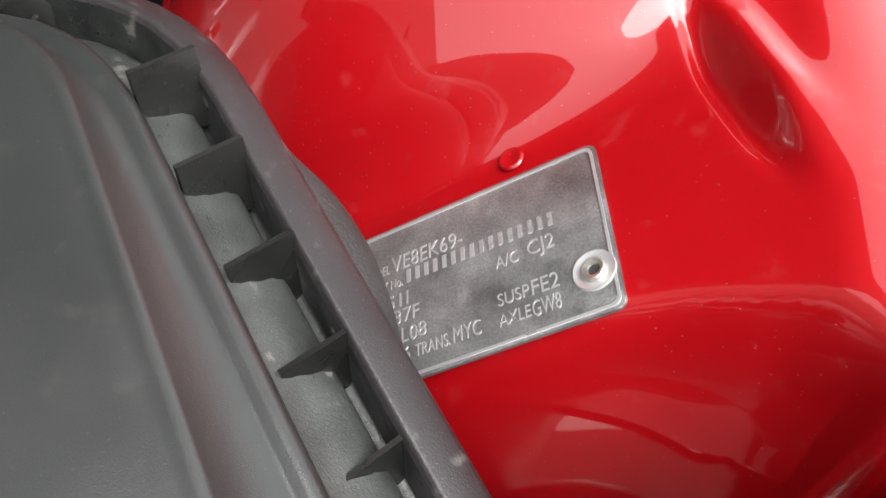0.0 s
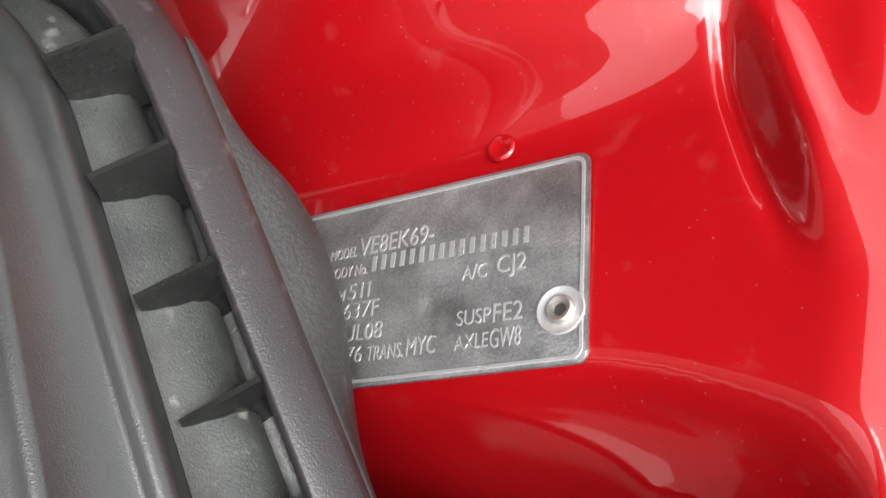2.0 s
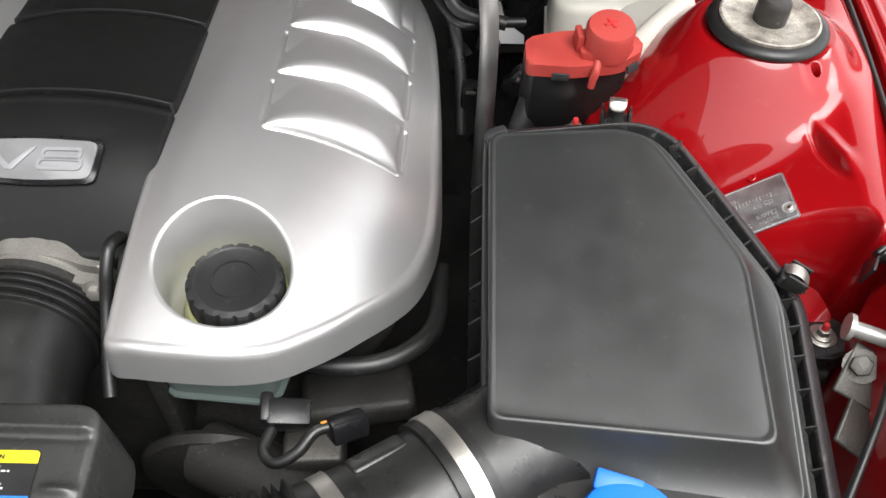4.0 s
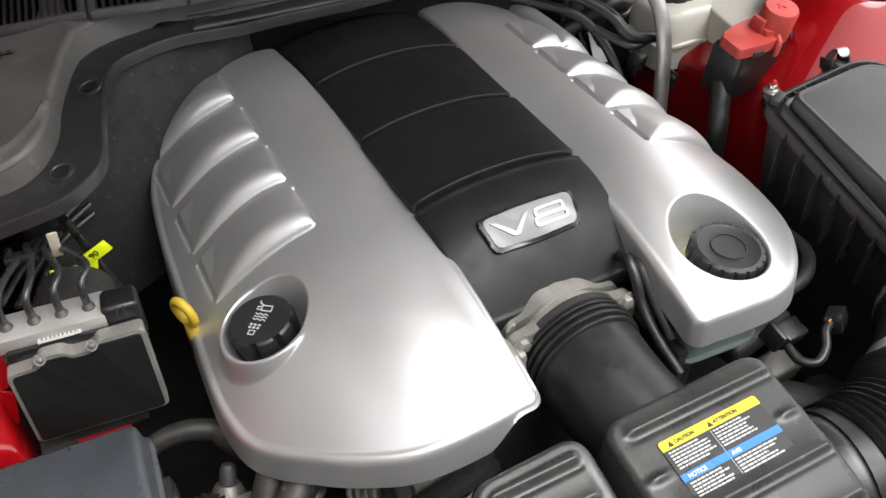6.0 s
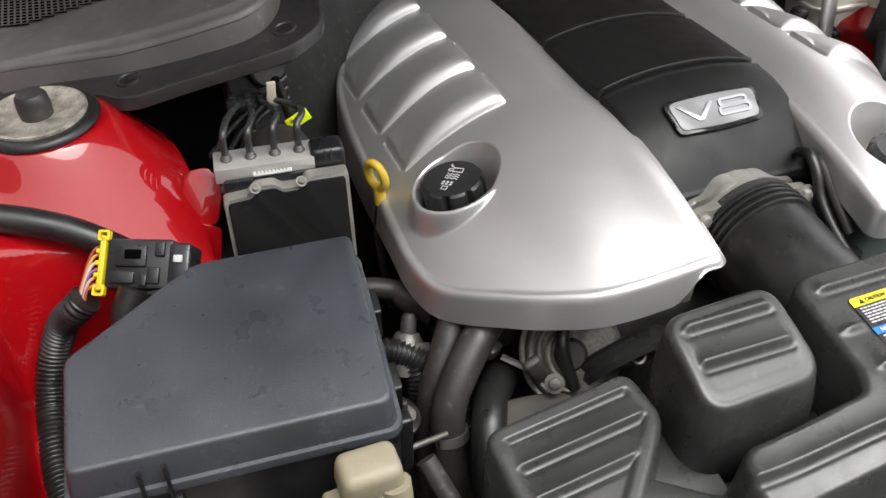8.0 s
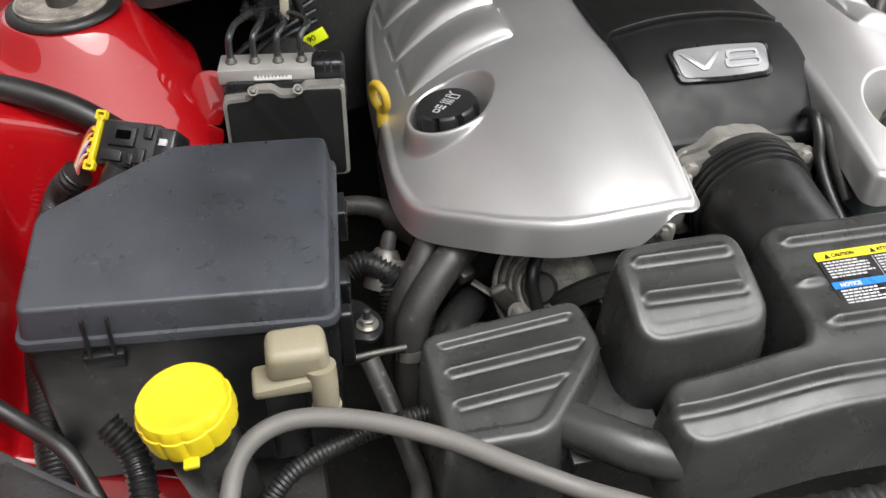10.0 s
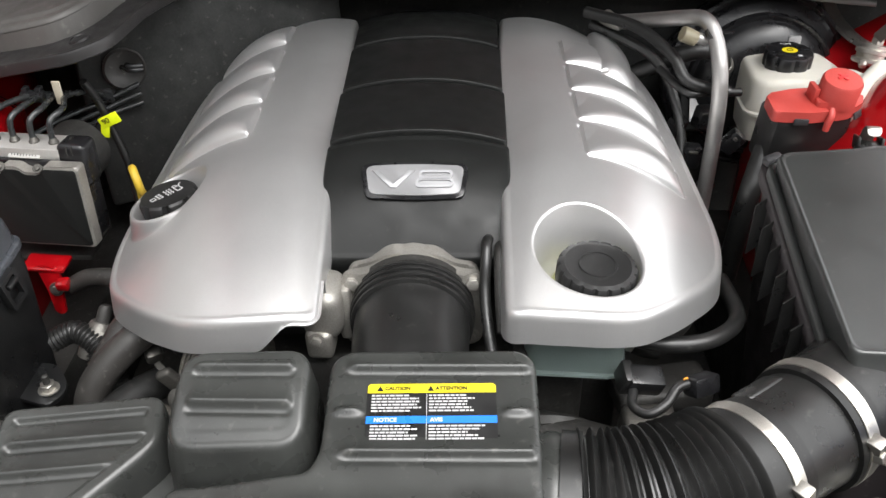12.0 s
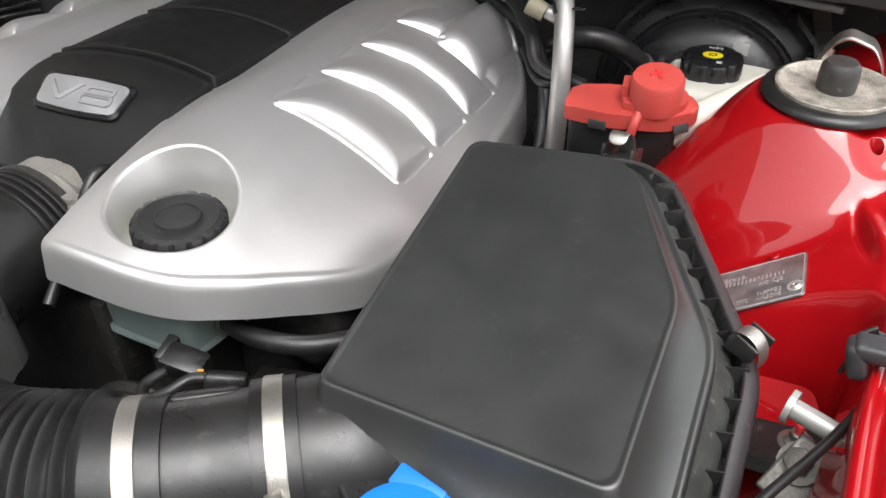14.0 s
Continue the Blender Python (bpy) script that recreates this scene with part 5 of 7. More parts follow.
plan2 = rounded([(-0.76, 0.44), (-0.620, 0.415), (-0.545, 0.380), (-0.470, 0.352), (-0.405, 0.338), (-0.378, 0.372), (-0.365, 0.430), (-0.330, 0.515), (-0.25, 0.580), (0.0, 0.605), (0.40, 0.625), (0.76, 0.60),
                 (0.76, 0.90), (-0.76, 0.90)], [0.01, 0.05, 0.05, 0.05, 0.03, 0.03, 0.04, 0.05, 0.06, 0.1, 0.1, 0.02, 0.02, 0.02], 0.006)
raw("tray", *sheet(plan2, tray_level, (0.003, 0.002), [(0.0025, 0.0008), (0.0045, 0.0030), (0.0050, 0.0055), (0.0042, 0.0065), (0.0046, 0.0080), (0.0060, 0.034)]), TRAY, cowl, "faded raised tray of the cowl")
# fine mesh grille: a net of thin bars over a black sheet painted as the shaded opening
TOPSLOPE = 0.60


def tray_at(x, y, up):
    return (x, y, float(tray_level(np.array([x]), np.array([y]))[0]) + up)


def top_edge(x):
    return 0.511 + TOPSLOPE * (-0.371 - x)


bm, fm = bmesh.new(), bmesh.new()
quad = lambda m, pts, h: m.faces.new([m.verts.new(tray_at(px, py, h)) for px, py in pts])
DX, DY, BAR = 0.0066, 0.0078, 0.0023
for i in range(58):
    xa = -0.378 - DX * i
    low = 0.498 + 0.012 * float(smooth01((xa + 0.55) / 0.1))
    for j in range(20):
        v = DY * (j + 1)
        ya, yb = top_edge(xa) - v, top_edge(xa - DX) - v
        if ya < low:
            break
        quad(fm, ((xa, ya), (xa, ya + DY), (xa - DX, yb + DY), (xa - DX, yb)), 0.0012)
        quad(bm, ((xa, ya), (xa, ya + BAR), (xa - DX, yb + BAR), (xa - DX, yb)), 0.0028)
        quad(bm, ((xa, ya), (xa, ya + DY), (xa - BAR, ya + DY), (xa - BAR, ya)), 0.0028)
part("mesh_shade", fm, SHADEBLACK, cowl, "black sheet standing for the shade behind the mesh")
tagged(part("mesh_grille", bm, TRAY, cowl, "fine plastic mesh of square holes"), kind="stuff")


def vent(x0, x1):
    """A slatted vent between two places along the rear of the tray."""
    edge = lambda x: float(np.interp(x, [-0.76, -0.496, -0.405, -0.31, -0.196, -0.05], [0.752, 0.611, 0.561, 0.528, 0.545, 0.56]))
    a, b = Vector(tray_at(x0, edge(x0), 0.004)), Vector(tray_at(x1, edge(x1), 0.004))
    rear = Vector((0.012, 0.085, 0.008))
    # flat black sheet paints the shade between the slats
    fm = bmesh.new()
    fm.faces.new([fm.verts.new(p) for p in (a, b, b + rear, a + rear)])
    frame_part = part("vent_shade", fm, SHADEBLACK, cowl, "black sheet standing for the shaded opening of the slatted air vent")
    count = int((b - a).length / 0.0075)
    for k in range(count):
        p = a.lerp(b, (k + 0.5) / count)
        sm = block((0.0028, rear.length, 0.007), basis(p + rear * 0.5 + Vector((0, 0, 0.002)), rear.cross(Vector((0, 0, 1))), rear), 0)
        part("slat", sm, COWL, frame_part)
    for p0, p1 in ((a, b), (a + rear, b + rear), (a, a + rear), (b, b + rear)):
        d = p1 - p0
        part("vent_frame", block((d.length + 0.006, 0.007, 0.010), basis((p0 + p1) / 2 + Vector((0, 0, 0.003)), d, d.cross(Vector((0, 0, -1)))), 0.002), FADED, frame_part)


for x0, x1 in ((-0.60, -0.505), (-0.496, -0.405), (-0.396, -0.310), (-0.300, -0.205), (-0.196, -0.105)):
    vent(x0, x1)


for shift, up, r in ((0.002, 0.0015, 0.0026), (0.030, 0.006, 0.0040)):
    line = [(x, y + shift, float(cowl_level(np.array([x]), np.array([y + shift]))[0]) + up)
            for x, y in ((-0.20, 0.552), (-0.10, 0.562), (0.0, 0.565), (0.10, 0.566), (0.25, 0.568), (0.36, 0.572), (0.43, 0.577), (0.50, 0.584), (0.56, 0.570), (0.65, 0.538), (0.75, 0.504))]
    raw("cowl_bead", *sweep(line, r, 8, 4), FADED, cowl, "raised bead along the cowl edge")


def push_screw(x, y):
    s = thing("push_screw", (x, y, 0), "dark push-in screw with a crosshead on the cowl", "screw", group="cowl screws")
    z = float(cowl_level(np.array([x]), np.array([y]))[0])
    m = pose(x, y, z, 2, -12 if x < -0.3 else 0, 0)
    raw("collar", *lathe([(0.0125, 0.0), (0.0120, 0.0022), (0.0100, 0.0026), (0.0090, 0.0014)], m, 26), COWL, s)
    raw("head", *lathe([(0.0085, 0.0), (0.0080, 0.0018), (0.0050, 0.0026), (0.0016, 0.0016)], m, 22), BLACK, s)


for p in ((-0.329, 0.441), (-0.378, 0.330), (-0.529, 0.352), (-0.655, 0.425)):
    push_screw(*p)

glass = bpy.data.materials.new("windscreen_glass")
glass.use_nodes = True
gb = glass.node_tree.nodes["Principled BSDF"]
gb.inputs["Base Color"].default_value, gb.inputs["Roughness"].default_value = (0.03, 0.035, 0.035, 1), 0.03
solid("windscreen", (1.40, 0.95, 0.006), pose(0, 1.22, 1.20, 31, 0, 0), glass, "dark lower part of the windscreen", "windscreen", bevel=0.001)

# open bonnet above the bay
HB = pose(0, 0.356, 1.392, -46, 0, 0)
hood = thing("bonnet", (0, 0.80, 0.98), "red bonnet propped open with dark insulation inside", "bonnet")
part("outer_skin", block((1.44, 1.22, 0.012), HB @ pose(0, 0, 0.030), 0.005), RED, hood)
part("insulation", block((1.20, 1.04, 0.012), HB @ pose(0, 0.02, 0.006), 0.005), PAD, hood, "dark felt insulation pad")
for x in (-0.66, 0.66):
    part("inner_frame", block((0.12, 1.20, 0.03), HB @ pose(x, 0, 0.012), 0.01), RED, hood)
for y in (-0.56, 0.57):
    part("inner_frame", block((1.40, 0.09, 0.03), HB @ pose(0, y, 0.012), 0.01), RED, hood)

# ---- engine under the cover ----
engine = thing("engine_block", (0, 0.3, 0.34), "grimy dark V8 engine below the plastic cover", "engine")
part("block", block((0.44, 0.46, 0.34), pose(0, 0.33, 0.53), 0.03, 3), DARK, engine)
for sx in (-1, 1):
    part("valve_cover", block((0.13, 0.46, 0.08), pose(0.215 * sx, 0.32, 0.69, 0, 28 * sx, 0), 0.02, 3), DARK, engine)
part("front_cover", block((0.34, 0.06, 0.22), pose(0, 0.085, 0.56), 0.02, 3), DARK, engine)
part("intake_runner", block((0.16, 0.42, 0.06), pose(0, 0.33, 0.765), 0.02, 3), DARK, engine)
raw("pulley", *lathe([(0.02, 0), (0.046, 0.0), (0.049, 0.004), (0.046, 0.010), (0.049, 0.016), (0.046, 0.022), (0.030, 0.020), (0.012, 0.018)], pose(-0.150, 0.040, 0.655, 120, 0, 8), 40), PLASTIC, engine, "dark grooved belt pulley")
bolt("bolt", (-0.152, 0.022, 0.667), engine, 0.009, (0.1, -0.85, 0.5), IRON, "large pulley bolt")
raw("bolt_socket", *lathe([(0.0085, 0.0), (0.0090, 0.016), (0.0080, 0.017), (0.0062, 0.016), (0.0060, 0.006), (0.001, 0.006)], Matrix.Translation((-0.153, 0.016, 0.671)) @ Vector((0, 0, 1)).rotation_difference(Vector((0.1, -0.85, 0.5))).to_matrix().to_4x4(), 22), IRON, engine, "hollow steel bolt head")
raw("pulley", *lathe([(0.02, 0), (0.075, 0.0), (0.078, 0.005), (0.074, 0.012), (0.03, 0.02), (0.012, 0.016)], pose(0.13, 0.03, 0.56, 96, 0, 0), 40), DARK, engine)

# alternator and bracket in front of the left shell
alt = thing("alternator", (-0.215, 0.04, 0.58), "grey cast alternator housing with fins and a bolt", "alternator")
AL = basis((-0.200, 0.040, 0.664), (0.86, -0.36, 0.20), (0.10, 0.62, 0.78))
raw("housing", *lathe([(0.006, 0.004), (0.034, 0.002), (0.045, -0.006), (0.049, -0.018), (0.049, -0.060)], AL, 36), GRIMEALU, alt)
raw("hub", *lathe([(0.004, 0.010), (0.013, 0.009), (0.016, 0.004), (0.017, -0.004)], AL, 26), DARK, alt, "dark hub")
for k, (r, a0, a1) in enumerate(((0.021, 1.6, 4.7), (0.030, 1.5, 4.5), (0.038, 1.7, 4.2), (0.046, 1.9, 4.0))):
    arc = [AL @ Vector((r * math.cos(a0 + (a1 - a0) * i / 7), r * 1.15 * math.sin(a0 + (a1 - a0) * i / 7), 0.007 - 0.0035 * k)) for i in range(8)]
    raw("fin", *sweep(arc, [0.0016, 0.0030, 0.0032, 0.0022], 8, 3), GRIMEALU, alt, "curved cast fin")
part("ear", block((0.018, 0.010, 0.040), pose(-0.238, 0.034, 0.664, 10, -28, 0), 0.004, 3), IRON, alt)
bolt("bolt", (-0.231, 0.012, 0.664), alt, 0.0058, (-0.3, -0.6, 0.6), IRON)

pump = thing("belt_cover", (-0.265, -0.01, 0.58), "dusty dark plastic cover low beside the scoop", "cover")
plan = rounded([(-0.310, -0.04), (-0.215, -0.055), (-0.205, 0.010), (-0.290, 0.020)], 0.02, 0.006)
raw("cover", *sheet(plan, lambda x, y: 0.648 - 4 * (x + 0.255) ** 2 + 0.2 * y, 0.006, [(0.003, 0.001), (0.006, 0.005), (0.007, 0.05)]), surf("dusty_brown", (0.045, 0.040, 0.032), 0.7, grain=0.4, var=0.35), pump)


# ---- hoses and pipes low in the bay ----
def pipe(name, pts, r, material, label, category="hose", ridge=0.0, pitch=0.006, seg=14, clips=()):
    t = thing(name, tuple(pts[-1]), label, category)
    raw("hose" if category == "hose" else "pipe", *sweep(pts, r, seg, 8, ridge, pitch), material, t)
    for (cx, cy, cz), d, rr in clips:
        m = Matrix.Translation((cx, cy, cz)) @ Vector((0, 0, 1)).rotation_difference(Vector(d).normalized()).to_matrix().to_4x4()
        raw("clamp", *lathe([(rr - 0.001, -0.005), (rr + 0.0010, -0.005), (rr + 0.0012, 0.005), (rr - 0.001, 0.005)], m, 24), ZINC, t, "bright steel hose clip")
    return t


pipe("radiator_hose", [(-0.235, 0.10, 0.715), (-0.262, 0.082, 0.702), (-0.300, 0.055, 0.678), (-0.325, 0.035, 0.645), (-0.330, 0.02, 0.59), (-0.325, 0.0, 0.50)], 0.0165, HOSE, "thick grey rubber radiator hose under the cover", clips=[((-0.3275, 0.028, 0.62), (0, -0.3, -1), 0.0172)])
pipe("heater_hose", [(-0.255, 0.125, 0.715), (-0.285, 0.108, 0.700), (-0.312, 0.080, 0.670), (-0.335, 0.060, 0.62), (-0.34, 0.05, 0.50)], 0.0145, HOSE, "grey rubber heater hose under the cover")
pipe("coolant_pipe", [(-0.40, 0.190, 0.662), (-0.378, 0.192, 0.673), (-0.352, 0.188, 0.677), (-0.328, 0.178, 0.674), (-0.318, 0.168, 0.670), (-0.295, 0.145, 0.664)], [0.009, 0.010, 0.0105, 0.011, 0.017, 0.018], HOSE, "grey rubber coolant elbow below the cover")
pipe("wiring_conduit", [(-0.385, 0.100, 0.660), (-0.360, 0.105, 0.668), (-0.330, 0.090, 0.655), (-0.315, 0.070, 0.640), (-0.30, 0.04, 0.60)], 0.0115, RUBBER, "black corrugated wiring conduit beside the fuse box", ridge=0.0011, pitch=0.0045)
pipe("lower_hose", [(-0.262, 0.060, 0.640), (-0.285, 0.030, 0.645), (-0.300, 0.0, 0.640), (-0.31, -0.03, 0.60), (-0.315, -0.05, 0.50)], 0.0165, RUBBER, "black rubber water hose low in front of the engine")
sensor = thing("sensor_body", (-0.345, 0.125, 0.65), "dull grey sensor can with a scrap of foil beside the hoses", "sensor")
SC = pose(-0.338, 0.112, 0.664, -28, 18, 0)
raw("can", *lathe([(0.017, -0.030), (0.0175, -0.012), (0.0160, 0.000), (0.0120, 0.008), (0.0105, 0.010)], SC, 26), IRON, sensor)
raw("stem", *lathe([(0.0078, 0.008), (0.0074, 0.024), (0.0050, 0.028), (0.001, 0.0285)], SC, 18), DARK, sensor, "small round stem")
rng = random.Random(8)
bm = block((0.020, 0.013, 0.005), pose(-0.329, 0.098, 0.664, 35, 24, 10), 0.0015)
bmesh.ops.subdivide_edges(bm, edges=bm.edges[:], cuts=2)
for v in bm.verts:
    v.co += Vector((rng.uniform(-1, 1), rng.uniform(-1, 1), rng.uniform(-1, 1))) * 0.0013
part("foil", bm, IRON, sensor, "crumpled bright foil", sharp=15)
raw("sleeve", *sweep([(-0.338, 0.098, 0.655), (-0.336, 0.086, 0.640), (-0.338, 0.070, 0.615)], 0.0120, 16, 8, 0.0012, 0.0046), RUBBER, sensor, "black ribbed sleeve")
strap = thing("hose_bracket", (-0.262, 0.035, 0.65), "small cast bracket holding a bright strap", "bracket")
part("head", block((0.018, 0.014, 0.016), pose(-0.268, 0.070, 0.668, 20, 0, 30), 0.004), IRON, strap)
part("strap", block((0.030, 0.007, 0.002), pose(-0.252, 0.050, 0.662, 20, 18, -40), 0.001), IRON, strap, "bright strap")
pipe("plug_lead", [(-0.175, 0.08, 0.72), (-0.20, 0.055, 0.700), (-0.212, 0.035, 0.678), (-0.205, 0.02, 0.64)], 0.0065, RUBBER, "thin black lead in front of the engine")
nut = thing("fuse_box_nut", (-0.367, 0.036, 0.652), "zinc nut and washer on a black bracket beside the fuse box", "nut")
part("bracket", extrude(rounded([(-0.030, -0.010), (0.006, -0.020), (0.018, -0.004), (0.014, 0.014), (-0.004, 0.034), (-0.030, 0.034)], [0.003, 0.008, 0.01, 0.008, 0.006, 0.003], 0.005), pose(-0.369, 0.037, 0.646, 6, 4, 0), 0.005, 0.001), FUSEBODY, nut)
raw("washer", *lathe([(0.003, 0), (0.0105, 0), (0.0105, 0.0015), (0.003, 0.002)], pose(-0.367, 0.036, 0.652), 22), ZINC, nut)
part("nut", hexnut(pose(-0.367, 0.036, 0.6535), 0.0075, 0.007), ZINC, nut)
raw("stud", *lathe([(0.0035, 0), (0.0035, 0.016), (0.002, 0.017)], pose(-0.367, 0.036, 0.654), 12), DARK, nut)
raw("arm", *sweep([(-0.395, 0.006, 0.640), (-0.366, 0.010, 0.640), (-0.335, 0.014, 0.638)], 0.0032, 10), IRON, nut, "thin steel rod")

pipe("heater_pipe", [(0.195, 0.055, 0.712), (0.222, 0.040, 0.711), (0.258, 0.037, 0.711), (0.292, 0.050, 0.710), (0.318, 0.085, 0.706), (0.322, 0.16, 0.694)], 0.0082, RUBBER, "grey rubber hose leaving the coolant tank",
     clips=[((0.205, 0.047, 0.709), (0.8, -0.5, 0), 0.0105)])
pipe("lower_duct", [(0.12, 0.02, 0.60), (0.20, -0.02, 0.61), (0.25, -0.05, 0.60), (0.30, -0.02, 0.56)], 0.030, DARK, "dark rubber duct under the coolant tank")
plug = thing("wiring_plug", (0.245, 0.01, 0.665), "black wiring plug and lead below the hose", "connector")
part("body", block((0.034, 0.022, 0.020), pose(0.209, -0.008, 0.708, 14, 12, 8), 0.003), FUSEBODY, plug)
part("collar", block((0.010, 0.024, 0.024), pose(0.192, -0.006, 0.710, 14, 12, 8), 0.003), RUBBER, plug)
raw("lead", *sweep([(0.198, -0.020, 0.706), (0.195, -0.038, 0.706), (0.206, -0.050, 0.708), (0.222, -0.044, 0.714), (0.234, -0.030, 0.720), (0.248, -0.024, 0.720)], 0.0046, 10), RUBBER, plug)
box = thing("pump_body", (0.29, 0.0, 0.60), "dull grey cast pump body low in the bay", "pump")
part("body", block((0.050, 0.030, 0.036), pose(0.222, 0.000, 0.640, 12, 0, 4), 0.005, 3), IRON, box)
part("flange", block((0.10, 0.05, 0.03), pose(0.25, 0.07, 0.62, 0, 0, 10), 0.008, 3), DARK, box)

# ---- front of the bay ----
solid("radiator_support", (1.30, 0.10, 0.06), pose(0, -0.33, 0.655), PLASTIC, "dark plastic cover over the radiator support", "radiator cover", bevel=0.012)
solid("radiator_core", (0.90, 0.05, 0.34), pose(0, -0.30, 0.47), DARK, "dark radiator core", "radiator")
shroud = thing("radiator_shroud", (0, -0.24, 0.62), "dark ribbed plastic fan shroud in front of the resonator", "fan shroud")
plan = rounded([(-0.28, -0.285), (0.50, -0.285), (0.50, -0.232), (-0.06, -0.222), (-0.28, -0.225)], 0.01, 0.008)
raw("panel", *sheet(plan, lambda x, y: 0.662 + 0.0016 * np.sin(x * 420) + 0.05 * (y + 0.23), (0.0025, 0.008), [(0.002, 0.001), (0.004, 0.006), (0.005, 0.12)]), PLASTIC, shroud)
pipe("overflow_hose", [(-0.500, -0.215, 0.66), (-0.492, -0.180, 0.690), (-0.478, -0.142, 0.715), (-0.445, -0.126, 0.724), (-0.395, -0.134, 0.724), (-0.337, -0.160, 0.720), (-0.285, -0.190, 0.710), (-0.231, -0.216, 0.698), (-0.16, -0.245, 0.690), (-0.05, -0.262, 0.684)],
     0.0072, surf("warm_grey_hose", (0.115, 0.108, 0.10), 0.6, grain=0.2, var=0.15), "warm grey rubber hose along the front of the bay")
pipe("ribbed_conduit", [(-0.480, -0.165, 0.660), (-0.445, -0.140, 0.684), (-0.40, -0.126, 0.694), (-0.36, -0.118, 0.696), (-0.325, -0.112, 0.694)], 0.0072, RUBBER, "thin black ribbed conduit under the grey hose", ridge=0.0005, pitch=0.0036)
pipe("drop_hose", [(-0.375, -0.045, 0.69), (-0.362, -0.075, 0.66), (-0.352, -0.115, 0.64), (-0.352, -0.150, 0.64), (-0.375, -0.195, 0.63)], 0.0085, HOSE, "grey rubber hose dropping beside the fuse box")
pipe("front_hose", [(0.03, -0.258, 0.676), (0.10, -0.240, 0.680), (0.17, -0.215, 0.684), (0.24, -0.195, 0.684), (0.30, -0.20, 0.67)], 0.008, RUBBER, "thin black hose below the corrugated duct")

washer = thing("washer_filler", (-0.506, -0.135, 0.60), "bright yellow scalloped cap on a black washer filler neck", "filler cap")
WM = pose(-0.507, -0.130, 0.748, 3, -8, 0) @ Matrix.Scale(0.87, 4)
raw("cap", *lathe([(0.030, -0.006), (0.0370, -0.005, 1), (0.0380, 0.002, 1), (0.0378, 0.014, 1), (0.0376, 0.0160, 1), (0.0362, 0.0165, 1), (0.0358, 0.0225, 1), (0.0335, 0.0262), (0.029, 0.0272), (0.027, 0.0264), (0.002, 0.0268)], WM, 96, 12, 0.0016), YELLOW, washer, sharp=35)
part("tab", block((0.012, 0.010, 0.004), WM @ pose(0, -0.040, -0.004), 0.001), YELLOW, washer)
raw("neck", *lathe([(0.028, -0.16), (0.030, -0.01), (0.028, -0.004)], WM, 30), PLASTIC, washer, "black filler neck")
horn = thing("cream_valve", (-0.437, -0.100, 0.70), "cream plastic valve cap with a spout beside the fuse box", "valve")
VM = pose(-0.4315, -0.094, 0.750, 6, 0, 0) @ Matrix.Scale(0.86, 4)
bm = block((0.052, 0.036, 0.034), VM @ pose(0, 0.004, 0.007), 0.009, 4)
for v in bm.verts:
    q = VM.inverted() @ v.co
    v.co = VM @ Vector((q.x * (1 - 3.2 * (q.z - 0.007)), q.y, q.z))
part("cap", bm, CREAM, horn)
bm = block((0.066, 0.030, 0.018), VM @ pose(-0.007, -0.004, -0.013), 0.004, 2)
for v in bm.verts:
    q = VM.inverted() @ v.co
    v.co = VM @ Vector((q.x, q.y, q.z + (0.35 * (-0.012 - q.x) if q.x < -0.012 and q.z > -0.013 else 0) * -0.8))
part("skirt", bm, CREAM, horn)
raw("spout", *sweep([VM @ Vector(p) for p in ((0.018, -0.008, 0.0), (0.0195, -0.013, -0.018), (0.020, -0.018, -0.046))], [0.0115, 0.0105, 0.0100, 0.0095], 16), CREAM, horn)
raw("spout_bead", *sweep([VM @ Vector(p) for p in ((0.020, -0.0172, -0.042), (0.020, -0.0180, -0.047))], 0.0112, 16), CREAM, horn)
part("post", block((0.030, 0.02, 0.08), pose(-0.443, -0.09, 0.69), 0.003), BLACK, horn)
lamp = thing("headlamp_rear", (-0.62, -0.20, 0.66), "black ribbed rear housing of the headlamp", "headlamp")
part("housing", block((0.16, 0.10, 0.06), pose(-0.600, -0.195, 0.680, 8, 6, -34), 0.008, 2), PLASTIC, lamp)
part("edge", block((0.17, 0.012, 0.008), pose(-0.590, -0.150, 0.712, 8, 6, -34), 0.003), GREYPAD, lamp)
raw("lead", *sweep([(-0.66, -0.08, 0.76), (-0.62, -0.105, 0.74), (-0.59, -0.13, 0.73), (-0.57, -0.16, 0.70)], 0.006, 10), RUBBER, lamp)
pipe("lamp_conduit", [(-0.57, -0.10, 0.72), (-0.555, -0.115, 0.705), (-0.548, -0.14, 0.69), (-0.55, -0.17, 0.67)], 0.010, RUBBER, "black ribbed conduit behind the headlamp", ridge=0.001, pitch=0.0045)

# ---- fuse box ----
fuse = thing("fuse_box", (-0.50, 0.02, 0.58), "blue-black fuse box with a grained lid and clips", "fuse box")
fuse_z = lambda x, y: 0.7997 + 0.214 * y
FTOP = [(x, y, fuse_z(x, y)) for x, y in ((-0.622, -0.046), (-0.402, -0.060), (-0.386, 0.096), (-0.512, 0.103), (-0.615, 0.043))]
FR = (0.008, 0.010, 0.008, 0.010, 0.008)
raw("lid", *loft([hoop(FTOP, FR, -0.0040), hoop(FTOP, FR, -0.0020, 0.0004), hoop(FTOP, FR, -0.0006, 0.0016), hoop(FTOP, FR, 0.0, 0.0036), hoop(FTOP, FR, 0.0030, 0.026), hoop(FTOP, FR, 0.0060, 0.0268), hoop(FTOP, FR, 0.0066, 0.0285),
                  hoop(FTOP, FR, 0.0064, 0.034)]), FUSELID, fuse, "grained blue-black lid", sharp=50)
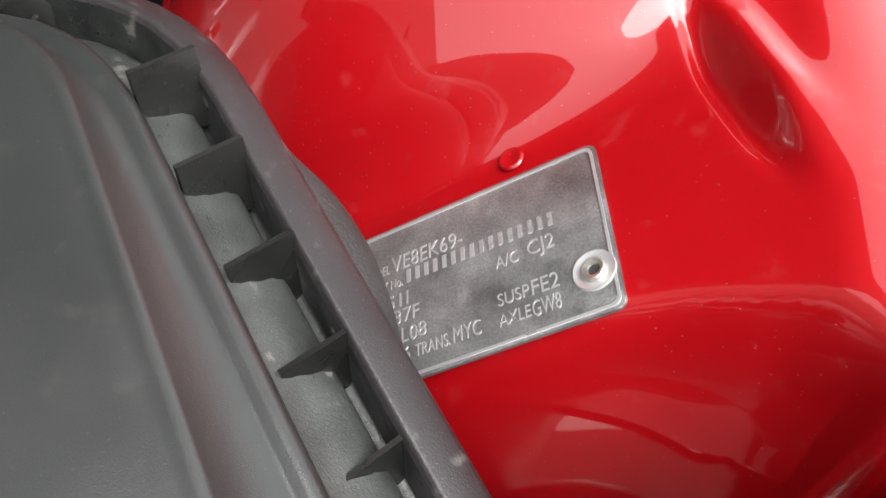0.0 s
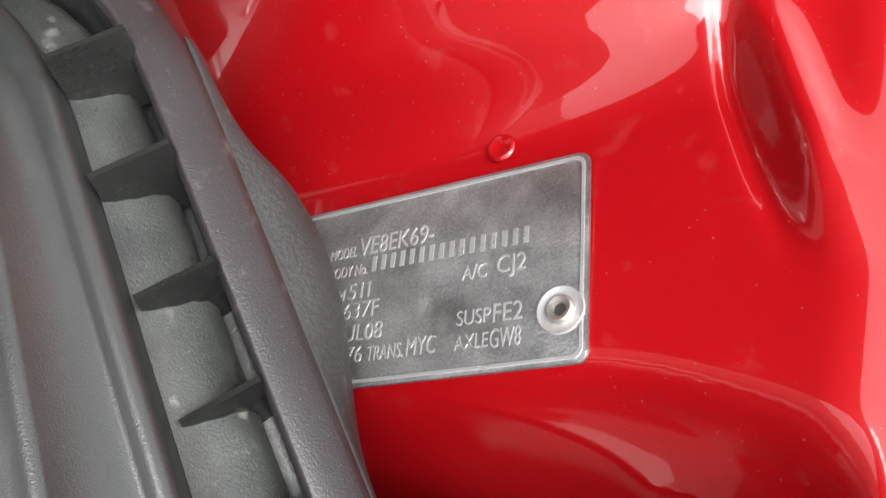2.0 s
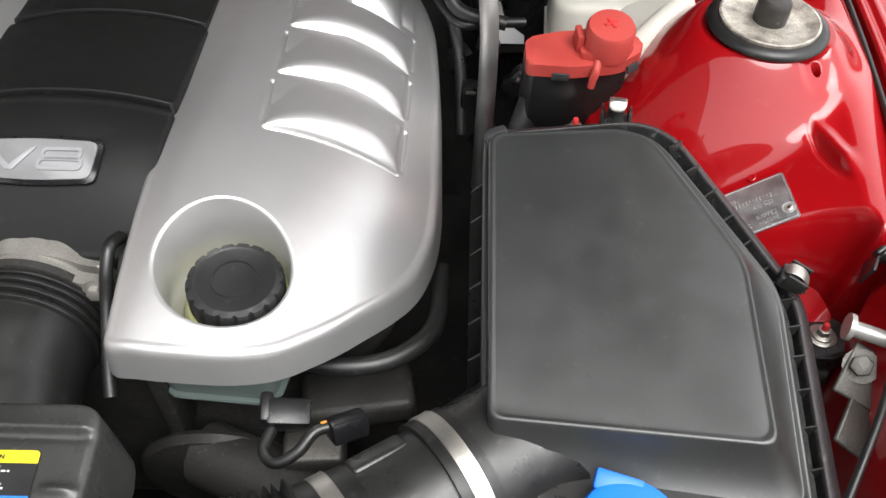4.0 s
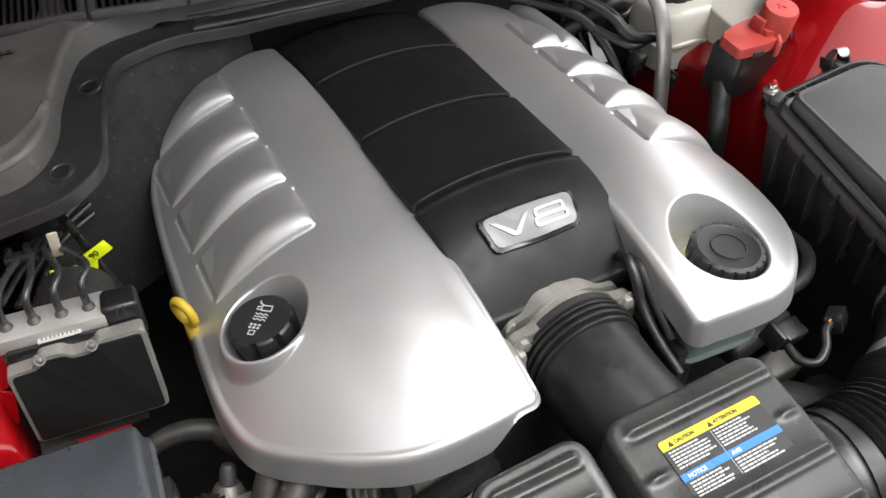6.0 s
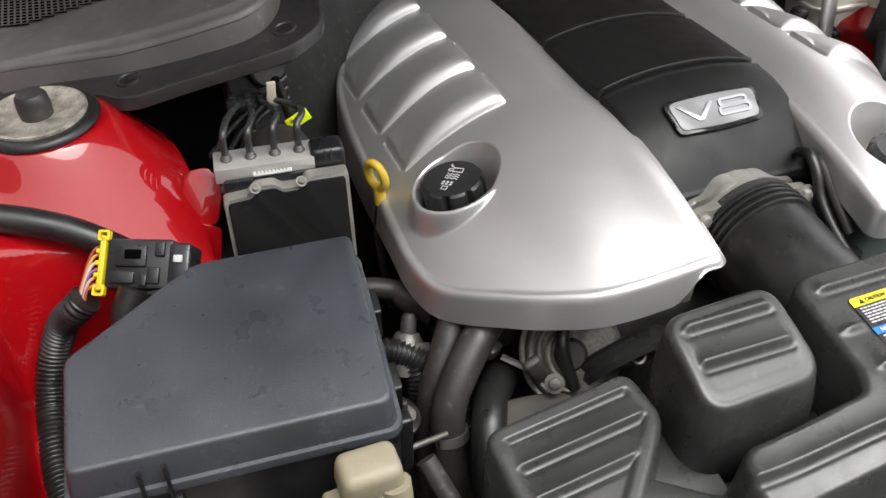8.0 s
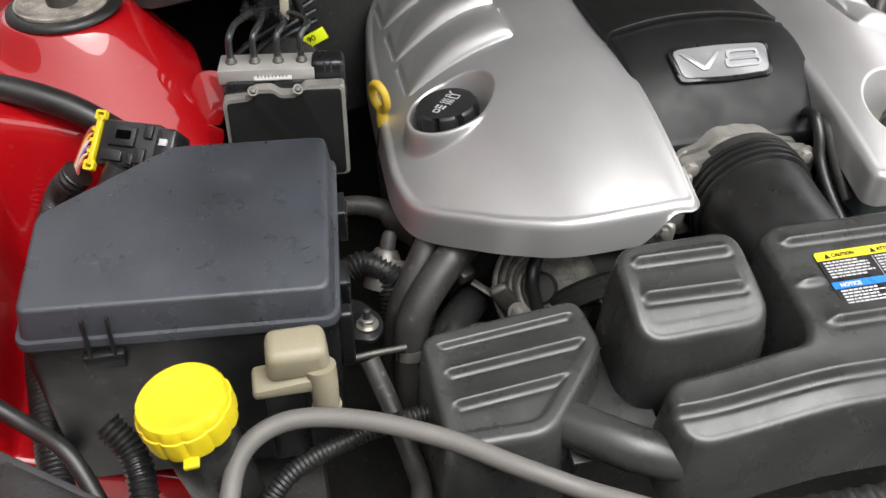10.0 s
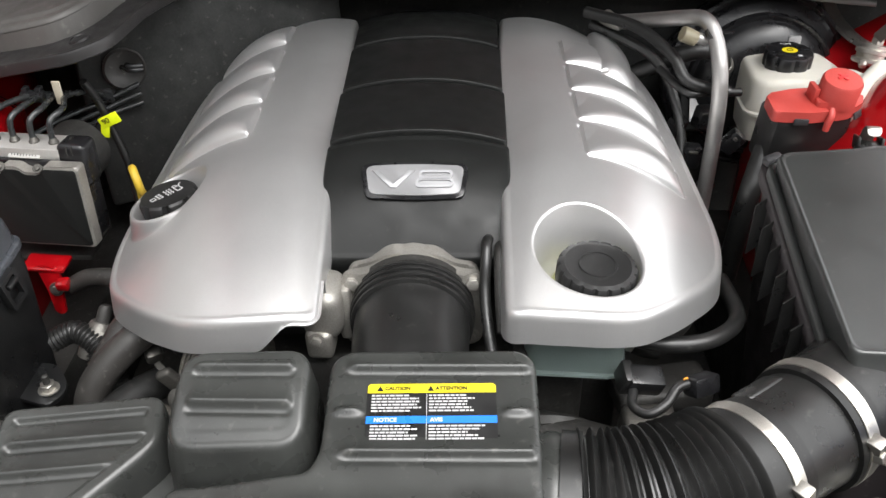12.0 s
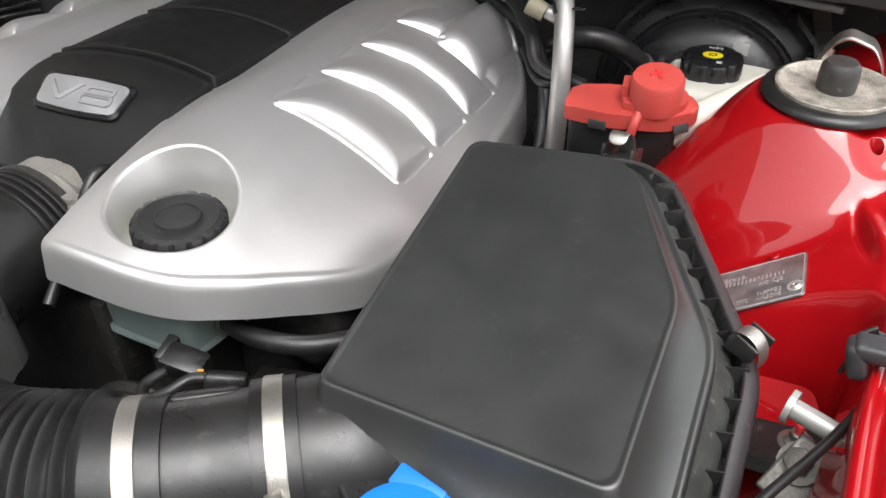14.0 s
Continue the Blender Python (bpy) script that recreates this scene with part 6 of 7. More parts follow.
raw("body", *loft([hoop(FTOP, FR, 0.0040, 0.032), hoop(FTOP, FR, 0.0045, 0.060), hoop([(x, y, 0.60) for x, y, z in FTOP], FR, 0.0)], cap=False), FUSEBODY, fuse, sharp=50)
for cx in (-0.578, -0.561):
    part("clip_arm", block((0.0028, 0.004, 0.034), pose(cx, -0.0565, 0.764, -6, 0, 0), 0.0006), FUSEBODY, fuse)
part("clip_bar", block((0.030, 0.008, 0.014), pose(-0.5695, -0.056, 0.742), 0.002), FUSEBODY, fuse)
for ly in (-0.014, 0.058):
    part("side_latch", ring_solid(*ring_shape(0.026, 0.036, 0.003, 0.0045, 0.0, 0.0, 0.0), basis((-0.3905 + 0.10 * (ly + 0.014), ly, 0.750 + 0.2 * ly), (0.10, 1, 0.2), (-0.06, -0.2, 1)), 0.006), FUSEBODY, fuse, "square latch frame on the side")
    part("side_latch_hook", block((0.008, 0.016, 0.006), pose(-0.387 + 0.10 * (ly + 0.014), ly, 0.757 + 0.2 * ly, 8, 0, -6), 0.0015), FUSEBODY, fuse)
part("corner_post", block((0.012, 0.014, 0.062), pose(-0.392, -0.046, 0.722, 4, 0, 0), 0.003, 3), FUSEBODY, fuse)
part("mould_mark", block((0.003, 0.003, 0.0006), pose(-0.500, 0.018, fuse_z(0, 0.018), 12, 0, 0), 0), GREYPAD, fuse)
for mx, my in ((-0.424, 0.078), (-0.415, 0.083), (-0.408, 0.076), (-0.414, -0.020), (-0.414, -0.034)):
    part("mould_arrow", block((0.006, 0.002, 0.0005), pose(mx, my, fuse_z(0, my), 12, 0, 20), 0), FUSELID, fuse)

conn = thing("main_connector", (-0.55, 0.145, 0.78), "black wiring connector with a bright yellow lock and coloured wires", "connector")
CM = basis((-0.550, 0.150, 0.794), (0.90, -0.42, 0.02), (0.30, 0.665, 0.62))
body = part("body", block((0.056, 0.042, 0.026), CM, 0.003), BLACK, conn)
for px, py, sx, sy in ((-0.006, 0.006, 0.026, 0.018), (-0.012, -0.012, 0.020, 0.010), (0.014, -0.010, 0.010, 0.014), (0.018, 0.012, 0.008, 0.012), (0.006, -0.014, 0.006, 0.010)):
    part("rib", block((sx, sy, 0.006), CM @ pose(px, py, 0.0135), 0.001), BLACK, body)
# black block painted as the shaded slot
part("slot", block((0.014, 0.008, 0.003), CM @ pose(-0.004, 0.007, 0.0160), 0.0008), SHADEBLACK, body)
part("nose", block((0.018, 0.036, 0.030), CM @ pose(0.034, 0, 0.0), 0.003), BLACK, conn)
part("lever", block((0.030, 0.006, 0.020), CM @ pose(0.022, -0.023, 0.002, 0, 0, 10), 0.002), BLACK, conn)
part("pale_tab", block((0.007, 0.006, 0.003), CM @ pose(0.034, 0.004, 0.0160), 0.0005), surf("pale_tab", (0.45, 0.45, 0.45), 0.5), body)
lock = part("yellow_lock", block((0.0050, 0.046, 0.010), CM @ pose(-0.031, 0, 0.010), 0.0012), YELLOW, conn, "bright yellow connector lock")
for py in (-0.023, 0.023):
    part("lock_eye", ring_solid(*ring_shape(0.010, 0.009, 0.002, 0.0022, -0.031, py, 0.0), CM @ pose(0, 0, 0.010), 0.005), YELLOW, lock)
for k in range(3):
    part("tooth", block((0.005, 0.004, 0.006), CM @ pose(-0.0345, -0.010 + 0.010 * k, 0.011), 0.001), YELLOW, lock)
for i, c in enumerate(((0.5, 0.1, 0.08), (0.55, 0.45, 0.2), (0.25, 0.1, 0.3), (0.5, 0.5, 0.5), (0.6, 0.3, 0.05), (0.3, 0.06, 0.05))):
    a = CM @ Vector((-0.033, -0.014 + 0.006 * i, 0.006))
    raw("wire", *sweep([a, a + Vector((-0.012, -0.002, -0.004)), Vector((-0.604 - 0.0012 * i, 0.148 + 0.001 * i, 0.772))], 0.0013, 6), surf("wire_%s" % "abcdef"[i], c, 0.5), conn)
raw("conduit", *sweep([(-0.602, 0.150, 0.775), (-0.612, 0.152, 0.765), (-0.628, 0.166, 0.742), (-0.645, 0.160, 0.710), (-0.655, 0.130, 0.680), (-0.655, 0.07, 0.66), (-0.645, 0.0, 0.64), (-0.63, -0.08, 0.62)], 0.0128, 18, 8, 0.0009, 0.0045), RUBBER, conn, "black corrugated conduit")
raw("harness_tail", *sweep([(-0.560, 0.128, 0.790), (-0.572, 0.118, 0.772), (-0.575, 0.105, 0.745), (-0.565, 0.10, 0.72)], [0.014, 0.012, 0.011], 14), RUBBER, conn)
pipe("fender_harness", [(-0.780, 0.240, 0.850), (-0.720, 0.228, 0.842), (-0.660, 0.216, 0.830), (-0.610, 0.202, 0.815), (-0.572, 0.186, 0.795), (-0.550, 0.172, 0.780)], 0.0125, RUBBER, "black wrapped harness lying across the red panel")

# ---- brake control unit ----
unit = thing("brake_control_unit", (-0.42, 0.24, 0.70), "aluminium brake hydraulic block with a black control unit", "control unit")
AM = pose(-0.4275, 0.245, 0.8120, 0, 0, -7)
blk = part("hydraulic_block", block((0.092, 0.034, 0.015), AM, 0.0012), BLOCKALU, unit, "machined aluminium block")
part("valve_body", block((0.088, 0.030, 0.034), AM @ pose(0, -0.001, -0.025), 0.003), BLACK, unit, "black valve body under the block")
for bx in (-0.038, 0.038):
    raw("port_plug", *lathe([(0.0050, 0), (0.0050, 0.0020), (0.0030, 0.0026)], AM @ pose(bx, -0.0160, -0.013, 90, 0, 0), 14), IRON, unit)
raw("pump_motor", *lathe([(0.030, -0.005), (0.036, 0.0), (0.036, 0.05), (0.030, 0.056), (0.01, 0.057)], pose(-0.41, 0.268, 0.772, -90, 0, -7), 30), DARK, unit)
EM = pose(-0.416, 0.2055, 0.7620, -3, 0, -6)
ecu_plan = rounded([(-0.058, -0.050), (0.058, -0.050), (0.058, 0.048), (0.020, 0.048), (0.014, 0.040), (-0.004, 0.040), (-0.010, 0.046), (-0.028, 0.046), (-0.034, 0.038), (-0.058, 0.036)], 0.004, 0.006)
ecu = part("control_housing", extrude(ecu_plan, EM @ pose(0, 0.014, 0, 90, 0, 0), 0.014, 0.002), ALU, unit, "grey die-cast housing rim")
part("control_cover", extrude((ecu_plan + (0, -0.001)) * 0.94, EM @ pose(0, 0.0005, 0, 90, 0, 0), 0.0018, 0.0008), SATIN, ecu, "plain black cover")
part("control_back", block((0.112, 0.030, 0.094), EM @ pose(0, 0.029, 0), 0.004), BLACK, unit)
part("plug", block((0.032, 0.030, 0.050), EM @ pose(0.043, 0.032, 0.040), 0.006, 3), BLACK, unit, "black plug on the control unit")
for dx in (-0.003, 0.003):
    part("plug_slot", block((0.0016, 0.004, 0.010), EM @ pose(0.043 + dx, 0.018, 0.058), 0), DARK, unit)
strip = part("code_sticker", block((0.036, 0.003, 0.010), EM @ pose(-0.010, 0.020, 0.0510, -50, 0, 0), 0.0005), surf("worn_sticker", (0.40, 0.39, 0.37), 0.6, var=0.2), unit, "worn white sticker")
for k in range(9):
    part("sticker_mark", block((0.0008, 0.0008, 0.005), EM @ pose(-0.024 + 0.0034 * k, 0.0188, 0.0520, -50, 0, 0), 0), BLACK, strip)
part("sticker_seat", block((0.050, 0.018, 0.020), EM @ pose(-0.010, 0.030, 0.046), 0.004), BLACK, unit)
for sx in (-0.028, 0.014):
    bolt("screw", EM @ Vector((sx, -0.001, 0.0455)), unit, 0.0032, (0, -0.7, 0.7), IRON)
for i in range(4):
    p = AM @ Vector((-0.034 + 0.0225 * i, -0.001, 0.0075))
    raw("line_nut", *lathe([(0.0066, -0.001), (0.0066, 0.002), (0.0052, 0.0035), (0.0044, 0.007), (0.003, 0.008)], Matrix.Translation(p) @ Matrix.Scale(0.85, 4), 14), IRON, blk)
lines = []
for i in range(4):
    n = AM @ Vector((-0.034 + 0.0225 * i, -0.001, 0.0075))
    lines.append([n, n + Vector((0, 0, 0.016)), n + Vector((0.002, 0.004, 0.026)), n + Vector((0.010, 0.022, 0.031)), (-0.434 + 0.010 * i, 0.304 + 0.004 * i, 0.845 - 0.002 * i), (-0.412 + 0.006 * i, 0.360, 0.822), (-0.394, 0.410, 0.800 - 0.004 * i)])
for pts in lines:
    t = thing("brake_line", pts[0], "dark coated steel brake line bent up and back", "brake line", group="brake lines")
    raw("line", *sweep(pts, 0.0034, 10, 8), BRAKELINE, t)
for k in range(3):
    pts = [(-0.470 + 0.012 * k, 0.330, 0.778 - 0.008 * k), (-0.440 + 0.006 * k, 0.372, 0.784 - 0.010 * k), (-0.404, 0.414, 0.786 - 0.010 * k), (-0.366, 0.437, 0.798 - 0.013 * k)]
    t = thing("brake_line", pts[0], "dark coated steel brake line running along the bulkhead", "brake line", group="brake lines")
    raw("line", *sweep(pts, 0.0034, 10, 8), BRAKELINE, t)
for k in range(2):
    pts = [(-0.392 + 0.010 * k, 0.448 + 0.006 * k, 0.818), (-0.374, 0.434, 0.818 + 0.005 * k), (-0.358, 0.440, 0.816 + 0.005 * k)]
    t = thing("line_stub", pts[0], "short steel line coming out of the grommet", "brake line", group="brake lines")
    raw("line", *sweep(pts, 0.0034, 10, 8), BRAKELINE, t)
clipt = thing("line_clip", (-0.434, 0.301, 0.845), "black plastic clip holding two brake lines", "clip")
part("body", block((0.027, 0.010, 0.012), pose(-0.4340, 0.301, 0.8455, 10, 0, -4), 0.002), BLACK, clipt)
part("finger", block((0.006, 0.010, 0.008), pose(-0.4415, 0.303, 0.852), 0.001), BLACK, clipt)
part("finger", block((0.006, 0.010, 0.008), pose(-0.4265, 0.303, 0.852), 0.001), BLACK, clipt)
lead = thing("tagged_lead", (-0.37, 0.36, 0.70), "black lead with bright yellow-green tape tags", "lead")
raw("lead", *sweep([(-0.392, 0.340, 0.845), (-0.385, 0.350, 0.815), (-0.378, 0.352, 0.780), (-0.368, 0.350, 0.735), (-0.362, 0.340, 0.68)], 0.0048, 10), RUBBER, lead)
tag_a = part("tape_tag", block((0.026, 0.003, 0.014), pose(-0.374, 0.343, 0.794, 0, -25, 0), 0.001), LIME, lead, "bright tape tag with a number")
part("tape_tail", block((0.010, 0.003, 0.022), pose(-0.382, 0.3435, 0.782, 0, 12, 0), 0.001), LIME, lead)
lettering("tag_number", "90", 0.0095, pose(-0.3810, 0.3408, 0.7890, 90, -25, 0), BLACK, tag_a, 0.0002)
tag_b = part("tape_tag", block((0.026, 0.003, 0.016), pose(-0.409, 0.340, 0.782, 0, 8, 0), 0.001), LIME, lead, "bright tape tag with a number")
lettering("tag_number", "2", 0.011, pose(-0.4075, 0.3378, 0.778, 90, -8, 0), BLACK, tag_b, 0.0002)
pale = thing("pale_strap", (-0.395, 0.30, 0.85), "pale plastic strap hanging from the cowl", "strap")
part("strap", block((0.009, 0.003, 0.030), pose(-0.404, 0.300, 0.850, 10, 4, 0), 0.001), surf("pale_strap", (0.42, 0.38, 0.30), 0.6), pale)
grommet = thing("firewall_grommet", (-0.40, 0.44, 0.80), "dark rubber grommet ring where the lines pass through", "grommet")
GM = pose(-0.384, 0.4455, 0.815, 84, 0, 30)
raw("ring", *lathe([(0.0215, -0.002), (0.0265, 0.0), (0.0270, 0.003), (0.0245, 0.005), (0.0215, 0.003)], GM, 32), HOSE, grommet)
# flat black disc paints the shade in the grommet hole
raw("bore", *lathe([(0.0215, 0.0012), (0.0010, 0.0010)], GM, 32), SHADEBLACK, grommet, "dark opening inside the ring")
felt_bm = block((0.36, 0.014, 0.26), pose(-0.384, 0.454, 0.790, -6, 0, 30) @ pose(0.120, 0, -0.030), 0.006, 3)
tagged(part("bulkhead_felt", felt_bm, FELT, None), "dark grey felt insulation on the bulkhead", "insulation", kind="structure")
redb = thing("red_bracket", (-0.42, 0.20, 0.60), "red painted bracket below the control unit", "bracket")
part("top_flange", block((0.050, 0.026, 0.005), pose(-0.423, 0.200, 0.688, 8, 0, -6), 0.002), RED, redb)
part("leg", extrude(rounded([(-0.020, 0.0), (0.008, 0.0), (0.006, -0.024), (0.004, -0.062), (-0.008, -0.062), (-0.012, -0.030)], 0.005, 0.005), pose(-0.412, 0.192, 0.690, 84, 0, -8), 0.004, 0.001), RED, redb, "bent red leg")
part("lug", block((0.014, 0.014, 0.012), pose(-0.402, 0.182, 0.672, 10, 0, 0), 0.003), RED, redb)
part("foot", block((0.10, 0.07, 0.008), pose(-0.430, 0.255, 0.680), 0.003), DARK, redb)
bolt("bolt", (-0.412, 0.183, 0.664), redb, 0.005, (0, -1, 0.3), IRON)
lugs = basis((-0.492, 0.262, 0.770), (0.94, -0.30, -0.15), (0.10, 0.45, 0.88))
part("side_lug", extrude(rounded([(-0.022, -0.020), (0.018, -0.020), (0.020, 0.020), (0.006, 0.036), (-0.014, 0.030)], 0.008, 0.006), lugs, 0.003, 0.001), RED, redb, "folded red bracket end")
part("side_flange", extrude(rounded([(-0.014, -0.048), (0.020, -0.058), (0.020, -0.022), (-0.012, -0.018)], 0.005, 0.006), lugs @ pose(0.002, 0, 0.008, 14, 0, 0), 0.003, 0.001), RED, redb)

# ---- right rear: pipe, booster, reservoir, terminal box ----
ac = thing("aluminium_pipe", (0.35, 0.32, 0.66), "bent bare aluminium air-conditioning pipe behind the engine", "pipe")
raw("pipe", *sweep([(0.256, 0.535, 0.838), (0.285, 0.505, 0.851), (0.320, 0.470, 0.867), (0.341, 0.450, 0.873), (0.352, 0.432, 0.861), (0.359, 0.412, 0.830), (0.362, 0.400, 0.79), (0.362, 0.393, 0.74), (0.360, 0.385, 0.68), (0.358, 0.38, 0.60)], 0.0098, 20), PIPE, ac)
raw("tie", *lathe([(0.0095, -0.003), (0.0112, -0.003), (0.0112, 0.003), (0.0095, 0.003)], pose(0.3515, 0.4315, 0.8620, 30, 20, 0), 20), BLACK, ac, "black cable tie")
part("tie_tail", block((0.016, 0.005, 0.002), pose(0.366, 0.428, 0.864, 0, -8, -20), 0.0006), BLACK, ac)
part("joint_block", block((0.034, 0.016, 0.018), pose(0.246, 0.542, 0.836, 0, 0, -40), 0.005, 3), ALU, ac, "cast joint block")
bolt("bolt", (0.240, 0.540, 0.846), ac, 0.0055, (0, -0.3, 1))
raw("service_cap", *lathe([(0.0092, 0), (0.0098, 0.017), (0.0088, 0.019), (0.004, 0.0195)], pose(0.331, 0.4357, 0.8535, 66, 0, -85), 20), CREAM, ac, "cream service port cap")
raw("port", *lathe([(0.007, -0.012), (0.0075, 0.0), (0.006, 0.002)], pose(0.334, 0.4357, 0.8550, 66, 0, -85), 16), PIPE, ac)
pipe("booster_hose", [(0.275, 0.530, 0.765), (0.305, 0.515, 0.785), (0.338, 0.503, 0.806), (0.368, 0.504, 0.810), (0.392, 0.525, 0.794), (0.408, 0.552, 0.768), (0.414, 0.565, 0.750)], 0.0120, RUBBER, "black rubber vacuum hose with a spring clip",
     clips=[((0.4085, 0.5525, 0.7675), (0.25, 0.42, -0.6), 0.0128)])
for k, pts in enumerate(([(0.21, 0.54, 0.850), (0.27, 0.50, 0.845), (0.31, 0.455, 0.825), (0.33, 0.43, 0.80), (0.38, 0.42, 0.79)], [(0.22, 0.55, 0.83), (0.30, 0.50, 0.80), (0.33, 0.45, 0.74), (0.335, 0.40, 0.66)],
                         [(0.30, 0.47, 0.80), (0.33, 0.43, 0.785), (0.36, 0.43, 0.785), (0.40, 0.44, 0.78)])):
    pipe("engine_lead", pts, 0.0075 - 0.001 * k, RUBBER, "black rubber lead behind the engine")
booster = thing("brake_booster", (0.48, 0.62, 0.60), "large round black brake booster on the firewall", "brake booster")
BO = pose(0.475, 0.640, 0.715, 84, 0, 0)
raw("drum", *lathe([(0.03, 0.080), (0.066, 0.078), (0.090, 0.068), (0.096, 0.058), (0.100, 0.050)], BO, 56), BLACK, booster)
raw("ring_bead", *lathe([(0.094, 0.052), (0.098, 0.057), (0.103, 0.058), (0.106, 0.053), (0.105, 0.046)], BO, 56, ends=False), BLACK, booster, "pressed bead of the drum")
raw("shoulder", *lathe([(0.104, 0.048), (0.116, 0.040), (0.122, 0.036), (0.124, 0.030)], BO, 56, ends=False), BLACK, booster)
raw("rim", *lathe([(0.120, 0.030), (0.127, 0.034), (0.132, 0.031), (0.133, 0.024), (0.130, 0.0), (0.125, -0.03)], BO, 56), BLACK, booster, "rolled rim of the drum")
resv = thing("brake_reservoir", (0.49, 0.50, 0.70), "milky white brake fluid reservoir with a black cap", "reservoir")
plan = rounded([(0.440, 0.486), (0.536, 0.472), (0.562, 0.532), (0.540, 0.588), (0.446, 0.588)], 0.022, 0.006)
raw("tank", *sheet(plan, lambda x, y: 0.780 - 2.2 * (x - 0.492) ** 2 + 0 * y, 0.006, [(0.003, 0.001), (0.006, 0.004), (0.008, 0.010), (0.010, 0.045), (0.013, 0.047), (0.013, 0.051), (0.009, 0.053), (0.006, 0.09)]), WHITEPL, resv)
raw("filler_arm", *sweep([(0.480, 0.330, 0.797), (0.4968, 0.348, 0.8033), (0.516, 0.368, 0.812), (0.537, 0.391, 0.819), (0.5563, 0.4115, 0.8247)], [0.0135, 0.0130, 0.0125, 0.0120, 0.0115], 18), WHITEPL, resv, "long pale arm lying over the tower")
plan = rounded([(0.478, 0.346), (0.490, 0.338), (0.552, 0.404), (0.556, 0.436), (0.548, 0.478), (0.508, 0.478)], [0.006, 0.006, 0.010, 0.02, 0.01, 0.01], 0.005)
raw("front_chamber", *sheet(plan, lambda x, y: 0.783 + 0.42 * (x - 0.50) - 0.10 * (y - 0.40), 0.005, [(0.0015, 0.0005), (0.0030, 0.0020), (0.0038, 0.0048), (0.0045, 0.030), (0.002, 0.060)]), WHITEPL, resv, "pale front chamber of the reservoir")
raw("arm_seam", *sweep([(0.492, 0.333, 0.792), (0.512, 0.356, 0.800), (0.534, 0.380, 0.808), (0.553, 0.400, 0.815)], 0.0036, 10), WHITEPL, resv, "moulded seam below the pale arm")
raw("arm_stub", *sweep([(0.556, 0.411, 0.825), (0.566, 0.422, 0.828), (0.576, 0.434, 0.830)], 0.0062, 12), IRON, resv, "dull metal stub on the pale arm")
RC = pose(0.4860, 0.530, 0.774, 3, 0, 0) @ Matrix.Scale(0.92, 4)
raw("cap", *lathe([(0.030, 0.0), (0.034, 0.002, 1), (0.0345, 0.010, 1), (0.0345, 0.024, 1), (0.033, 0.0265, 1), (0.029, 0.0275), (0.002, 0.0275)], RC, 56, 8, 0.003), BLACK, resv, "black scalloped brake fluid cap", sharp=35)
raw("yellow_symbol", *lathe([(0.0100, 0.0272), (0.0100, 0.0282), (0.002, 0.0282)], RC @ Matrix.Diagonal((1.15, 0.85, 1, 1)), 26), LABELYEL, resv, "yellow oval symbol")
ro, ri = ring_shape(0.009, 0.007, 0.003, 0.0012, 0, 0)
part("symbol_ring", ring_solid(ro, ri, RC @ pose(0, 0, 0.0283), 0.0003), BLACK, resv)
lettering("cap_marking", "DOT4", 0.0060, RC @ pose(0.008, 0.0235, 0.0277, 0, 0, 180), PRINT, resv, 0.0002)
part("book_symbol", block((0.006, 0.005, 0.0006), RC @ pose(0.010, -0.018, 0.0277), 0), PRINT, resv)
part("tab", block((0.018, 0.006, 0.016), pose(0.508, 0.576, 0.792), 0.002), surf("grey_tab", (0.3, 0.3, 0.3), 0.5), resv)
term = thing("battery_terminal_box", (0.43, 0.33, 0.72), "pale red plastic jump-start terminal cover on a black base", "terminal box")
TB = pose(0.447, 0.326, 0.815, 8, 0, 8)
tb = rounded([(-0.054, -0.016), (-0.016, -0.024), (0.030, -0.022), (0.052, -0.006), (0.054, 0.012), (0.036, 0.026), (-0.020, 0.026), (-0.050, 0.020)], [0.006, 0.005, 0.012, 0.012, 0.012, 0.012, 0.006, 0.006], 0.006)
part("cover", extrude(tb * (1.06, 1.0), TB @ pose(0.002, 0, -0.005), 0.014, 0.003), REDPLASTIC, term)
part("step", extrude(tb * (0.50, 0.85) + (0.022, 0), TB @ pose(0, 0, 0.008), 0.008, 0.003), REDPLASTIC, term)
raw("post_cap", *lathe([(0.0225, 0.0), (0.0225, 0.025), (0.0205, 0.0285), (0.012, 0.0292), (0.002, 0.0292)], TB @ pose(0.022, -0.002, 0.010, 4, 0, 0), 36), REDPLASTIC, term, "round cap moulded with a plus sign")
for rot in (0, 90):
    part("plus_bar", block((0.014, 0.0035, 0.0012), TB @ pose(0.022, -0.002, 0.0395, 4, 0, rot + 20), 0.0004), REDPAINT, term)
part("window", block((0.016, 0.002, 0.0080), TB @ pose(-0.024, -0.0232, -0.003, 0, 0, -12), 0.0005), GREYPAD, term, "grey latch window")
part("window", block((0.014, 0.002, 0.008), TB @ pose(0.046, -0.0165, -0.003, -18, 0, 32), 0.0005), GREYPAD, term, "grey latch window")
raw("hook", *sweep([TB @ Vector((0.010, -0.019, 0.010)), TB @ Vector((0.008, -0.0255, 0.004)), TB @ Vector((0.006, -0.0275, -0.004)), TB @ Vector((0.005, -0.0285, -0.013))], [0.0040, 0.0042, 0.0036], 10), REDPLASTIC, term)
part("back_lip", block((0.006, 0.018, 0.018), TB @ pose(-0.004, 0.004, 0.018), 0.001), REDPLASTIC, term)
part("base", block((0.092, 0.048, 0.072), TB @ pose(-0.004, 0.005, -0.040), 0.006), LABELBLACK, term, "black plastic base")
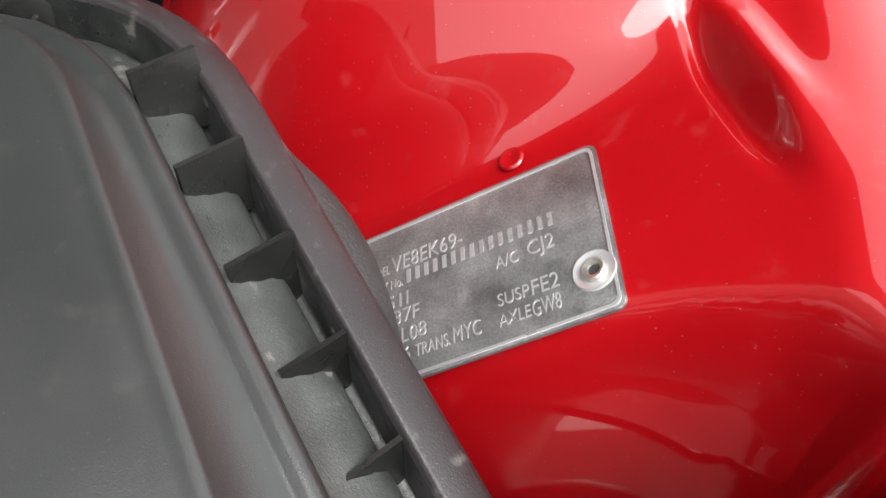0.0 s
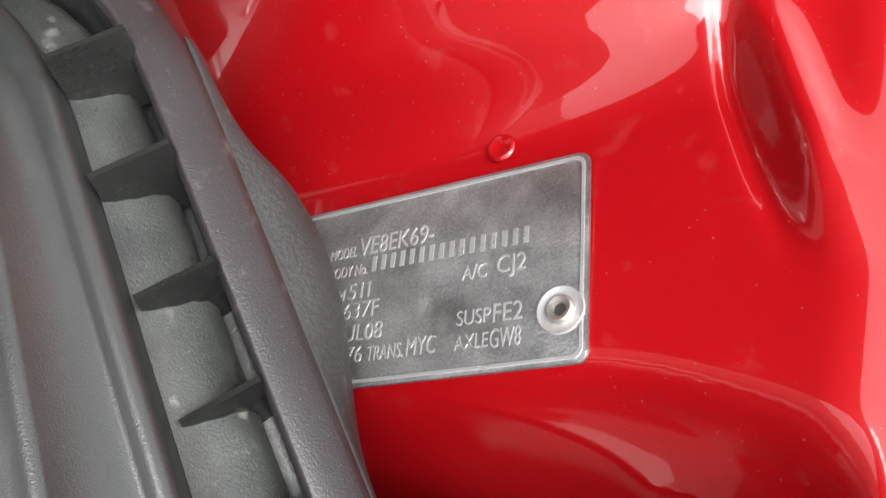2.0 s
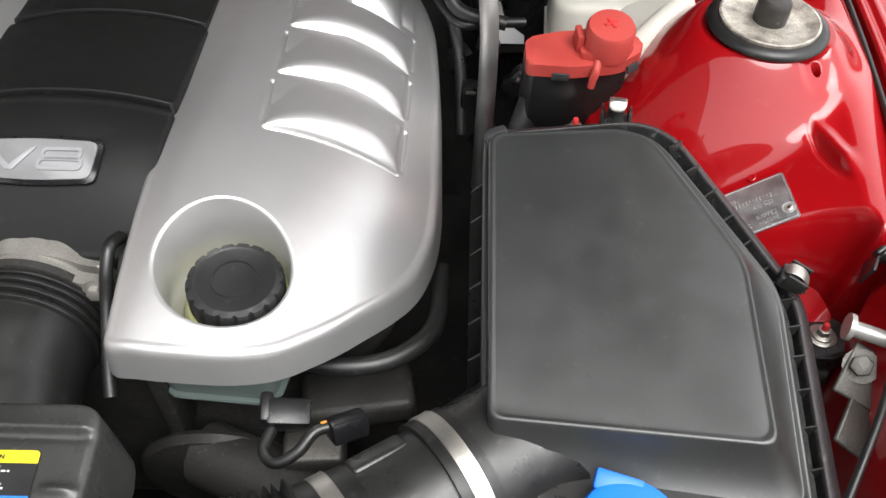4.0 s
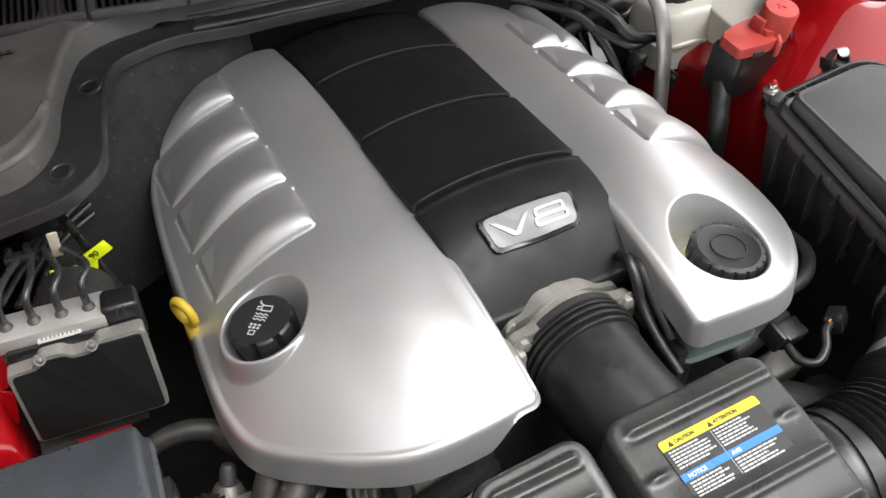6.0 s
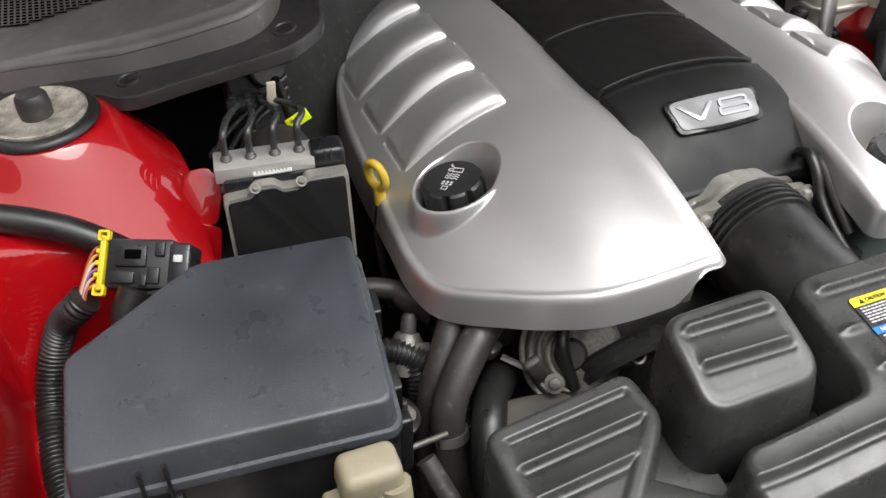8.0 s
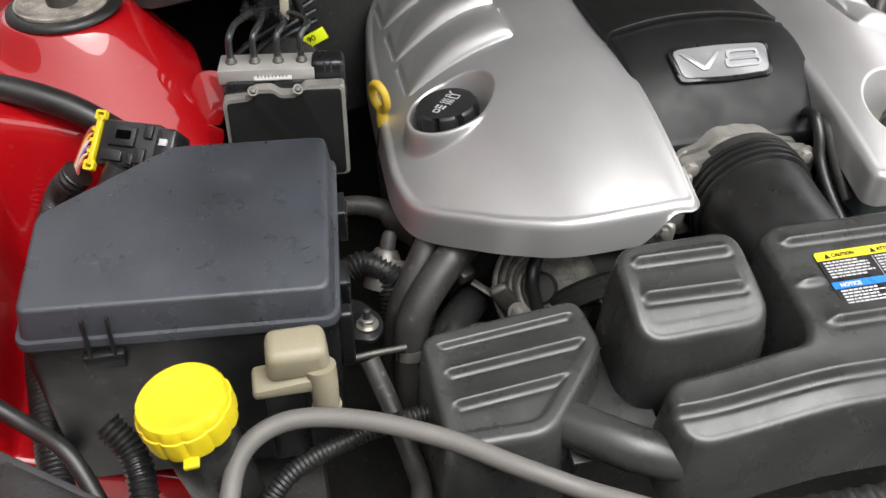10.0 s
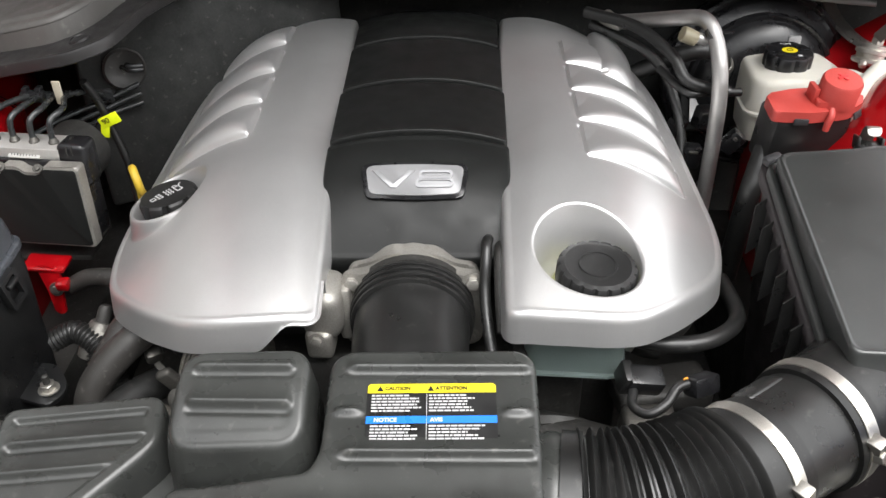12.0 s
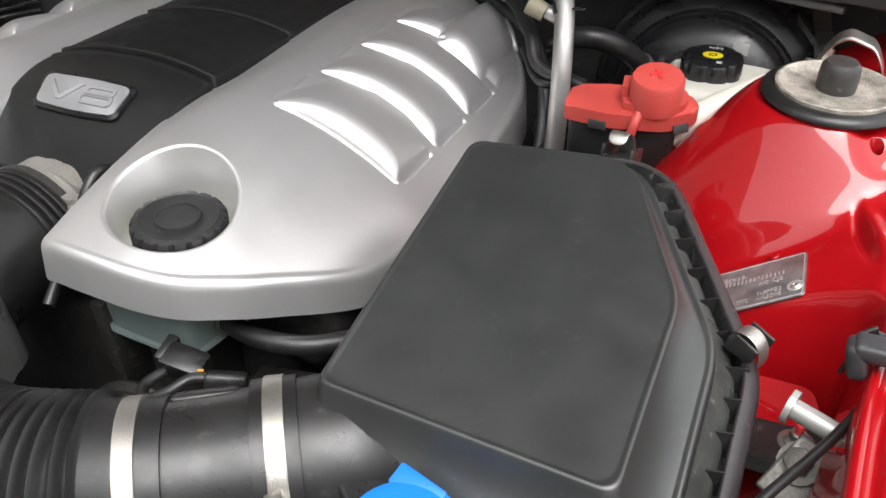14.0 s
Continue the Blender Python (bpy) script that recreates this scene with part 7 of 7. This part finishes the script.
pipe("terminal_cable", [(0.405, 0.330, 0.76), (0.395, 0.315, 0.735), (0.385, 0.300, 0.70), (0.375, 0.29, 0.60)], 0.013, RUBBER, "thick black battery cable below the terminal box")
hinge = thing("hood_hinge", (0.60, 0.45, 0.84), "zinc plated bonnet hinge bracket behind the strut tower", "hinge")
HM = pose(0.592, 0.514, 0.800, -14, 10, 0)
raw("pivot", *lathe([(0.024, -0.014), (0.026, -0.012), (0.026, -0.008), (0.0215, -0.006), (0.0215, -0.001), (0.0240, 0.000), (0.0240, 0.005), (0.0185, 0.007), (0.0185, 0.011), (0.004, 0.012)], HM, 32), ZINC, hinge, "round zinc pivot")
part("pivot_nut", hexnut(HM @ pose(0, 0, 0.011), 0.0085, 0.009), ZINC, hinge)
raw("pivot_stud", *lathe([(0.0045, 0.018), (0.0045, 0.026), (0.001, 0.0265)], HM, 14), ZINC, hinge)
band = [(0.574, 0.665, 0.828), (0.580, 0.650, 0.808), (0.587, 0.625, 0.796), (0.592, 0.585, 0.792), (0.594, 0.545, 0.796)]
verts = [(x + dx, y, z + dz) for x, y, z in spline(band, 6) for dx, dz in ((-0.010, 0.003), (-0.009, 0.005), (0.009, 0.005), (0.010, 0.003), (0.010, 0.0), (-0.010, 0.0))]
rows = len(verts) // 6
raw("curved_strap", verts, [[r * 6 + c, r * 6 + (c + 1) % 6, r * 6 + 6 + (c + 1) % 6, r * 6 + 6 + c] for r in range(rows - 1) for c in range(6)], ZINC, hinge, "curved zinc strap", sharp=30)
band = [(0.590, 0.512, 0.822), (0.598, 0.504, 0.838), (0.607, 0.500, 0.846), (0.614, 0.499, 0.847), (0.624, 0.498, 0.844), (0.633, 0.498, 0.840), (0.640, 0.498, 0.830), (0.646, 0.498, 0.814), (0.650, 0.498, 0.790)]
verts = [(x, y + dy, z + dz) for x, y, z in spline(band, 4) for dy, dz in ((-0.013, 0.0), (-0.012, 0.0022), (0.012, 0.0022), (0.013, 0.0), (0.012, -0.0018), (-0.012, -0.0018))]
rows = len(verts) // 6
raw("bent_arm", verts, [[r * 6 + c, r * 6 + (c + 1) % 6, r * 6 + 6 + (c + 1) % 6, r * 6 + 6 + c] for r in range(rows - 1) for c in range(6)], ZINC, hinge, "bent zinc arm", sharp=30)
part("foot", block((0.050, 0.040, 0.004), pose(0.602, 0.520, 0.784, -10, 6, -12), 0.0012), ZINC, hinge)
raw("side_screw", *lathe([(0.0048, -0.002), (0.0055, 0.004), (0.0030, 0.007), (0.0005, 0.007)], pose(0.572, 0.496, 0.792, 20, -20, 0), 14), ZINC, hinge)
pale_lip = thing("cowl_underplate", (0.46, 0.575, 0.86), "pale grey body plate under the cowl edge", "body plate", kind="structure")
raw("plate", *sweep([(0.375, 0.578, 0.866), (0.43, 0.582, 0.864), (0.49, 0.586, 0.859), (0.545, 0.578, 0.853), (0.60, 0.562, 0.850)], [0.003, 0.0075, 0.0075, 0.004], 10), surf("grey_body_primer", (0.10, 0.10, 0.098), 0.5, var=0.15), pale_lip)
note = thing("white_sticker", (0.393, 0.57, 0.70), "small white sticker with print on a black housing", "sticker")
part("housing", block((0.06, 0.03, 0.10), pose(0.394, 0.596, 0.70, -30, 0, 0), 0.004), SATIN, note)
paper = part("paper", block((0.034, 0.001, 0.050), pose(0.393, 0.570, 0.700, -30, 0, 0), 0), PRINT, note)
lettering("printed_word", "VC", 0.011, pose(0.397, 0.5775, 0.716, 60, 0, 0) @ pose(0, 0, 0, 0, 0, -90), BLACK, paper, 0.0001)
for k in range(4):
    part("print_bar", block((0.003, 0.0006, 0.024), pose(0.383 + 0.0045 * k, 0.5705, 0.694, -30, 0, 0) @ pose(0, -0.0010, 0), 0), GREYPAD, paper)
for k, (x, y, z) in enumerate(((0.345, 0.42, 0.70), (0.362, 0.45, 0.74), (0.33, 0.46, 0.72), (0.36, 0.40, 0.66), (0.395, 0.42, 0.72))):
    t = thing("injector_plug", (x, y, z), "small black plug in the clutter behind the engine", "connector", group="plugs behind the engine")
    part("plug", block((0.022, 0.020, 0.030), pose(x, y, z, 10 * k, 5, 20 * k), 0.003), BLACK, t)
    part("tab", block((0.012, 0.004, 0.004), pose(x, y - 0.011, z + 0.010, 10 * k, 5, 20 * k), 0.001), IRON, t)

# ---- front right: rail strip, bracket, filler caps ----
strip_r = thing("rubber_bump_strip", (0.666, 0.032, 0.826), "dark grey rubber strip bridging the red rail", "rubber strip")
part("strip", block((0.053, 0.0165, 0.010), pose(0.6660, 0.0320, 0.8375, 0, 0, -1), 0.003, 3), GREYPAD, strip_r)
part("lip", block((0.011, 0.0162, 0.022), pose(0.6430, 0.0322, 0.8300, 0, -12, -1), 0.004, 3), GREYPAD, strip_r, "rounded end folded over the rail edge")
part("foot", block((0.014, 0.0140, 0.010), pose(0.6820, 0.0320, 0.8295, 0, 0, -1), 0.002), GREYPAD, strip_r)
pipe("bonnet_cable", [(0.728, 0.50, 0.822), (0.714, 0.35, 0.822), (0.703, 0.25, 0.821), (0.692, 0.15, 0.820), (0.681, 0.098, 0.817), (0.662, 0.058, 0.806), (0.647, 0.014, 0.803), (0.630, -0.021, 0.800), (0.612, -0.055, 0.798), (0.58, -0.11, 0.78)], 0.0029, RUBBER,
     "thin black bonnet cable along the red rail", category="cable")
guide = thing("cable_guide", (0.665, 0.075, 0.80), "black plastic cable guide clipped to the panel", "clip")
part("body", block((0.020, 0.010, 0.013), pose(0.660, 0.086, 0.803, 10, 20, 8), 0.003), PLASTIC, guide)
part("leg", block((0.0026, 0.020, 0.022), pose(0.6465, 0.079, 0.797, 8, 14, -24), 0.001), PLASTIC, guide, "thin bent leg")
part("wing", block((0.010, 0.003, 0.020), pose(0.653, 0.084, 0.806, 6, -20, 30), 0.001), PLASTIC, guide)
for x, y, h in ((0.6670, 0.0900, 0.026), (0.6735, 0.0905, 0.020), (0.6620, 0.0910, 0.022)):
    part("finger", block((0.0030, 0.008, h), pose(x, y, 0.806, 8, 16, -10), 0.0010), PLASTIC, guide)
catch = thing("latch_bracket", (0.632, 0.015, 0.70), "zinc bracket with a white roller pin near the stud", "bracket")
raw("roller", *sweep([(0.619, 0.025, 0.791), (0.645, 0.016, 0.788)], 0.0060, 18), surf("white_roller", (0.36, 0.36, 0.34), 0.40, 0.5), catch, "pale roller")
raw("roller_head", *sweep([(0.616, 0.026, 0.7915), (0.6195, 0.025, 0.791)], 0.0100, 20), surf("white_roller_head", (0.36, 0.36, 0.34), 0.40, 0.5), catch)
part("plate", block((0.036, 0.040, 0.004), pose(0.634, 0.004, 0.760, 35, 20, -20), 0.004, 3), IRON, catch)
part("tongue", block((0.006, 0.020, 0.030), pose(0.648, 0.014, 0.785, 10, 10, -20), 0.002), ZINC, catch)
part("lower_plate", block((0.026, 0.050, 0.004), pose(0.628, -0.02, 0.742, 20, 30, -20), 0.004, 3), IRON, catch)
bolt("bolt", (0.629, 0.008, 0.768), catch, 0.0080, (-0.3, -0.5, 0.8), IRON)
solid("headlamp_panel", (0.16, 0.20, 0.05), pose(0.56, -0.20, 0.63, 0, 0, 20), PLASTIC, "dark panel behind the headlamp", "panel", bevel=0.01)

bluecap = thing("blue_filler_cap", (0.448, -0.118, 0.70), "bright blue filler cap with a lifting tab", "filler cap")
BM = pose(0.449, -0.120, 0.752, 10, 4, 0)
raw("cap", *lathe([(0.030, -0.004), (0.0345, 0.0), (0.0350, 0.008), (0.0335, 0.0125), (0.029, 0.0145), (0.002, 0.0150)], BM, 40), BLUE, bluecap)
part("tab", block((0.032, 0.014, 0.008), BM @ pose(-0.006, 0.030, 0.010, 12, 0, -14), 0.002), BLUE, bluecap)
raw("neck", *lathe([(0.024, -0.12), (0.026, 0.0)], BM, 26), PLASTIC, bluecap, "black neck")
steer = thing("steering_reservoir", (0.372, -0.190, 0.55), "black power steering cap with yellow symbols", "reservoir")
SM = pose(0.380, -0.196, 0.688, 4, 0, 0)
raw("cap", *lathe([(0.030, -0.01), (0.034, -0.006, 1), (0.034, 0.010, 1), (0.031, 0.014), (0.002, 0.0145)], SM, 48, 8, 0.003), BLACK, steer)
for k, (x, y) in enumerate(((-0.010, 0.012), (0.010, 0.014), (-0.014, -0.006), (0.008, -0.008))):
    part("symbol", block((0.013, 0.009, 0.0006), SM @ pose(x, y, 0.0147, 0, 0, 35 * k), 0), LABELYEL, steer, "yellow printed symbol")
raw("tank", *lathe([(0.036, -0.14), (0.038, -0.02), (0.030, -0.008)], SM, 30), PLASTIC, steer)
raw("filler_nipple", *lathe([(0.012, -0.03), (0.013, 0.010), (0.012, 0.018), (0.004, 0.019)], pose(0.414, -0.163, 0.690, 0, 4, 0), 22), CREAM, steer, "cream plastic nipple")
raw("nipple_pipe", *sweep([(0.408, -0.155, 0.682), (0.390, -0.137, 0.688), (0.374, -0.128, 0.680), (0.366, -0.13, 0.65)], 0.0075, 14), WHITEPL, steer, "pale pipe")
pipe("clamp_side_hose", [(0.30, -0.215, 0.655), (0.325, -0.185, 0.672), (0.35, -0.165, 0.668), (0.37, -0.165, 0.64)], 0.008, RUBBER, "thin black hose beside the corrugated duct")
